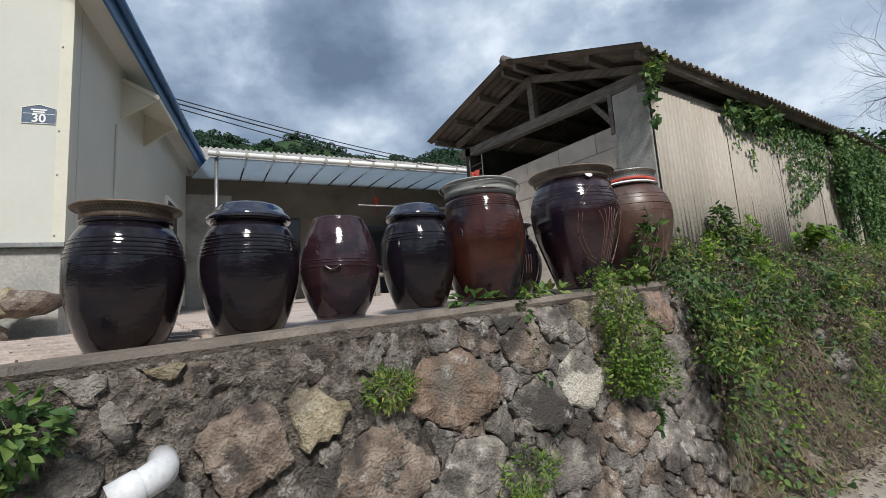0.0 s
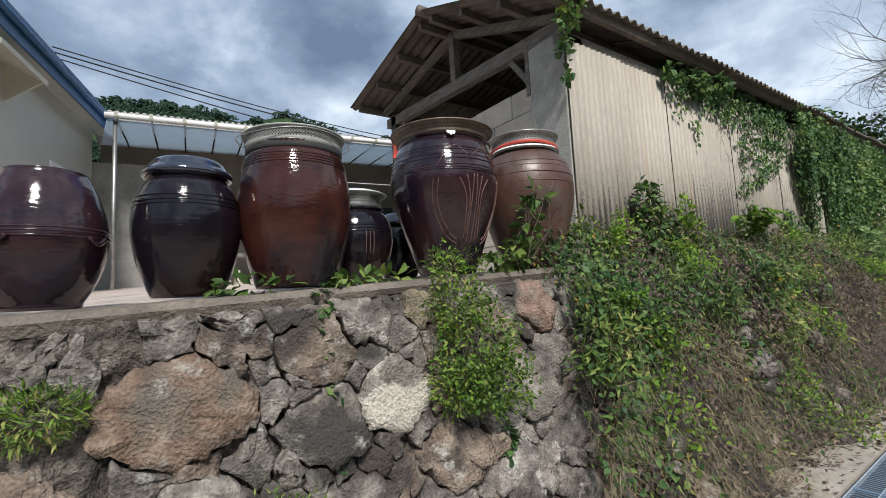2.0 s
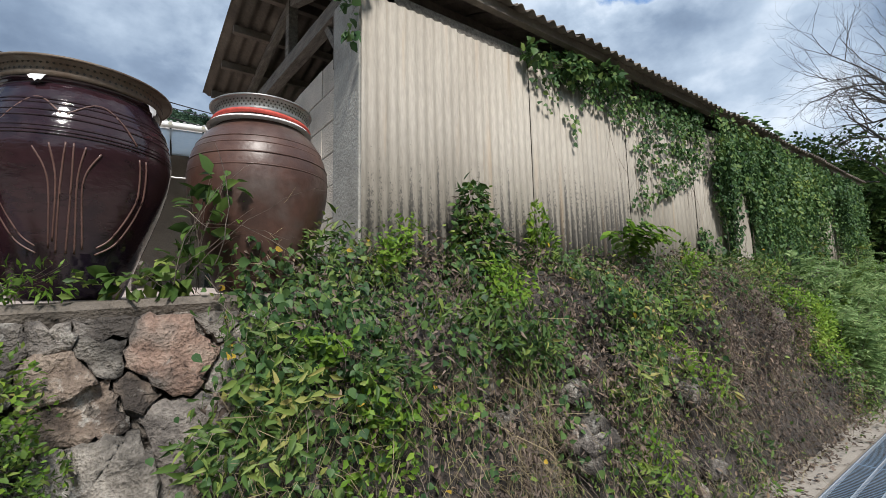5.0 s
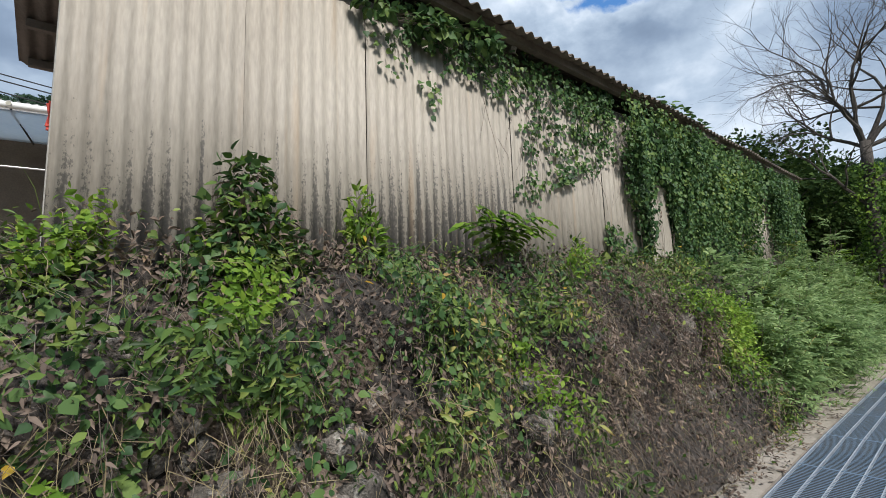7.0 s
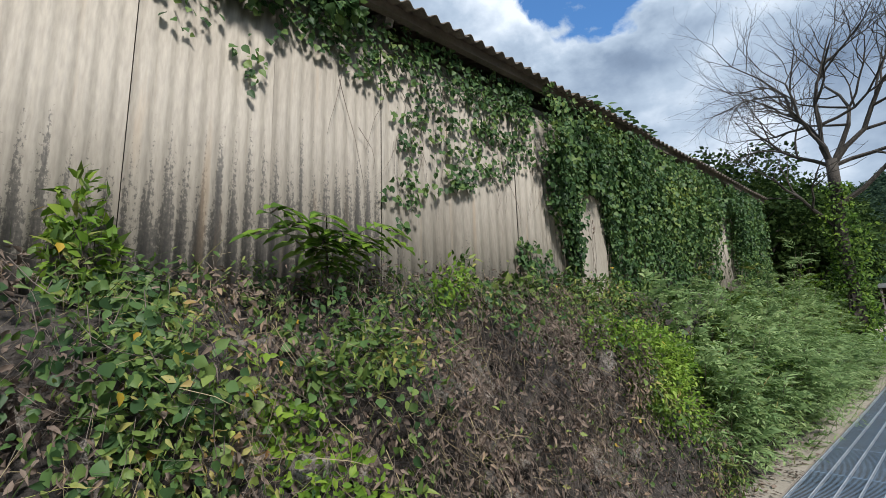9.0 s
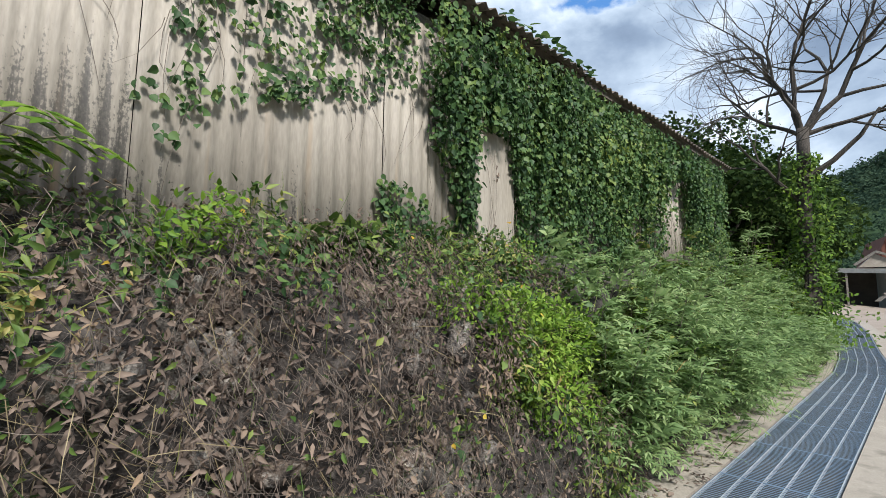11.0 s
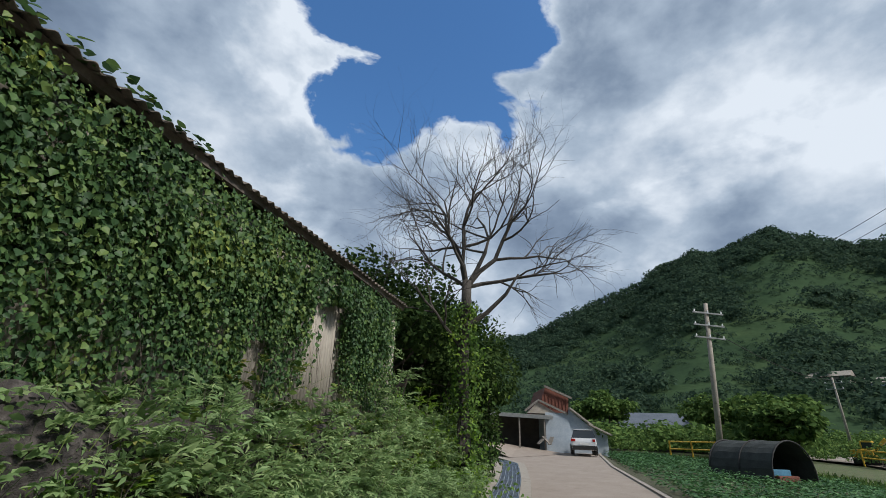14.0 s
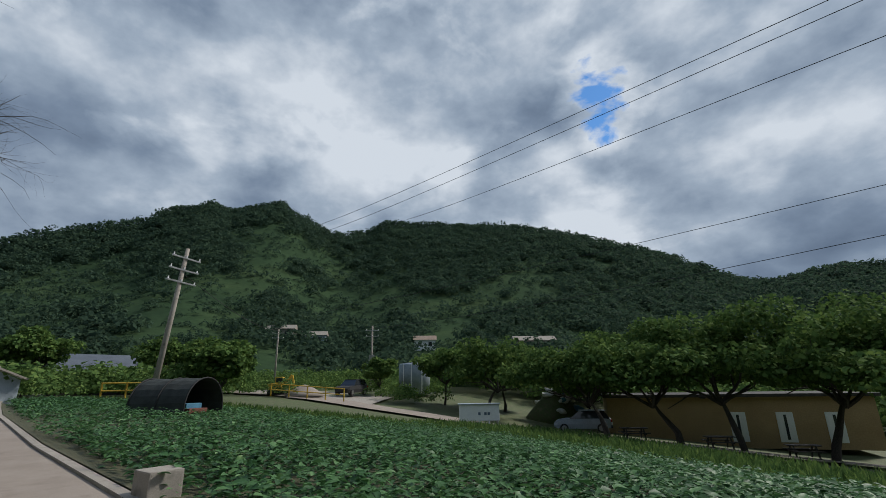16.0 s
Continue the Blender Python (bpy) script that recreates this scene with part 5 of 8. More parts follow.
part("string", tube_bm([(0, 0, 0.18), (0, 0, 0.34)], 0.003, 4), M_WIRE, lan)
bench = thing("low_bench", "low wooden bench in the yard", "bench", at=(2.6, 7.2, 0.22), turn=-10)
part("seat", box_bm(-0.9, 0.9, -0.25, 0.25, 1.92, 1.97, 0.008), M_WOOD_GREY, bench)
for x0 in (-0.75, 0.75):
    for y0 in (-0.18, 0.18):
        part("leg", box_bm(x0 - 0.04, x0 + 0.04, y0 - 0.04, y0 + 0.04, 1.5, 1.92, 0.004), M_WOOD_GREY, bench)
blk = thing("concrete_block", "hollow grey concrete block lying in the yard", "block", at=(1.75, 4.6, 1.615), turn=8)
for x0 in (0.0, 0.115, 0.23, 0.345):
    part("web", box_bm(x0, x0 + 0.035, 0, 0.15, 0, 0.18, 0.004), M_BLOCK, blk)
for z0 in (0.0, 0.145):
    part("shell", box_bm(0.035, 0.345, 0.003, 0.147, z0, z0 + 0.035, 0.003), M_BLOCK, blk)

# overhead cables in the yard
cables = thing("overhead_cables", "thin black overhead cables across the yard", "cable", kind="structure")
for i, (z0, z1, y1) in enumerate(((5.75, 5.75, 10.5), (5.62, 5.50, 10.3), (5.58, 5.42, 10.2), (5.45, 4.75, 9.5))):
    pts = [(0.2 + 9.8 * k / 12, 9.2 + (y1 - 9.2) * k / 12 - 0.1 * i, z0 + (z1 - z0) * k / 12 - 0.20 * math.sin(math.pi * k / 12)) for k in range(13)]
    part("cable", tube_bm(pts, 0.011, 5), M_WIRE, cables)


# rough boulders along the house plinth
def rock(x, y, z, sx, sy, sz, material, rg, name="rock"):
    bm = bmesh.new()
    bmesh.ops.create_icosphere(bm, subdivisions=2, radius=1.0)
    s = rg.random() * 40
    for v in bm.verts:
        k = 1 + 0.38 * noise.noise(v.co * 1.3 + Vector((s, 0, 0))) + 0.16 * noise.noise(v.co * 3.1 + Vector((0, s, 0)))
        v.co = Vector((v.co.x * sx, v.co.y * sy, v.co.z * sz)) * k
    ob = part(name, bm, material)
    ob.matrix_basis = pose(x, y, z, 0, 0, rg.uniform(0, 360))
    return ob


rg_ = np.random.default_rng(15)
for i in range(15):
    x_ = -2.6 + 0.135 * i
    tagged(rock(x_, 4.75 + rg_.uniform(-0.25, 0.15) - 0.2 * (x_ + 0.5), 1.40 + 0.16 * (i % 3) + rg_.uniform(0, 0.25), rg_.uniform(0.12, 0.24), rg_.uniform(0.12, 0.2), rg_.uniform(0.09, 0.16), M_STONE_YELLOW if i % 2 else M_STONES[1], rg_), "rough tan boulder at the foot of the house", "rock", "boulders below the house")

# ---- hills ----
RIDGE_EL = [(-60, 12), (-20, 18), (0, 21), (4, 21.3), (7, 21.5), (10, 20.4), (15.4, 22), (21.6, 20), (30, 19.2), (36, 20.2), (50, 12), (75, 10), (85.2, 11.6), (88.8, 13.2), (92.7, 15.0), (98.6, 17.0), (101.6, 18.9), (105.6, 20.0), (107.5, 19.4), (113.2, 21.1),
            (119.7, 17.9), (124.1, 18.3), (127, 19.7), (133.8, 19.4), (142.8, 19.0), (149.9, 17.4), (157.7, 14.8), (162.3, 12.9), (167.3, 10.0), (171, 9.2), (175.8, 9.8), (181, 9.4), (200, 8), (240, 9), (300, 12)]
R0, R1 = 85.0, 400.0


def hill_z(az, r):
    """Height of the hills round the valley, by bearing and distance from the lane."""
    el = float(np.interp(az, [p[0] for p in RIDGE_EL], [p[1] for p in RIDGE_EL]))
    s = min(max((r - R0) / (R1 - R0), 0.0), 1.0)
    full = R1 * math.tan(radians(el))
    x, y = r * math.sin(radians(az)), r * math.cos(radians(az))
    fold = 1 + 0.16 * (1 - s) * s * 4 * noise.noise(Vector((az * 0.06, r * 0.004, 2.0))) + 0.05 * noise.noise(Vector((x * 0.02, y * 0.02, 0))) * (1 - s)
    return 1.0 + full * (0.25 * s + 0.75 * s ** 1.6) * fold


def polar(az, r):
    return (9.0 + r * math.sin(radians(az)), -1.0 + r * math.cos(radians(az)))


M_HILL = material("hillside_grass", [(0.3, (0.025, 0.047, 0.025)), (0.5, (0.037, 0.066, 0.031)), (0.7, (0.056, 0.088, 0.039))], scale=0.03, fine=0.6, bump=0.0, detail=10, spec=0.03, rough=(0.9, 1.0))
azs, rs = np.arange(-60, 301, 1.5), np.concatenate([np.linspace(R0, R1, 34), [430, 520, 700]])
hv = []
for r in rs:
    for az in azs:
        x, y = polar(az, r)
        hv.append((x, y, hill_z(az, r) if r <= R1 else hill_z(az, R1) - (r - R1) * 0.35))
na = len(azs)
hf = [(j * na + i, j * na + i + 1, (j + 1) * na + i + 1, (j + 1) * na + i) for j in range(len(rs) - 1) for i in range(na - 1)]
hill = part("backdrop_hills", raw_mesh("backdrop_hills", hv, hf, M_HILL), None)
tagged(hill, "wooded green hills closing the valley", "hill", kind="structure")


def crowns(name, centres, radii, material, rng, leaves=18, leaf=0.45, core=True):
    """Many far tree crowns in one mesh: dark lumpy cores with tufts all over them."""
    C, R = np.asarray(centres, float), np.asarray(radii, float)
    n = len(C)
    d = unit(rng, n * leaves).reshape(n, leaves, 3)
    d[..., 2] = np.abs(d[..., 2]) * 0.9 - 0.15
    P = C[:, None] + d * (R[:, None, None] * (0.72 + 0.42 * rng.random((n, leaves, 1)))) * np.array([1, 1, 1.1])
    tips = unit(rng, n * leaves)
    faces_to = d.reshape(-1, 3) + 0.25 * unit(rng, n * leaves) + [0, 0, 0.55]
    return scatter(name, P.reshape(-1, 3), tips, faces_to, np.repeat(R, leaves) * leaf * (0.6 + 0.8 * rng.random(n * leaves)), TUFT, material, rng)


rng = np.random.default_rng(21)
cen, rad = [], []
for _ in range(10500):
    az = rng.uniform(68, 190)
    r = 95 + 310 * rng.random() ** 0.75
    dens = noise.noise(Vector((az * 0.10, r * 0.012, 5.0)))
    if r < 330 and dens < (0.06 if az < 122 else -0.12) and rng.random() < 0.88:
        if rng.random() < 0.5:
            continue
        x, y = polar(az, r)
        cen.append((x, y, hill_z(az, r) + 0.2))
        rad.append(rng.uniform(0.7, 1.9))
        continue
    x, y = polar(az, r)
    R = rng.uniform(2.0, 4.2) * (0.6 + r / 500)
    cen.append((x, y, hill_z(az, min(r, R1)) + R * 0.5))
    rad.append(R)
for az in np.arange(66, 186, 0.45):
    x, y = polar(az, 398)
    R = rng.uniform(2.2, 4.6)
    cen.append((x, y, hill_z(az, 398) + R * rng.uniform(0.1, 0.55)))
    rad.append(R)
near_c, near_r = [], []
for _ in range(2300):
    az = rng.uniform(-12, 50)
    r = 100 + 300 * rng.random()
    x, y = polar(az, r)
    R = rng.uniform(3.0, 5.5)
    near_c.append((x, y, hill_z(az, r) + R * 0.4))
    near_r.append(R)
tagged(part("forest", crowns("forest", near_c, near_r, L_FOREST, rng, 70, 0.36), None), "wooded green hill behind the farmhouse", "forest", kind="stuff")
tagged(part("forest", crowns("forest", cen, rad, L_FOREST, rng, 52, 0.27), None), "dense green woods on the hillsides", "forest", kind="stuff")

# valley scrub between the fields
cen, rad = [], []
for _ in range(900):
    az = rng.uniform(82, 135)
    r = rng.uniform(48, 100)
    x, y = polar(az, r)
    if -6 < y - (-25 + 0.0 * x) < 2 and x < 62 and r < 58:
        continue
    R = rng.uniform(0.5, 1.3) if r < 78 else rng.uniform(0.7, 2.2)
    cen.append((x, y, ground_z(x, y) + max(0.0, (r - 78) * 0.03) + R * 0.5))
    rad.append(R)
for _ in range(420):
    az = rng.uniform(135, 186)
    r = rng.uniform(62, 100)
    x, y = polar(az, r)
    R = rng.uniform(1.5, 4.0)
    cen.append((x, y, ground_z(x, y) + R * 0.6))
    rad.append(R)
for _ in range(160):
    x, y = rng.uniform(36, 50), rng.uniform(8.5, 16)
    R = rng.uniform(0.8, 2.4)
    cen.append((x, y, ground_z(x, y) + R * 0.7))
    rad.append(R)
for _ in range(140):
    x, y = rng.uniform(44, 62), rng.uniform(-16, 1)
    R = rng.uniform(0.6, 1.8)
    cen.append((x, y, gz(x) + R * 0.5))
    rad.append(R)
tagged(part("valley_scrub", crowns("valley_scrub", cen, rad, L_TREE, rng, 160, 0.15), None), "green scrub and bushes across the valley", "bushes", kind="stuff")

# ---- crop field beside the lane ----
def field_far(x):
    return float(np.interp(x, [-20, 2, 10, 18, 27, 36, 43], [-14, -14, -15.5, -19, -21, -13.5, -5.5]))


bm = bmesh.new()
prev = None
for i in range(64):
    x = -20 + i
    y0, y1 = kerb_y(x) - 0.02, field_far(x)
    ring = [bm.verts.new((x, y0 + (y1 - y0) * k / 14, ground_z(x, y0 + (y1 - y0) * k / 14) + 0.06)) for k in range(15)]
    if prev:
        for k in range(14):
            bm.faces.new((prev[k], prev[k + 1], ring[k + 1], ring[k]))
    prev = ring
field = part("field", bm, M_FIELDSOIL, None)
tagged(field, "dark tilled soil of the crop field", "field", kind="structure")
P, T, N, S = [], [], [], []
for _ in range(14500):
    x = rng.uniform(9, 43) if rng.random() < 0.6 else (rng.uniform(7, 24) if rng.random() < 0.8 else rng.uniform(-15, 9))
    y1, y0 = field_far(x), kerb_y(x) - 0.35
    y = rng.uniform(y1, y0)
    row = round(y / 0.55) * 0.55 + rng.normal(0, 0.08)
    y = min(row, y0)
    z = ground_z(x, y)
    h = rng.uniform(0.30, 0.52)
    for k in range(6):
        a = rng.uniform(0, 2 * math.pi)
        P.append((x + 0.12 * math.cos(a), y + 0.12 * math.sin(a), z + h * rng.uniform(0.45, 1.0)))
        T.append((math.cos(a), math.sin(a), rng.uniform(-0.35, 0.45)))
        N.append((0.3 * rng.normal(), 0.3 * rng.normal(), 1))
        S.append(rng.uniform(0.09, 0.185))
tagged(part("crop_plants", scatter("crop_plants", P, T, N, S, OVAL, L_CROP, rng), None), "dense rows of broad-leaved green crop plants", "crops", kind="stuff")

# ---- lower lane, verge ----
LOW = [(64, -20.5), (58, -22.0), (50, -24.5), (42, -26.6), (34, -29.8), (27, -34.2), (20, -37.0), (12, -39.6), (0, -43.0), (-20, -48.0)]
bm = bmesh.new()
prev = None
for i in range(len(LOW) * 4 - 3):
    a_, f = divmod(i, 4)
    p = Vector(LOW[a_]) if f == 0 else Vector(LOW[a_]).lerp(Vector(LOW[min(a_ + 1, len(LOW) - 1)]), f / 4)
    d = (Vector(LOW[min(a_ + 1, len(LOW) - 1)]) - Vector(LOW[max(a_ - (f == 0), 0)])).normalized()
    s = Vector((-d.y, d.x)) * 1.6
    ring = [bm.verts.new((c.x, c.y, ground_z(c.x, c.y) + 0.06)) for c in (p - s, p + s)]
    if prev:
        bm.faces.new((prev[0], prev[1], ring[1], ring[0]))
    prev = ring
tagged(part("lower_road", bm, M_ROAD, None), "pale concrete lane across the valley floor", "road", kind="structure")
lot = bmesh.new()
qs = [lot.verts.new((x_, y_, ground_z(x_, y_) + 0.05)) for x_, y_ in ((66, -20), (50, -22.5), (44, -26.5), (50, -34), (66, -32))]
lot.faces.new(qs)
tagged(part("gravel_yard", lot, M_KERB, None), "pale gravel yard at the junction", "yard", kind="structure")

P, T, N, S = [], [], [], []
for _ in range(16000):
    x = rng.uniform(4, 44)
    y = field_far(x) - rng.uniform(0.0, 1.0) ** 0.8 * 11 * (1 if x < 33 else 0.5)
    z = ground_z(x, y)
    P.append((x, y, z))
    T.append((0.5 * rng.normal(), 0.5 * rng.normal(), 1))
    N.append((*rng.normal(size=2), 0.2))
    S.append(rng.uniform(0.25, 0.6))
tagged(part("verge_grass", scatter("verge_grass", P, T, N, S, NARROW, L_TREE, rng), None), "dark long grass on the bank below the field", "grass", kind="stuff")

# ---- trees ----


def grow(bm, p, d, length, radius, level, rng, spread, up, ends, seg=6):
    """A limb that bends as it goes, with side limbs."""
    pts, rad = [Vector(p)], [radius]
    steps = 5 if level > 0 else 4
    d = Vector(d).normalized()
    for k in range(steps):
        d = (d + Vector(rng.normal(0, 0.19, 3)) + Vector((0, 0, up))).normalized()
        pts.append(pts[-1] + d * length / steps)
        rad.append(radius * (1 - 0.62 * (k + 1) / steps))
    tube_bm(pts, rad, seg if level > 1 else 4, bm, closed=False)
    ends.append((pts[-1], d))
    if level <= 0:
        return
    n = {4: 4, 3: 6, 2: 6, 1: 4}.get(level, 3)
    for k in range(n):
        i = 1 + int((k + 0.6) * (steps - 1) / n) if level < 4 else steps - 1 - (k % 2)
        side = Vector(rng.normal(0, 1, 3))
        side = (side - side.dot(d) * d).normalized()
        nd = (d * math.cos(spread) + side * math.sin(spread)).normalized()
        grow(bm, pts[min(i + 1, steps)], nd, length * rng.uniform(0.52, 0.78), rad[min(i + 1, steps)] * 0.72, level - 1, rng, spread * rng.uniform(0.85, 1.1), up, ends, seg)


rng = np.random.default_rng(33)
bare = thing("bare_tree", "leafless grey tree with vines up its trunk", "tree")
bm, ends = bmesh.new(), []
tube_bm([(17.9, 1.22, 0.3), (17.93, 1.20, 1.6), (17.87, 1.24, 3.0), (17.85, 1.18, 4.3), (17.82, 1.16, 4.9)], [0.17, 0.14, 0.125, 0.11, 0.10], 9, bm)
part("trunk", bm, M_BARK, bare, smooth=True)
for d, l, r in (((-0.1, 0.36, 1.0), 2.4, 0.065), ((0.1, -0.66, 0.75), 2.4, 0.065), ((-0.1, 0.05, 1.0), 2.6, 0.062), ((-0.15, 0.9, 0.62), 1.6, 0.045), ((0.2, -0.95, 0.42), 1.9, 0.05), ((0.1, -0.28, 1.0), 2.5, 0.055), ((-0.35, 0.2, 0.9), 2.1, 0.045)):
    b = bmesh.new()
    grow(b, (17.82, 1.17, 4.75), d, l, r, 3, rng, 0.66, 0.03, ends, 6)
    part("limb", b, M_BARK, bare)
b = bmesh.new()
tube_bm([(17.85, 1.18, 3.9), (17.9, 0.75, 4.2), (17.95, 0.35, 4.6), (18.0, 0.08, 5.05)], [0.06, 0.05, 0.04, 0.02], 6, b)
part("limb", b, M_BARK, bare)
b = bmesh.new()
grow(b, (17.86, 1.22, 3.4), (-0.2, 0.65, 1.0), 1.7, 0.045, 2, rng, 0.6, 0.02, ends, 6)
part("limb", b, M_BARK, bare)
for mat, count, label in ((L_BRIGHT, 1300, "yellow-green creeper on the trunk"), (L_TREE, 1700, "dark green creeper on the trunk")):
    P = []
    for _ in range(count):
        z = rng.uniform(0.8, 4.4)
        a = rng.uniform(0, 2 * math.pi)
        r_ = 0.13 + abs(rng.normal(0, 0.19)) * (1.25 - z / 4.6) * (1 + 0.7 * math.sin(z * 3.1 + a))
        P.append((17.88 + r_ * math.cos(a), 1.20 + r_ * 1.3 * math.sin(a), z))
    P = np.array(P)
    part("vine", scatter("vine", P, unit(rng, len(P)) + [0, 0, -0.5], unit(rng, len(P)) + [-1.2, -0.8, 0.8], rng.uniform(0.05, 0.11, len(P)), OVAL, mat, rng), None, bare, label)


def leaf_cloud(name, lobes, count, size, template, material, rng, droop=-0.3):
    """Leaves in the outer part of several uneven lobes (x, y, z, rx, ry, rz)."""
    L = np.asarray(lobes, float)
    w = L[:, 3] * L[:, 4] + L[:, 4] * L[:, 5] + L[:, 3] * L[:, 5]
    k = rng.choice(len(L), count, p=w / w.sum())
    d = unit(rng, count)
    rr = (0.45 + 0.62 * rng.random(count) ** 0.5) * (1 + 0.25 * np.sin(d[:, 0] * 7 + k) * np.sin(d[:, 1] * 6 + d[:, 2] * 5))
    P = L[k, :3] + d * L[k, 3:6] * rr[:, None]
    return scatter(name, P, d + 0.9 * unit(rng, count) + [0, 0, droop], d * 0.8 + 0.6 * unit(rng, count) + [0, 0, 0.7], rng.uniform(size * 0.6, size * 1.3, count), template, material, rng)


def leafy_tree(x, y, z, h, w, rng, label, count=3600, leaf=0.22, name="tree", group="", mat=None):
    """A broad-crowned tree: trunk, limbs and a crown of lobes."""
    t = thing(name, label, "tree", group, at=(x, y, z))
    ends = []
    b = bmesh.new()
    grow(b, (0, 0, -0.1), (0.02, 0.03, 1), h * 0.38, h * 0.028, 0, rng, 0.5, 0.1, ends, 8)
    part("trunk", b, M_BARK, t, smooth=True)
    top = ends[-1][0]
    lobes = []
    for k in range(6):
        a = 2 * math.pi * k / 6 + rng.uniform(-0.3, 0.3)
        b = bmesh.new()
        e = []
        grow(b, top - Vector((0, 0, h * 0.05)), (math.cos(a) * 0.8, math.sin(a) * 0.8, 0.8), h * 0.36, h * 0.014, 1, rng, 0.6, 0.05, e, 6)
        part("limb", b, M_BARK, t)
        for p, _ in e:
            lobes.append((p.x * w, p.y * w, max(p.z, h * 0.52), h * rng.uniform(0.11, 0.19), h * rng.uniform(0.11, 0.19), h * rng.uniform(0.06, 0.11)))
    lobes += [(rng.normal(0, h * 0.16), rng.normal(0, h * 0.16), h * rng.uniform(0.62, 0.88), h * 0.17, h * 0.17, h * 0.1) for _ in range(6)]
    part("crown", leaf_cloud("crown", lobes, count, leaf, TUFT, mat or L_TREE, rng), None, t)
    return t


for x, y, h in ((26.3, -35.6, 8.6), (21.9, -37.4, 9.2), (18.3, -38.3, 9.6), (14.0, -39.9, 10.4), (41.0, -42.0, 7.0), (9.0, -41.6, 10.5), (33.5, -46.5, 7.5), (4.0, -43.2, 10.0)):
    leafy_tree(x, y, ground_z(x, y), h, 1.25, rng, "broad dark green roadside tree", 13000, 0.25, "roadside_tree", "roadside trees")
for x, y, h in ((51.5, -33.5, 4.4), (45.0, -37.0, 6.5), (39.5, -12.2, 4.2), (44, -13.5, 5.0), (58, -4.0, 6.0), (61, -15.5, 6.0), (38.5, -36.5, 7.5)):
    leafy_tree(x, y, ground_z(x, y), h, 1.1, rng, "rounded green tree on the valley floor", 5200, 0.28, "valley_tree", "valley trees")
for x, y, h in ((19.6, 3.9, 5.6), (21.5, 4.6, 5.4), (22.5, 2.6, 3.9), (25.0, 3.2, 3.6), (28.5, 4.3, 4.2), (33, 5.5, 4.2)):
    leafy_tree(x, y, gz(x) + 0.6, h, 0.9, rng, "green leafy tree behind the shed", 15000 if x < 22 else 7000, 0.10, "bank_tree", "trees on the bank", L_SHADE)

bush = thing("dark_shrub", "tall dark green shrub at the bend of the lane", "shrub")
LOBES = [(23.2, 2.0, 4.5, 1.2, 0.95, 1.0), (23.6, 2.8, 5.3, 1.3, 0.9, 0.8), (23.0, 1.35, 3.6, 1.0, 0.7, 0.8), (22.8, 2.0, 2.6, 1.0, 0.7, 1.0), (22.6, 2.3, 3.4, 0.9, 0.8, 1.0), (24.5, 2.7, 3.0, 1.4, 1.0, 1.6), (23.2, 1.75, 1.7, 0.8, 0.5, 0.8)]
part("foliage", leaf_cloud("foliage", LOBES, 13000, 0.13, OVAL, L_SHADE, rng, -0.2), None, bush)
for l in LOBES:
    part("stem", tube_bm([(23.3, 2.2, 0.4), ((23.3 + l[0]) / 2, (2.2 + l[1]) / 2, l[2] * 0.55), l[:3]], [0.05, 0.04, 0.015], 6), M_BARK, bush)

# ---- barn, car and other far things ----
M_BARNRED = material("rusty_red_sheet", [(0.3, (0.10, 0.03, 0.02)), (0.7, (0.20, 0.07, 0.045))], scale=2, fine=20, bump=0.1)
M_BARNBLUE = material("pale_blue_sheet", [(0.3, (0.26, 0.31, 0.36)), (0.7, (0.36, 0.41, 0.46))], scale=2, fine=20, bump=0.1)
M_SLATEBLUE = material("blue_grey_roof", [(0.3, (0.07, 0.085, 0.11)), (0.7, (0.11, 0.13, 0.16))], scale=1, fine=8, bump=0.05)
M_OCHRE = material("ochre_wall", [(0.3, (0.31, 0.205, 0.10)), (0.7, (0.40, 0.275, 0.14))], scale=0.5, fine=10, bump=0.05)
M_YELLOW = material("yellow_paint", [(0.3, (0.55, 0.32, 0.03)), (0.7, (0.68, 0.42, 0.05))], scale=3, rough=(0.4, 0.6), bump=0.02)
M_NET = material("black_shade_net", [(0.3, (0.018, 0.022, 0.020)), (0.7, (0.04, 0.047, 0.043))], scale=3, fine=50, bump=0.4, rough=(0.7, 0.9))
M_RUBBER = material("black_rubber", [(0.3, (0.015, 0.015, 0.015)), (0.7, (0.03, 0.03, 0.03))], bump=0.1)
M_CARWHITE = material("white_car_paint", [(0.3, (0.70, 0.71, 0.73)), (0.7, (0.76, 0.77, 0.79))], scale=1, rough=(0.15, 0.25), bump=0.0, coat=0.6)
M_TAIL = material("red_lens", [(0.3, (0.30, 0.01, 0.01)), (0.7, (0.4, 0.02, 0.02))], rough=(0.1, 0.2), bump=0.0)
M_BLUETARP = material("blue_tarp", [(0.3, (0.05, 0.16, 0.26)), (0.7, (0.08, 0.24, 0.36))], scale=4, bump=0.3)

barn = thing("barn", "old barn with a rusty red gable and pale blue walls", "barn", at=(44.6, 1.5, gz(44)), turn=-75.3)


def prism(points, y0, y1):
    """A flat outline in local x and z, given depth."""
    b = bmesh.new()
    f0, f1 = [b.verts.new((x_, y0, z_)) for x_, z_ in points], [b.verts.new((x_, y1, z_)) for x_, z_ in points]
    b.faces.new(f0), b.faces.new(f1[::-1])
    for i in range(len(points)):
        b.faces.new((f0[i], f1[i], f1[(i + 1) % len(points)], f0[(i + 1) % len(points)]))
    return b


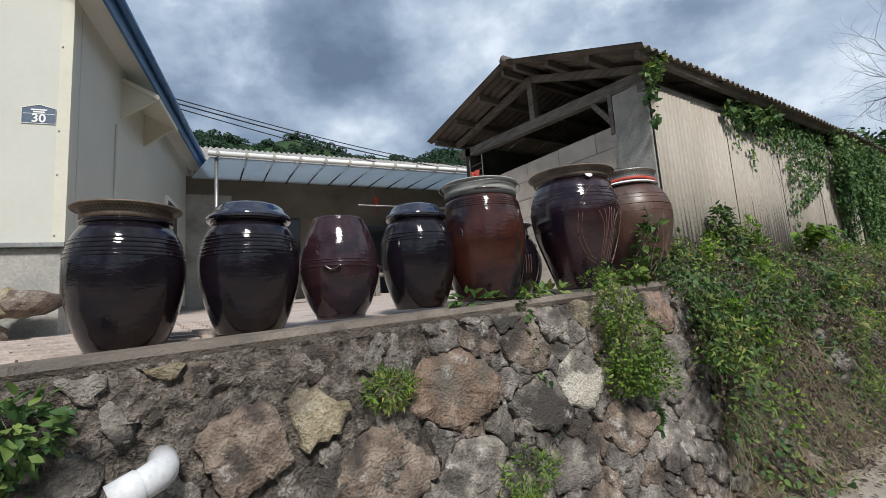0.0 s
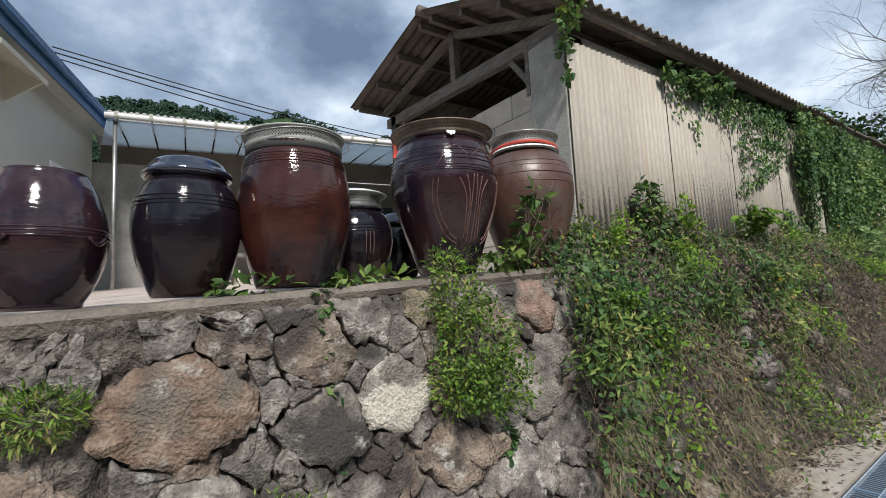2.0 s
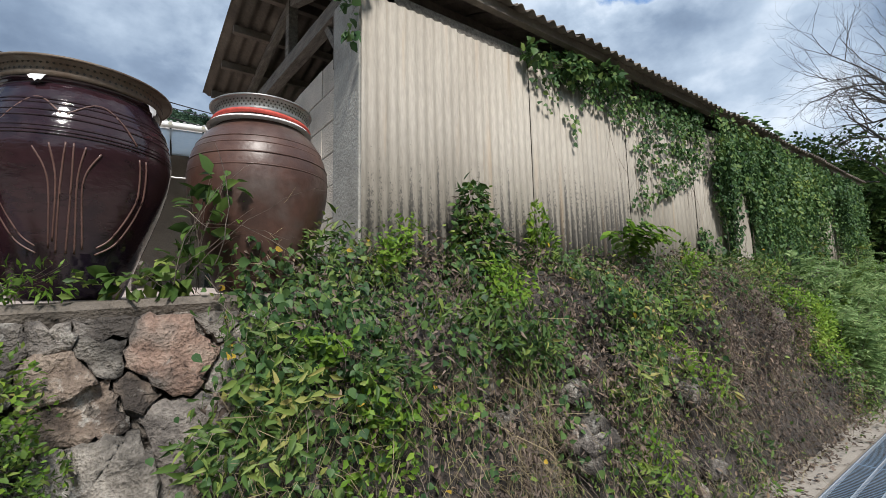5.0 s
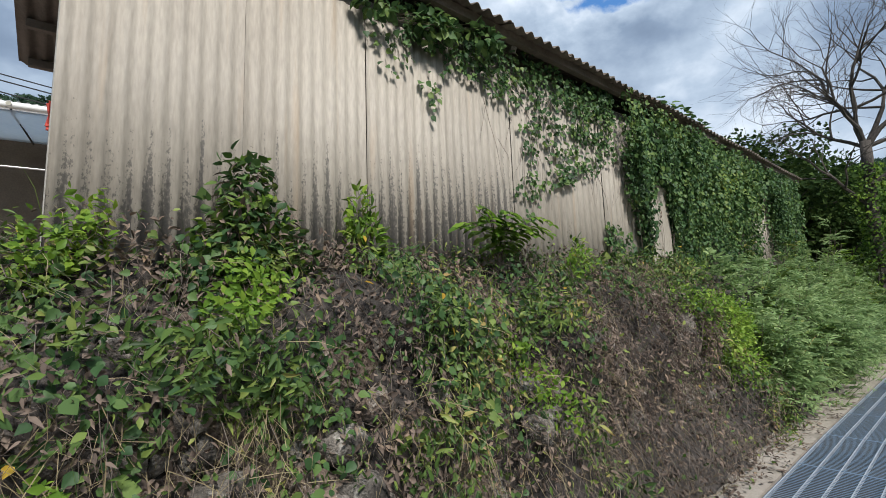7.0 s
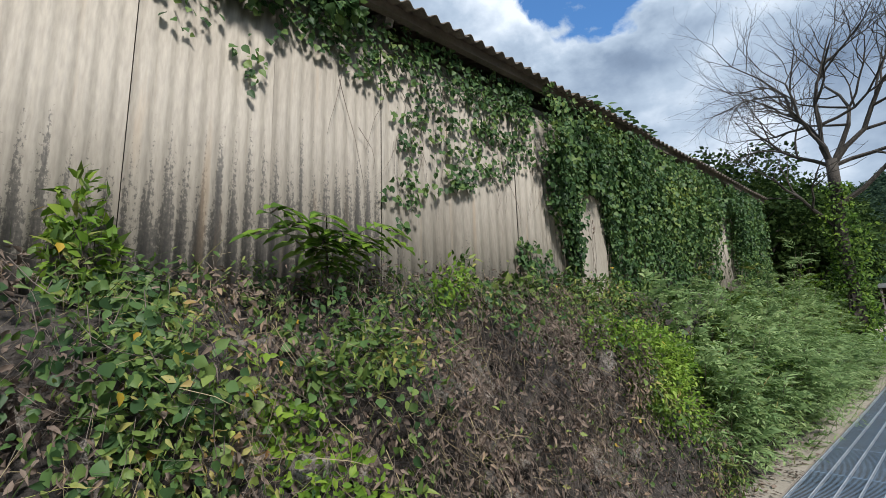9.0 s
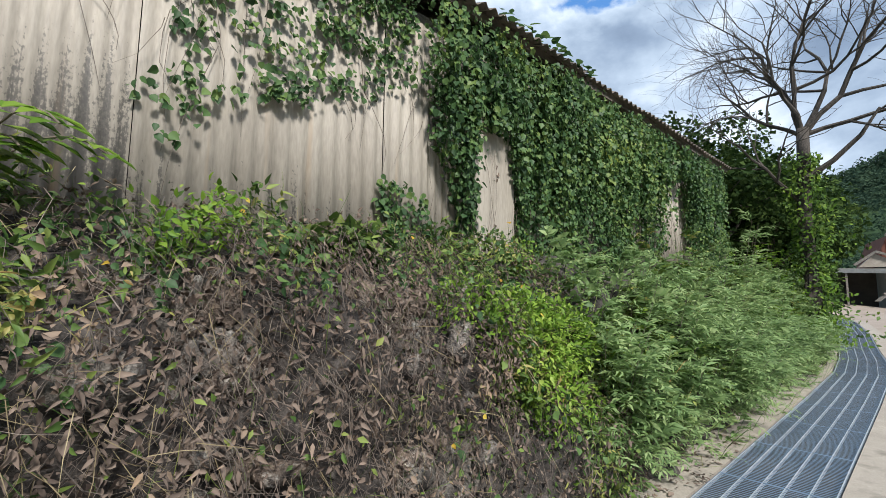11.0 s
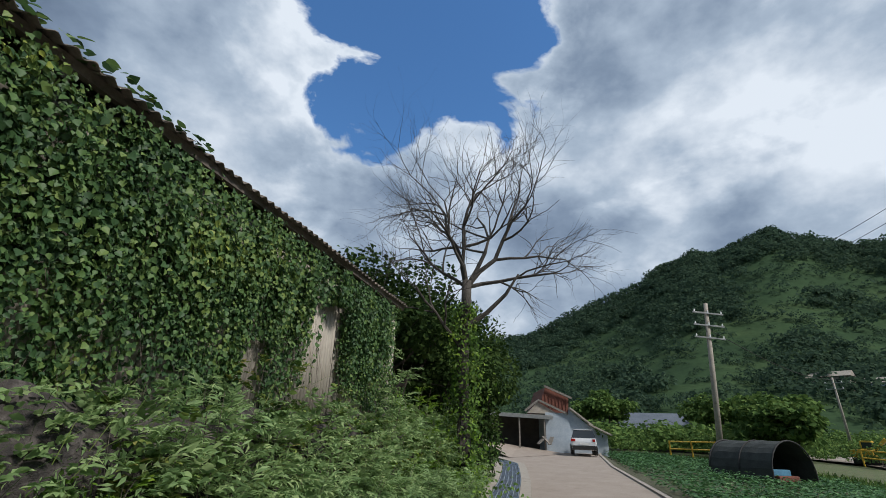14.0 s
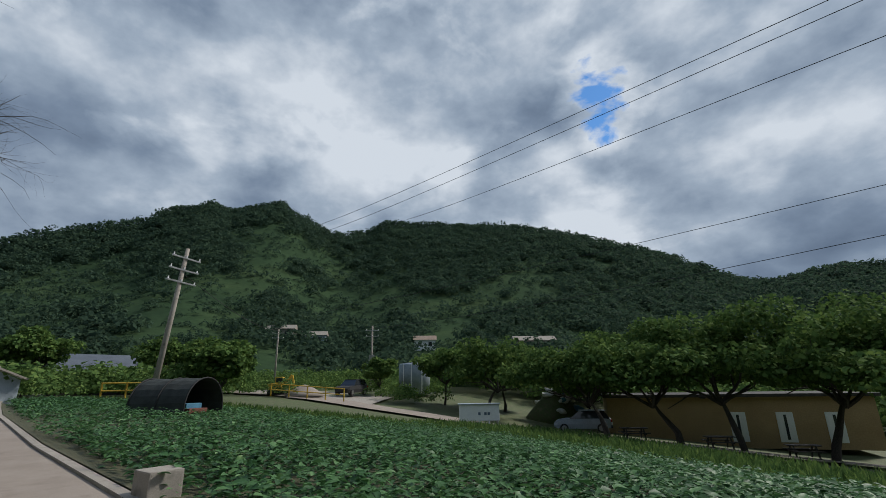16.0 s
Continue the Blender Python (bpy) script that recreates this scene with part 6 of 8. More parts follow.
part("wall", box_bm(0.55, 2.3, 0.0, 5.0, -0.5, 2.7, 0.02), M_BARNBLUE, barn, "pale blue sheet wall")
part("gable", prism([(0.05, 2.72), (2.35, 2.72), (2.4, 3.78), (0.72, 4.5)], 0.3, 5.0), M_BARNRED, barn, "rusty red sheet gable")
for k in range(8):
    part("sheet_rib", beam_bm((0.45 + 0.25 * k, 0.27, 2.95), (0.45 + 0.25 * k, 0.27, 3.70 + (0.3 if k in (1, 2) else 0.0)), 0.04, 0.05), M_BARNRED, barn)
part("white_gable", prism([(-0.75, 2.62), (1.5, 2.62), (0.05, 3.42)], 0.02, 0.28), M_KERB, barn, "faded white boarded gable")
for p, q in (((-0.95, -0.1, 2.75), (0.05, -0.1, 3.52)), ((0.05, -0.1, 3.55), (2.2, -0.1, 2.62)), ((0.6, 0.1, 4.58), (2.6, 0.1, 3.76))):
    part("verge_board", beam_bm(p, q, 0.10, 0.14), M_WOOD_GREY, barn)
part("lean_to_wall", prism([(2.32, -0.5), (5.0, -0.5), (5.0, 1.25), (3.75, 1.85), (2.32, 2.95)], 0.1, 4.8), M_BARNBLUE, barn, "pale blue lean-to")
for p, q in (((2.3, -0.1, 3.05), (3.85, -0.1, 1.92)), ((3.6, -0.15, 1.98), (5.2, -0.15, 1.28))):
    part("lean_to_roof", beam_bm(p, q, 0.5, 0.10), M_KERB, barn)
part("carport_roof", beam_bm((-3.5, 0.9, 2.55), (1.0, 0.9, 2.42), 2.6, 0.10), M_KERB, barn, "grey sheet carport roof")
part("fascia", beam_bm((-3.5, -0.42, 2.47), (1.0, -0.42, 2.32), 0.06, 0.26), M_STEEL, barn)
# near-black sheet, coloured as the shade under the carport
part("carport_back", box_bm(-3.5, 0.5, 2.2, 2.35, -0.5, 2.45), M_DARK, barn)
for x0 in (-3.3, -1.4, 0.4):
    part("post", beam_bm((x0, -0.3, -0.4), (x0, -0.3, 2.35), 0.10, 0.10), M_WOOD_GREY, barn)
for x0, a_ in ((0.1, 0.3), (0.45, -0.2), (0.75, 0.15)):
    part("leaning_board", beam_bm((x0 - a_, -0.75, 0.55), (x0 + a_, -0.35, 1.05), 0.3, 0.04), M_WOOD_GREY, barn)
drv = bmesh.new()
qs = [drv.verts.new(c) for c in ((36.5, 2.6, gz(36.5) + 0.015), (43.5, -0.5, gz(43.5) + 0.015), (45.5, 3.0, gz(45) + 0.35), (40.5, 6.0, gz(40) + 0.9))]
drv.faces.new(qs)
tagged(part("driveway", drv, M_ROAD, None), "pale concrete ramp up to the barn", "driveway", kind="structure")


def car(name, label, m, paint, long=4.3, wide=1.82, high=1.6, group=""):
    """A parked car with its wheels, glass and lamps; it faces local +y."""
    c = thing(name, label, "car", group)
    c.matrix_basis = m
    sec = [(-long / 2, 0.55, 0.80, 0.86), (-long / 2 + 0.06, 0.36, 1.0, 0.93), (-long / 2 + 0.5, 0.30, 1.04, 0.99), (0.0, 0.28, 1.02, 1.0), (long / 2 - 1.0, 0.28, 0.98, 0.99), (long / 2 - 0.3, 0.30, 0.88, 0.93), (long / 2, 0.42, 0.68, 0.80)]
    b = bmesh.new()
    rings = []
    for y, z0, z1, k in sec:
        w = wide / 2 * k
        rings.append([b.verts.new((x_, y, z_)) for x_, z_ in ((-w * 0.9, z0), (w * 0.9, z0), (w, (z0 + z1) / 2), (w * 0.96, z1), (-w * 0.96, z1), (-w, (z0 + z1) / 2))])
    for p, q in zip(rings, rings[1:]):
        for i in range(6):
            b.faces.new((p[i], p[(i + 1) % 6], q[(i + 1) % 6], q[i]))
    b.faces.new(rings[0][::-1]), b.faces.new(rings[-1])
    part("body", b, paint, c)
    b = bmesh.new()
    lo = [(-wide * 0.46, -long / 2 + 0.12), (wide * 0.46, -long / 2 + 0.12), (wide * 0.46, long / 2 - 1.25), (-wide * 0.46, long / 2 - 1.25)]
    hi = [(-wide * 0.36, -long / 2 + 0.5), (wide * 0.36, -long / 2 + 0.5), (wide * 0.36, long / 2 - 2.0), (-wide * 0.36, long / 2 - 2.0)]
    l_, h_ = [b.verts.new((x_, y_, 1.0)) for x_, y_ in lo], [b.verts.new((x_, y_, high)) for x_, y_ in hi]
    for i in range(4):
        b.faces.new((l_[i], l_[(i + 1) % 4], h_[(i + 1) % 4], h_[i]))
    b.faces.new(h_)
    part("glass", b, M_GLASS, c, "dark tinted glass")
    part("roof", box_bm(-wide * 0.365, wide * 0.365, -long / 2 + 0.45, long / 2 - 1.95, high - 0.02, high + 0.03, 0.012), paint, c)
    for sx in (-1, 1):
        part("tail_lamp", box_bm(sx * wide * 0.40 - 0.14, sx * wide * 0.40 + 0.10 * (sx < 0) + 0.02, -long / 2 - 0.02, -long / 2 + 0.1, 0.80, 0.95, 0.01), M_TAIL, c)
        for y in (-long / 2 + 0.8, long / 2 - 0.8):
            wh = part("wheel", tube_bm([(sx * (wide / 2 - 0.2), y, 0.33), (sx * (wide / 2 + 0.005), y, 0.33)], 0.33, 18), M_RUBBER, c)
            part("rim", tube_bm([(sx * (wide / 2), y, 0.33), (sx * (wide / 2 + 0.012), y, 0.33)], 0.21, 14), M_STEEL, wh)
    part("bumper", box_bm(-wide * 0.45, wide * 0.45, -long / 2 - 0.04, -long / 2 + 0.1, 0.34, 0.56, 0.02), M_RUBBER, c)
    part("licence_plate", box_bm(-0.26, 0.26, -long / 2 - 0.055, -long / 2 - 0.03, 0.62, 0.74, 0.004), M_WHITE, c)
    return c


car("car", "white hatchback car parked in front of the barn", pose(43.0, -1.5, gz(43) + 0.02, 0, 0, -89), M_CARWHITE, 3.9, 1.62, 1.5)
car("car", "dark car parked by the gravel yard", pose(51.5, -29.6, ground_z(51.5, -29.6) + 0.06, 0, 0, 30), M_RUBBER, 4.4)
car("car", "silver car parked under the roadside trees", pose(29.0, -36.8, ground_z(29, -36.8) + 0.05, 0, 0, -60), M_BARNBLUE, 4.4)

tun = thing("net_tunnel", "low arched tunnel shed under black shade netting", "tunnel shed", at=(31.2, -7.9, ground_z(31.2, -7.9) + 0.22), turn=-146)
TW, TL, TH = 1.12, 2.7, 1.4
b = bmesh.new()
rings = []
for i in range(9):
    x_ = -TL / 2 + TL * i / 8
    rings.append([b.verts.new((x_, -TW * math.cos(math.pi * k / 14), TH * math.sin(math.pi * k / 14) ** 0.8 + 0.05 * noise.noise(Vector((i * 0.9, k * 0.7, 0))))) for k in range(15)])
for p, q in zip(rings, rings[1:]):
    for k in range(14):
        b.faces.new((p[k], p[k + 1], q[k + 1], q[k]))
b.faces.new(rings[0])
part("net_cover", b, M_NET, tun)
for i in (0, 4, 8):
    x_ = -TL / 2 + TL * i / 8
    part("hoop", tube_bm([(x_ + 0.02, -(TW + 0.02) * math.cos(math.pi * k / 14), (TH + 0.02) * max(math.sin(math.pi * k / 14), 0) ** 0.8) for k in range(15)], 0.03, 6), M_WIRE, tun)
part("stack", box_bm(0.3, 0.9, -0.45, 0.45, 0, 0.4, 0.05), M_BLUETARP, tun, "stored goods under a blue tarp")
part("stack", box_bm(0.95, 1.2, -0.6, 0.45, 0, 0.2, 0.05), M_BARNRED, tun, "brown sacks")

fence = thing("yellow_fence", "low yellow steel railing along the lane", "fence")
F0, F1 = Vector((44.0, -7.0, gz(44))), Vector((41.0, -11.6, gz(41) + 0.1))
for i in range(5):
    p = F0.lerp(F1, i / 4)
    part("post", tube_bm([p, p + Vector((0, 0, 1.05))], 0.05, 8), M_YELLOW, fence)
for z in (0.55, 1.0):
    part("rail", tube_bm([F0 + Vector((0, 0, z)), F1 + Vector((0, 0, z))], 0.04, 8), M_YELLOW, fence)
fence2 = thing("yellow_fence", "low yellow steel railing by the bridge", "fence")
F0, F1 = Vector((46.0, -18.5, 1.05)), Vector((41.5, -22.5, 0.55))
for i in range(5):
    p = F0.lerp(F1, i / 4)
    part("post", tube_bm([p, p + Vector((0, 0, 1.0))], 0.05, 8), M_YELLOW, fence2)
for z in (0.5, 0.95):
    part("rail", tube_bm([F0 + Vector((0, 0, z)), F1 + Vector((0, 0, z))], 0.04, 8), M_YELLOW, fence2)

ex = thing("excavator", "small orange-yellow excavator in the gravel yard", "excavator", at=(53.6, -22.6, ground_z(53.6, -22.6) + 0.05), turn=-133)
for y in (-0.8, 0.8):
    part("track", box_bm(-1.2, 1.2, y - 0.25, y + 0.25, 0, 0.6, 0.2), M_RUBBER, ex)
part("body", box_bm(-1.3, 0.6, -0.85, 0.85, 0.65, 1.45, 0.08), M_YELLOW, ex)
part("cab", box_bm(-0.3, 0.7, -0.8, 0.05, 1.4, 2.3, 0.06), M_YELLOW, ex)
part("cab_glass", box_bm(-0.15, 0.72, -0.82, 0.0, 1.6, 2.15), M_GLASS, ex)
part("boom", beam_bm((0.6, 0.2, 1.3), (1.7, 0.2, 2.5), 0.3, 0.3), M_YELLOW, ex)
part("arm", beam_bm((1.7, 0.2, 2.5), (2.1, 0.2, 0.9), 0.22, 0.22), M_YELLOW, ex)
part("bucket", box_bm(1.7, 2.3, -0.1, 0.5, 0.3, 0.9, 0.1), M_YELLOW, ex)
ex.scale = (0.72, 0.72, 0.72)
pile = thing("sand_pile", "heap of pale sand", "sand pile", at=(51.8, -24.4, ground_z(51.8, -24.4)))
part("heap", lathe_bm([(2.0, 0), (1.5, 0.35), (0.9, 0.75), (0.4, 1.0), (0.05, 1.1)], 20, wobble=0.06), M_ROAD, pile, smooth=True)

tank = thing("ribbed_tank", "grey cylindrical storage hut with white bands", "tank", at=(52.8, -39.4, ground_z(52.8, -39.4)), turn=-133)
part("shell", lathe_bm([(1.9, 0), (1.9, 3.3), (1.8, 3.5), (0.05, 3.7)], 28), M_BARNBLUE, tank, smooth=True)
for a_ in (230, 262, 300):
    part("band", beam_bm((1.92 * math.cos(radians(a_)), 1.92 * math.sin(radians(a_)), 0.1), (1.92 * math.cos(radians(a_)), 1.92 * math.sin(radians(a_)), 3.4), 0.12, 0.05), M_WHITE, tank)

hut = thing("white_kiosk", "low white kiosk on legs beside the lower lane", "kiosk", at=(33.3, -29.3, ground_z(33.3, -29.3)), turn=-133.8)
part("box", box_bm(-1.5, 1.5, -0.5, 0.5, 0.35, 1.5, 0.03), M_WHITE, hut)
part("roof", box_bm(-1.6, 1.6, -0.6, 0.6, 1.5, 1.57, 0.02), M_BARNBLUE, hut)
for x0 in (-1.4, -0.7, 0.0, 0.7, 1.4):
    part("leg", box_bm(x0 - 0.05, x0 + 0.05, -0.45, 0.45, -0.3, 0.35, 0.01), M_WHITE, hut)
for x0 in (-0.1, 0.35, 0.6):
    part("sign_bar", box_bm(x0, x0 + 0.18, -0.512, -0.5, 0.75, 0.95), M_PLATE, hut)

hall = thing("ochre_hall", "long ochre building behind the roadside trees", "building", at=(24.5, -45.5, ground_z(24, -44) - 0.2), turn=-150)
part("wall", box_bm(-6.0, 14.0, 0.0, 8.0, -0.5, 3.5, 0.02), M_OCHRE, hall)
part("roof", box_bm(-6.3, 14.3, -0.4, 8.4, 3.5, 3.75, 0.03), M_DARK, hall)
for x0 in (3.6, 7.0, 10.4):
    w_ = part("door", box_bm(x0, x0 + 1.2, -0.06, 0.0, 0.0, 2.3, 0.02), M_WHITE, hall, "white door")
    part("pane", box_bm(x0 + 0.5, x0 + 0.7, -0.075, -0.06, 0.2, 2.1), M_GLASS, w_)
long = thing("long_shed", "long low shed with a dark blue-grey roof", "shed", at=(62.0, -9.7, gz(62) + 0.1), turn=-88)
part("wall", box_bm(-3.9, 3.9, 0, 3, -1, 1.65, 0.02), M_DARK, long)
rb = box_bm(-4.2, 4.2, -0.6, 3.2, 0, 0.12, 0.02)
for v in rb.verts:
    v.co.z += 1.45 + (v.co.y + 0.6) * 0.5
part("roof", rb, M_SLATEBLUE, long)

for x, y, w_, m_, lab in ((109, -91, 6, M_WHITE, "small white house with an orange roof across the valley"), (83, -108, 11, M_KERB, "white house with a pale roof among trees"), (143, -63, 8, M_KERB, "grey greenhouse roofs on the far slope"), (139, -72, 7, M_BARNBLUE, "white greenhouse on the far slope")):
    h0 = thing("far_house", lab, "house", "houses across the valley", at=(x, y, hill_z(math.degrees(math.atan2(x - 9, y + 1)), math.hypot(x - 9, y + 1)) + 0.3), turn=-130)
    part("wall", box_bm(-w_ / 2, w_ / 2, -2, 2, -2, 2.2, 0.02), m_, h0)
    rb = bmesh.new()
    r0 = [rb.verts.new(c) for c in ((-w_ / 2 - 0.4, -2.5, 2.1), (w_ / 2 + 0.4, -2.5, 2.1), (w_ / 2 + 0.4, 0, 3.5), (-w_ / 2 - 0.4, 0, 3.5), (w_ / 2 + 0.4, 2.5, 2.1), (-w_ / 2 - 0.4, 2.5, 2.1))]
    for f in ((0, 1, 2, 3), (3, 2, 4, 5), (0, 3, 5), (1, 4, 2)):
        rb.faces.new([r0[i] for i in f])
    part("roof", rb, M_STONE_ORANGE if "orange" in lab else M_KERB, h0)
    for x0 in (-w_ / 4, w_ / 4):
        part("window", box_bm(x0 - 0.5, x0 + 0.5, -2.04, -2.0, 0.4, 1.5), M_GLASS, h0)


heap = thing("sack_heap", "heap of white sacks and tarpaulin behind the trees", "heap", at=(36.0, -43.8, ground_z(36.0, -43.8)))
rh = np.random.default_rng(41)
for i in range(26):
    f = (i / 25) ** 0.7
    a_ = rh.uniform(0, 2 * math.pi)
    sack = rock(0, 0, 0, rh.uniform(0.5, 0.9), rh.uniform(0.4, 0.6), rh.uniform(0.25, 0.4), M_BLUETARP if i % 9 == 5 else M_CLOTH, rh, "sack")
    sack.parent = heap
    sack.matrix_basis = pose(3.0 * (1 - f * 0.85) * math.cos(a_), 1.8 * (1 - f * 0.85) * math.sin(a_), 0.2 + 2.7 * f, rh.uniform(-20, 20), rh.uniform(-20, 20), rh.uniform(0, 360))
part("mound", lathe_bm([(3.2, -0.3), (2.6, 0.7), (1.7, 1.7), (0.8, 2.5), (0.05, 2.8)], 20, wobble=0.08), M_EARTH, heap, "bare earth mound", smooth=True)


def picnic_table():
    t = thing("picnic_table", "dark wooden picnic table under the trees", "table", "picnic tables")
    part("top", box_bm(-0.9, 0.9, -0.38, 0.38, 0.70, 0.76, 0.01), M_BARK, t)
    for y in (-0.72, 0.72):
        part("seat", box_bm(-0.9, 0.9, y - 0.14, y + 0.14, 0.42, 0.47, 0.01), M_BARK, t)
    for x0 in (-0.6, 0.6):
        part("cross_piece", box_bm(x0 - 0.04, x0 + 0.04, -0.75, 0.75, 0.34, 0.42, 0.008), M_BARK, t)
        for s in (-1, 1):
            part("leg", beam_bm((x0, s * 0.55, 0.0), (x0, s * 0.25, 0.70), 0.09, 0.06), M_BARK, t)
    return t


pt = picnic_table()
pt.matrix_basis = pose(24.5, -36.0, ground_z(24.5, -36.0) + 0.05, 0, 0, 40)
copy_thing(pt, pose(19.6, -37.9, ground_z(19.6, -37.9) + 0.05, 0, 0, 35))
copy_thing(pt, pose(15.4, -39.4, ground_z(15.4, -39.4) + 0.05, 0, 0, 30))


def pole(name, x, y, z0, z1, r, label, arms=3, turn=0.0, transformer=False, lean=0.0):
    p = thing(name, label, "utility pole", "utility poles", at=(x, y, z0))
    p.matrix_basis = pose(x, y, z0, lean) @ pose(0, 0, 0, 0, 0, turn)
    h = z1 - z0
    part("shaft", tube_bm([(0, 0, -0.5), (0, 0, h * 0.5), (0, 0, h)], [r, r * 0.85, r * 0.65], 12), M_KERB, p, smooth=True)
    for k in range(arms):
        z = h - 0.7 - 0.75 * k
        part("crossarm", box_bm(-0.9, 0.9, -0.18, -0.10, z, z + 0.09, 0.005), M_STEEL, p)
        for x0 in (-0.8, 0.0, 0.8):
            part("insulator", tube_bm([(x0, -0.14, z + 0.09), (x0, -0.14, z + 0.24)], [0.05, 0.03], 8), M_WHITE, p)
    if transformer:
        part("box", box_bm(-0.35, 0.35, -0.55, -0.12, h * 0.45, h * 0.45 + 0.8, 0.03), M_STEEL, p)
    return p


pole("utility_pole", 38.9, -8.6, gz(38.9), 10.0, 0.17, "tall leaning concrete utility pole with crossarms above the field", 3, -75, False, 4.5)
pole("utility_pole", 60.5, -38.4, ground_z(60.5, -38.4), 9.6, 0.17, "concrete utility pole with a transformer at the junction", 2, -130, True)
pole("utility_pole", 78.0, -33.0, 2.2, 10.5, 0.16, "distant concrete utility pole", 2, -120)

lines = thing("power_lines", "thin black power lines sweeping over the valley", "power line", kind="structure")
for a_, b_, sag in (((7.75, -21.5, 14.84), (148.0, -74.7, 56.4), 0.6), ((6.85, -22.4, 14.82), (146.4, -77.3, 54.4), 0.6), ((7.0, -22.9, 13.38), (128.5, -94.7, 56.9), 0.6), ((7.8, -36.2, 12.0), (72.7, -36.4, 12.6), 0.3), ((-6, -34, 9.5), (60.5, -38.4, 9.2), 0.8), ((38.9, -8.9, 8.6), (78.0, -33.0, 10.2), 0.8)):
    pts = [Vector(a_).lerp(Vector(b_), k / 14) - Vector((0, 0, sag * math.sin(math.pi * k / 14))) for k in range(15)]
    part("cable", tube_bm(pts, [0.008 + 0.00036 * (p - Vector((9, -2, 1.6))).length for p in pts], 5), M_WIRE, lines)

post = thing("kerb_post", "squared concrete kerb block at the field edge", "kerb block", at=(15.62, -3.78, gz(15.6)), turn=10)
part("block", box_bm(-0.22, 0.22, -0.2, 0.2, -0.3, 0.33, 0.025), M_KERB, post)

# ---- creeper on the shed ----
rng = np.random.default_rng(77)
IVY_EDGE = [(5.70, 3.72), (5.94, 3.32), (6.16, 3.20), (6.30, 3.36), (6.45, 2.98), (6.55, 3.20), (6.63, 3.43), (6.85, 3.38), (7.37, 3.30), (7.55, 2.83), (7.30, 2.53), (7.53, 2.25), (7.68, 2.52), (7.95, 2.70), (8.36, 2.72), (8.60, 2.90), (9.18, 3.18),
            (9.22, 2.75), (9.40, 2.55), (9.50, 2.20), (9.58, 1.85), (9.68, 1.90), (9.73, 2.98), (10.10, 3.0), (10.24, 2.4), (10.30, 1.7), (12.6, 1.9), (12.7, 2.6), (12.95, 2.65), (13.05, 1.95), (13.75, 2.3), (13.8, 3.35), (14.6, 3.48), (14.7, 2.3), (16.8, 2.0), (16.8, 3.98), (13.0, 3.93), (9.5, 3.92), (7.0, 3.88), (6.2, 3.84)]
IVY_PATCH = [(8.75, 2.31), (8.85, 2.0), (8.95, 1.85), (9.20, 1.85), (9.22, 2.1), (9.08, 2.42), (8.82, 2.45)]


def inside(x, z, poly):
    hit = False
    for (ax, az), (bx, bz) in zip(poly, poly[1:] + poly[:1]):
        if (az > z) != (bz > z) and x < (bx - ax) * (z - az) / (bz - az) + ax:
            hit = not hit
    return hit


P, T, N, S = [], [], [], []
tries = 0
while len(P) < 21000 and tries < 260000:
    tries += 1
    x, z = rng.uniform(5.6, 16.7), rng.uniform(1.7, 4.05)
    wob = 0.07 * noise.noise(Vector((x * 6, z * 6, 0)))
    patch = inside(x + wob, z + wob, IVY_PATCH)
    if not (patch or inside(x + wob, z + wob, IVY_EDGE)):
        continue
    thin = noise.noise(Vector((x * 2.2, z * 2.2, 9)))
    keep = 0.24 if x < 7.0 else 0.5 if x < 7.9 else (0.75 if x < 9.3 else 0.62)
    if x < 9.1:
        keep *= 0.55 + 1.1 * max(-0.4, noise.noise(Vector((x * 3.0, z * 8.0, 21))))
    if z > 3.35 + 0.025 * x and x > 6.2:
        keep = max(keep, 0.7)
    if rng.random() > keep * (1.0 + 0.9 * thin):
        continue
    eave = max(0.0, (z - 0.025 * x - 2.75) / 0.95)
    deep = (0.02 + 0.10 * rng.random() + (0.14 * eave ** 1.3 + 0.22 * max(0.0, noise.noise(Vector((x * 1.3, z * 1.0, 4))))) * rng.random() ** 0.6) * (1.0 if x > 9.1 else 0.28)
    P.append((x, 2.385 - deep, z))
    T.append((0.7 * rng.normal(), -0.25 + 0.3 * rng.normal(), -0.8))
    N.append((0.8 * rng.normal(), -0.9, 0.45 + 0.75 * rng.normal()))
    S.append(rng.uniform(0.02, 0.058))
for _ in range(330):
    x = rng.uniform(9.25, 16.2)
    top = 3.55 + 0.025 * x + rng.uniform(-0.5, 0.1)
    long = rng.uniform(0.4, 1.75)
    y0, lean = 2.36 - rng.uniform(0.03, 0.26), rng.normal(0, 0.07)
    fat = rng.uniform(0.025, 0.07)
    z = top
    while z > max(top - long, 1.75):
        f = (top - z) / 1.8
        xx, yy = x + lean * f + rng.normal(0, fat), min(2.37, y0 + 0.10 * f + rng.normal(0, fat * 0.6))
        if inside(xx, z, IVY_EDGE):
            P.append((xx, yy, z))
            T.append((0.7 * rng.normal(), -0.25 + 0.3 * rng.normal(), -0.8))
            N.append((0.8 * rng.normal(), -0.9, 0.45 + 0.75 * rng.normal()))
            S.append(rng.uniform(0.026, 0.064) * (1.1 - 0.35 * f))
        z -= rng.uniform(0.009, 0.022)
ivy = part("ivy", scatter("ivy", P, T, N, S, HEART, L_IVY, rng), None)
tagged(ivy, "dense dark green creeper hanging over the shed wall", "climbing plant", kind="stuff")
P, T, N, S = [], [], [], []
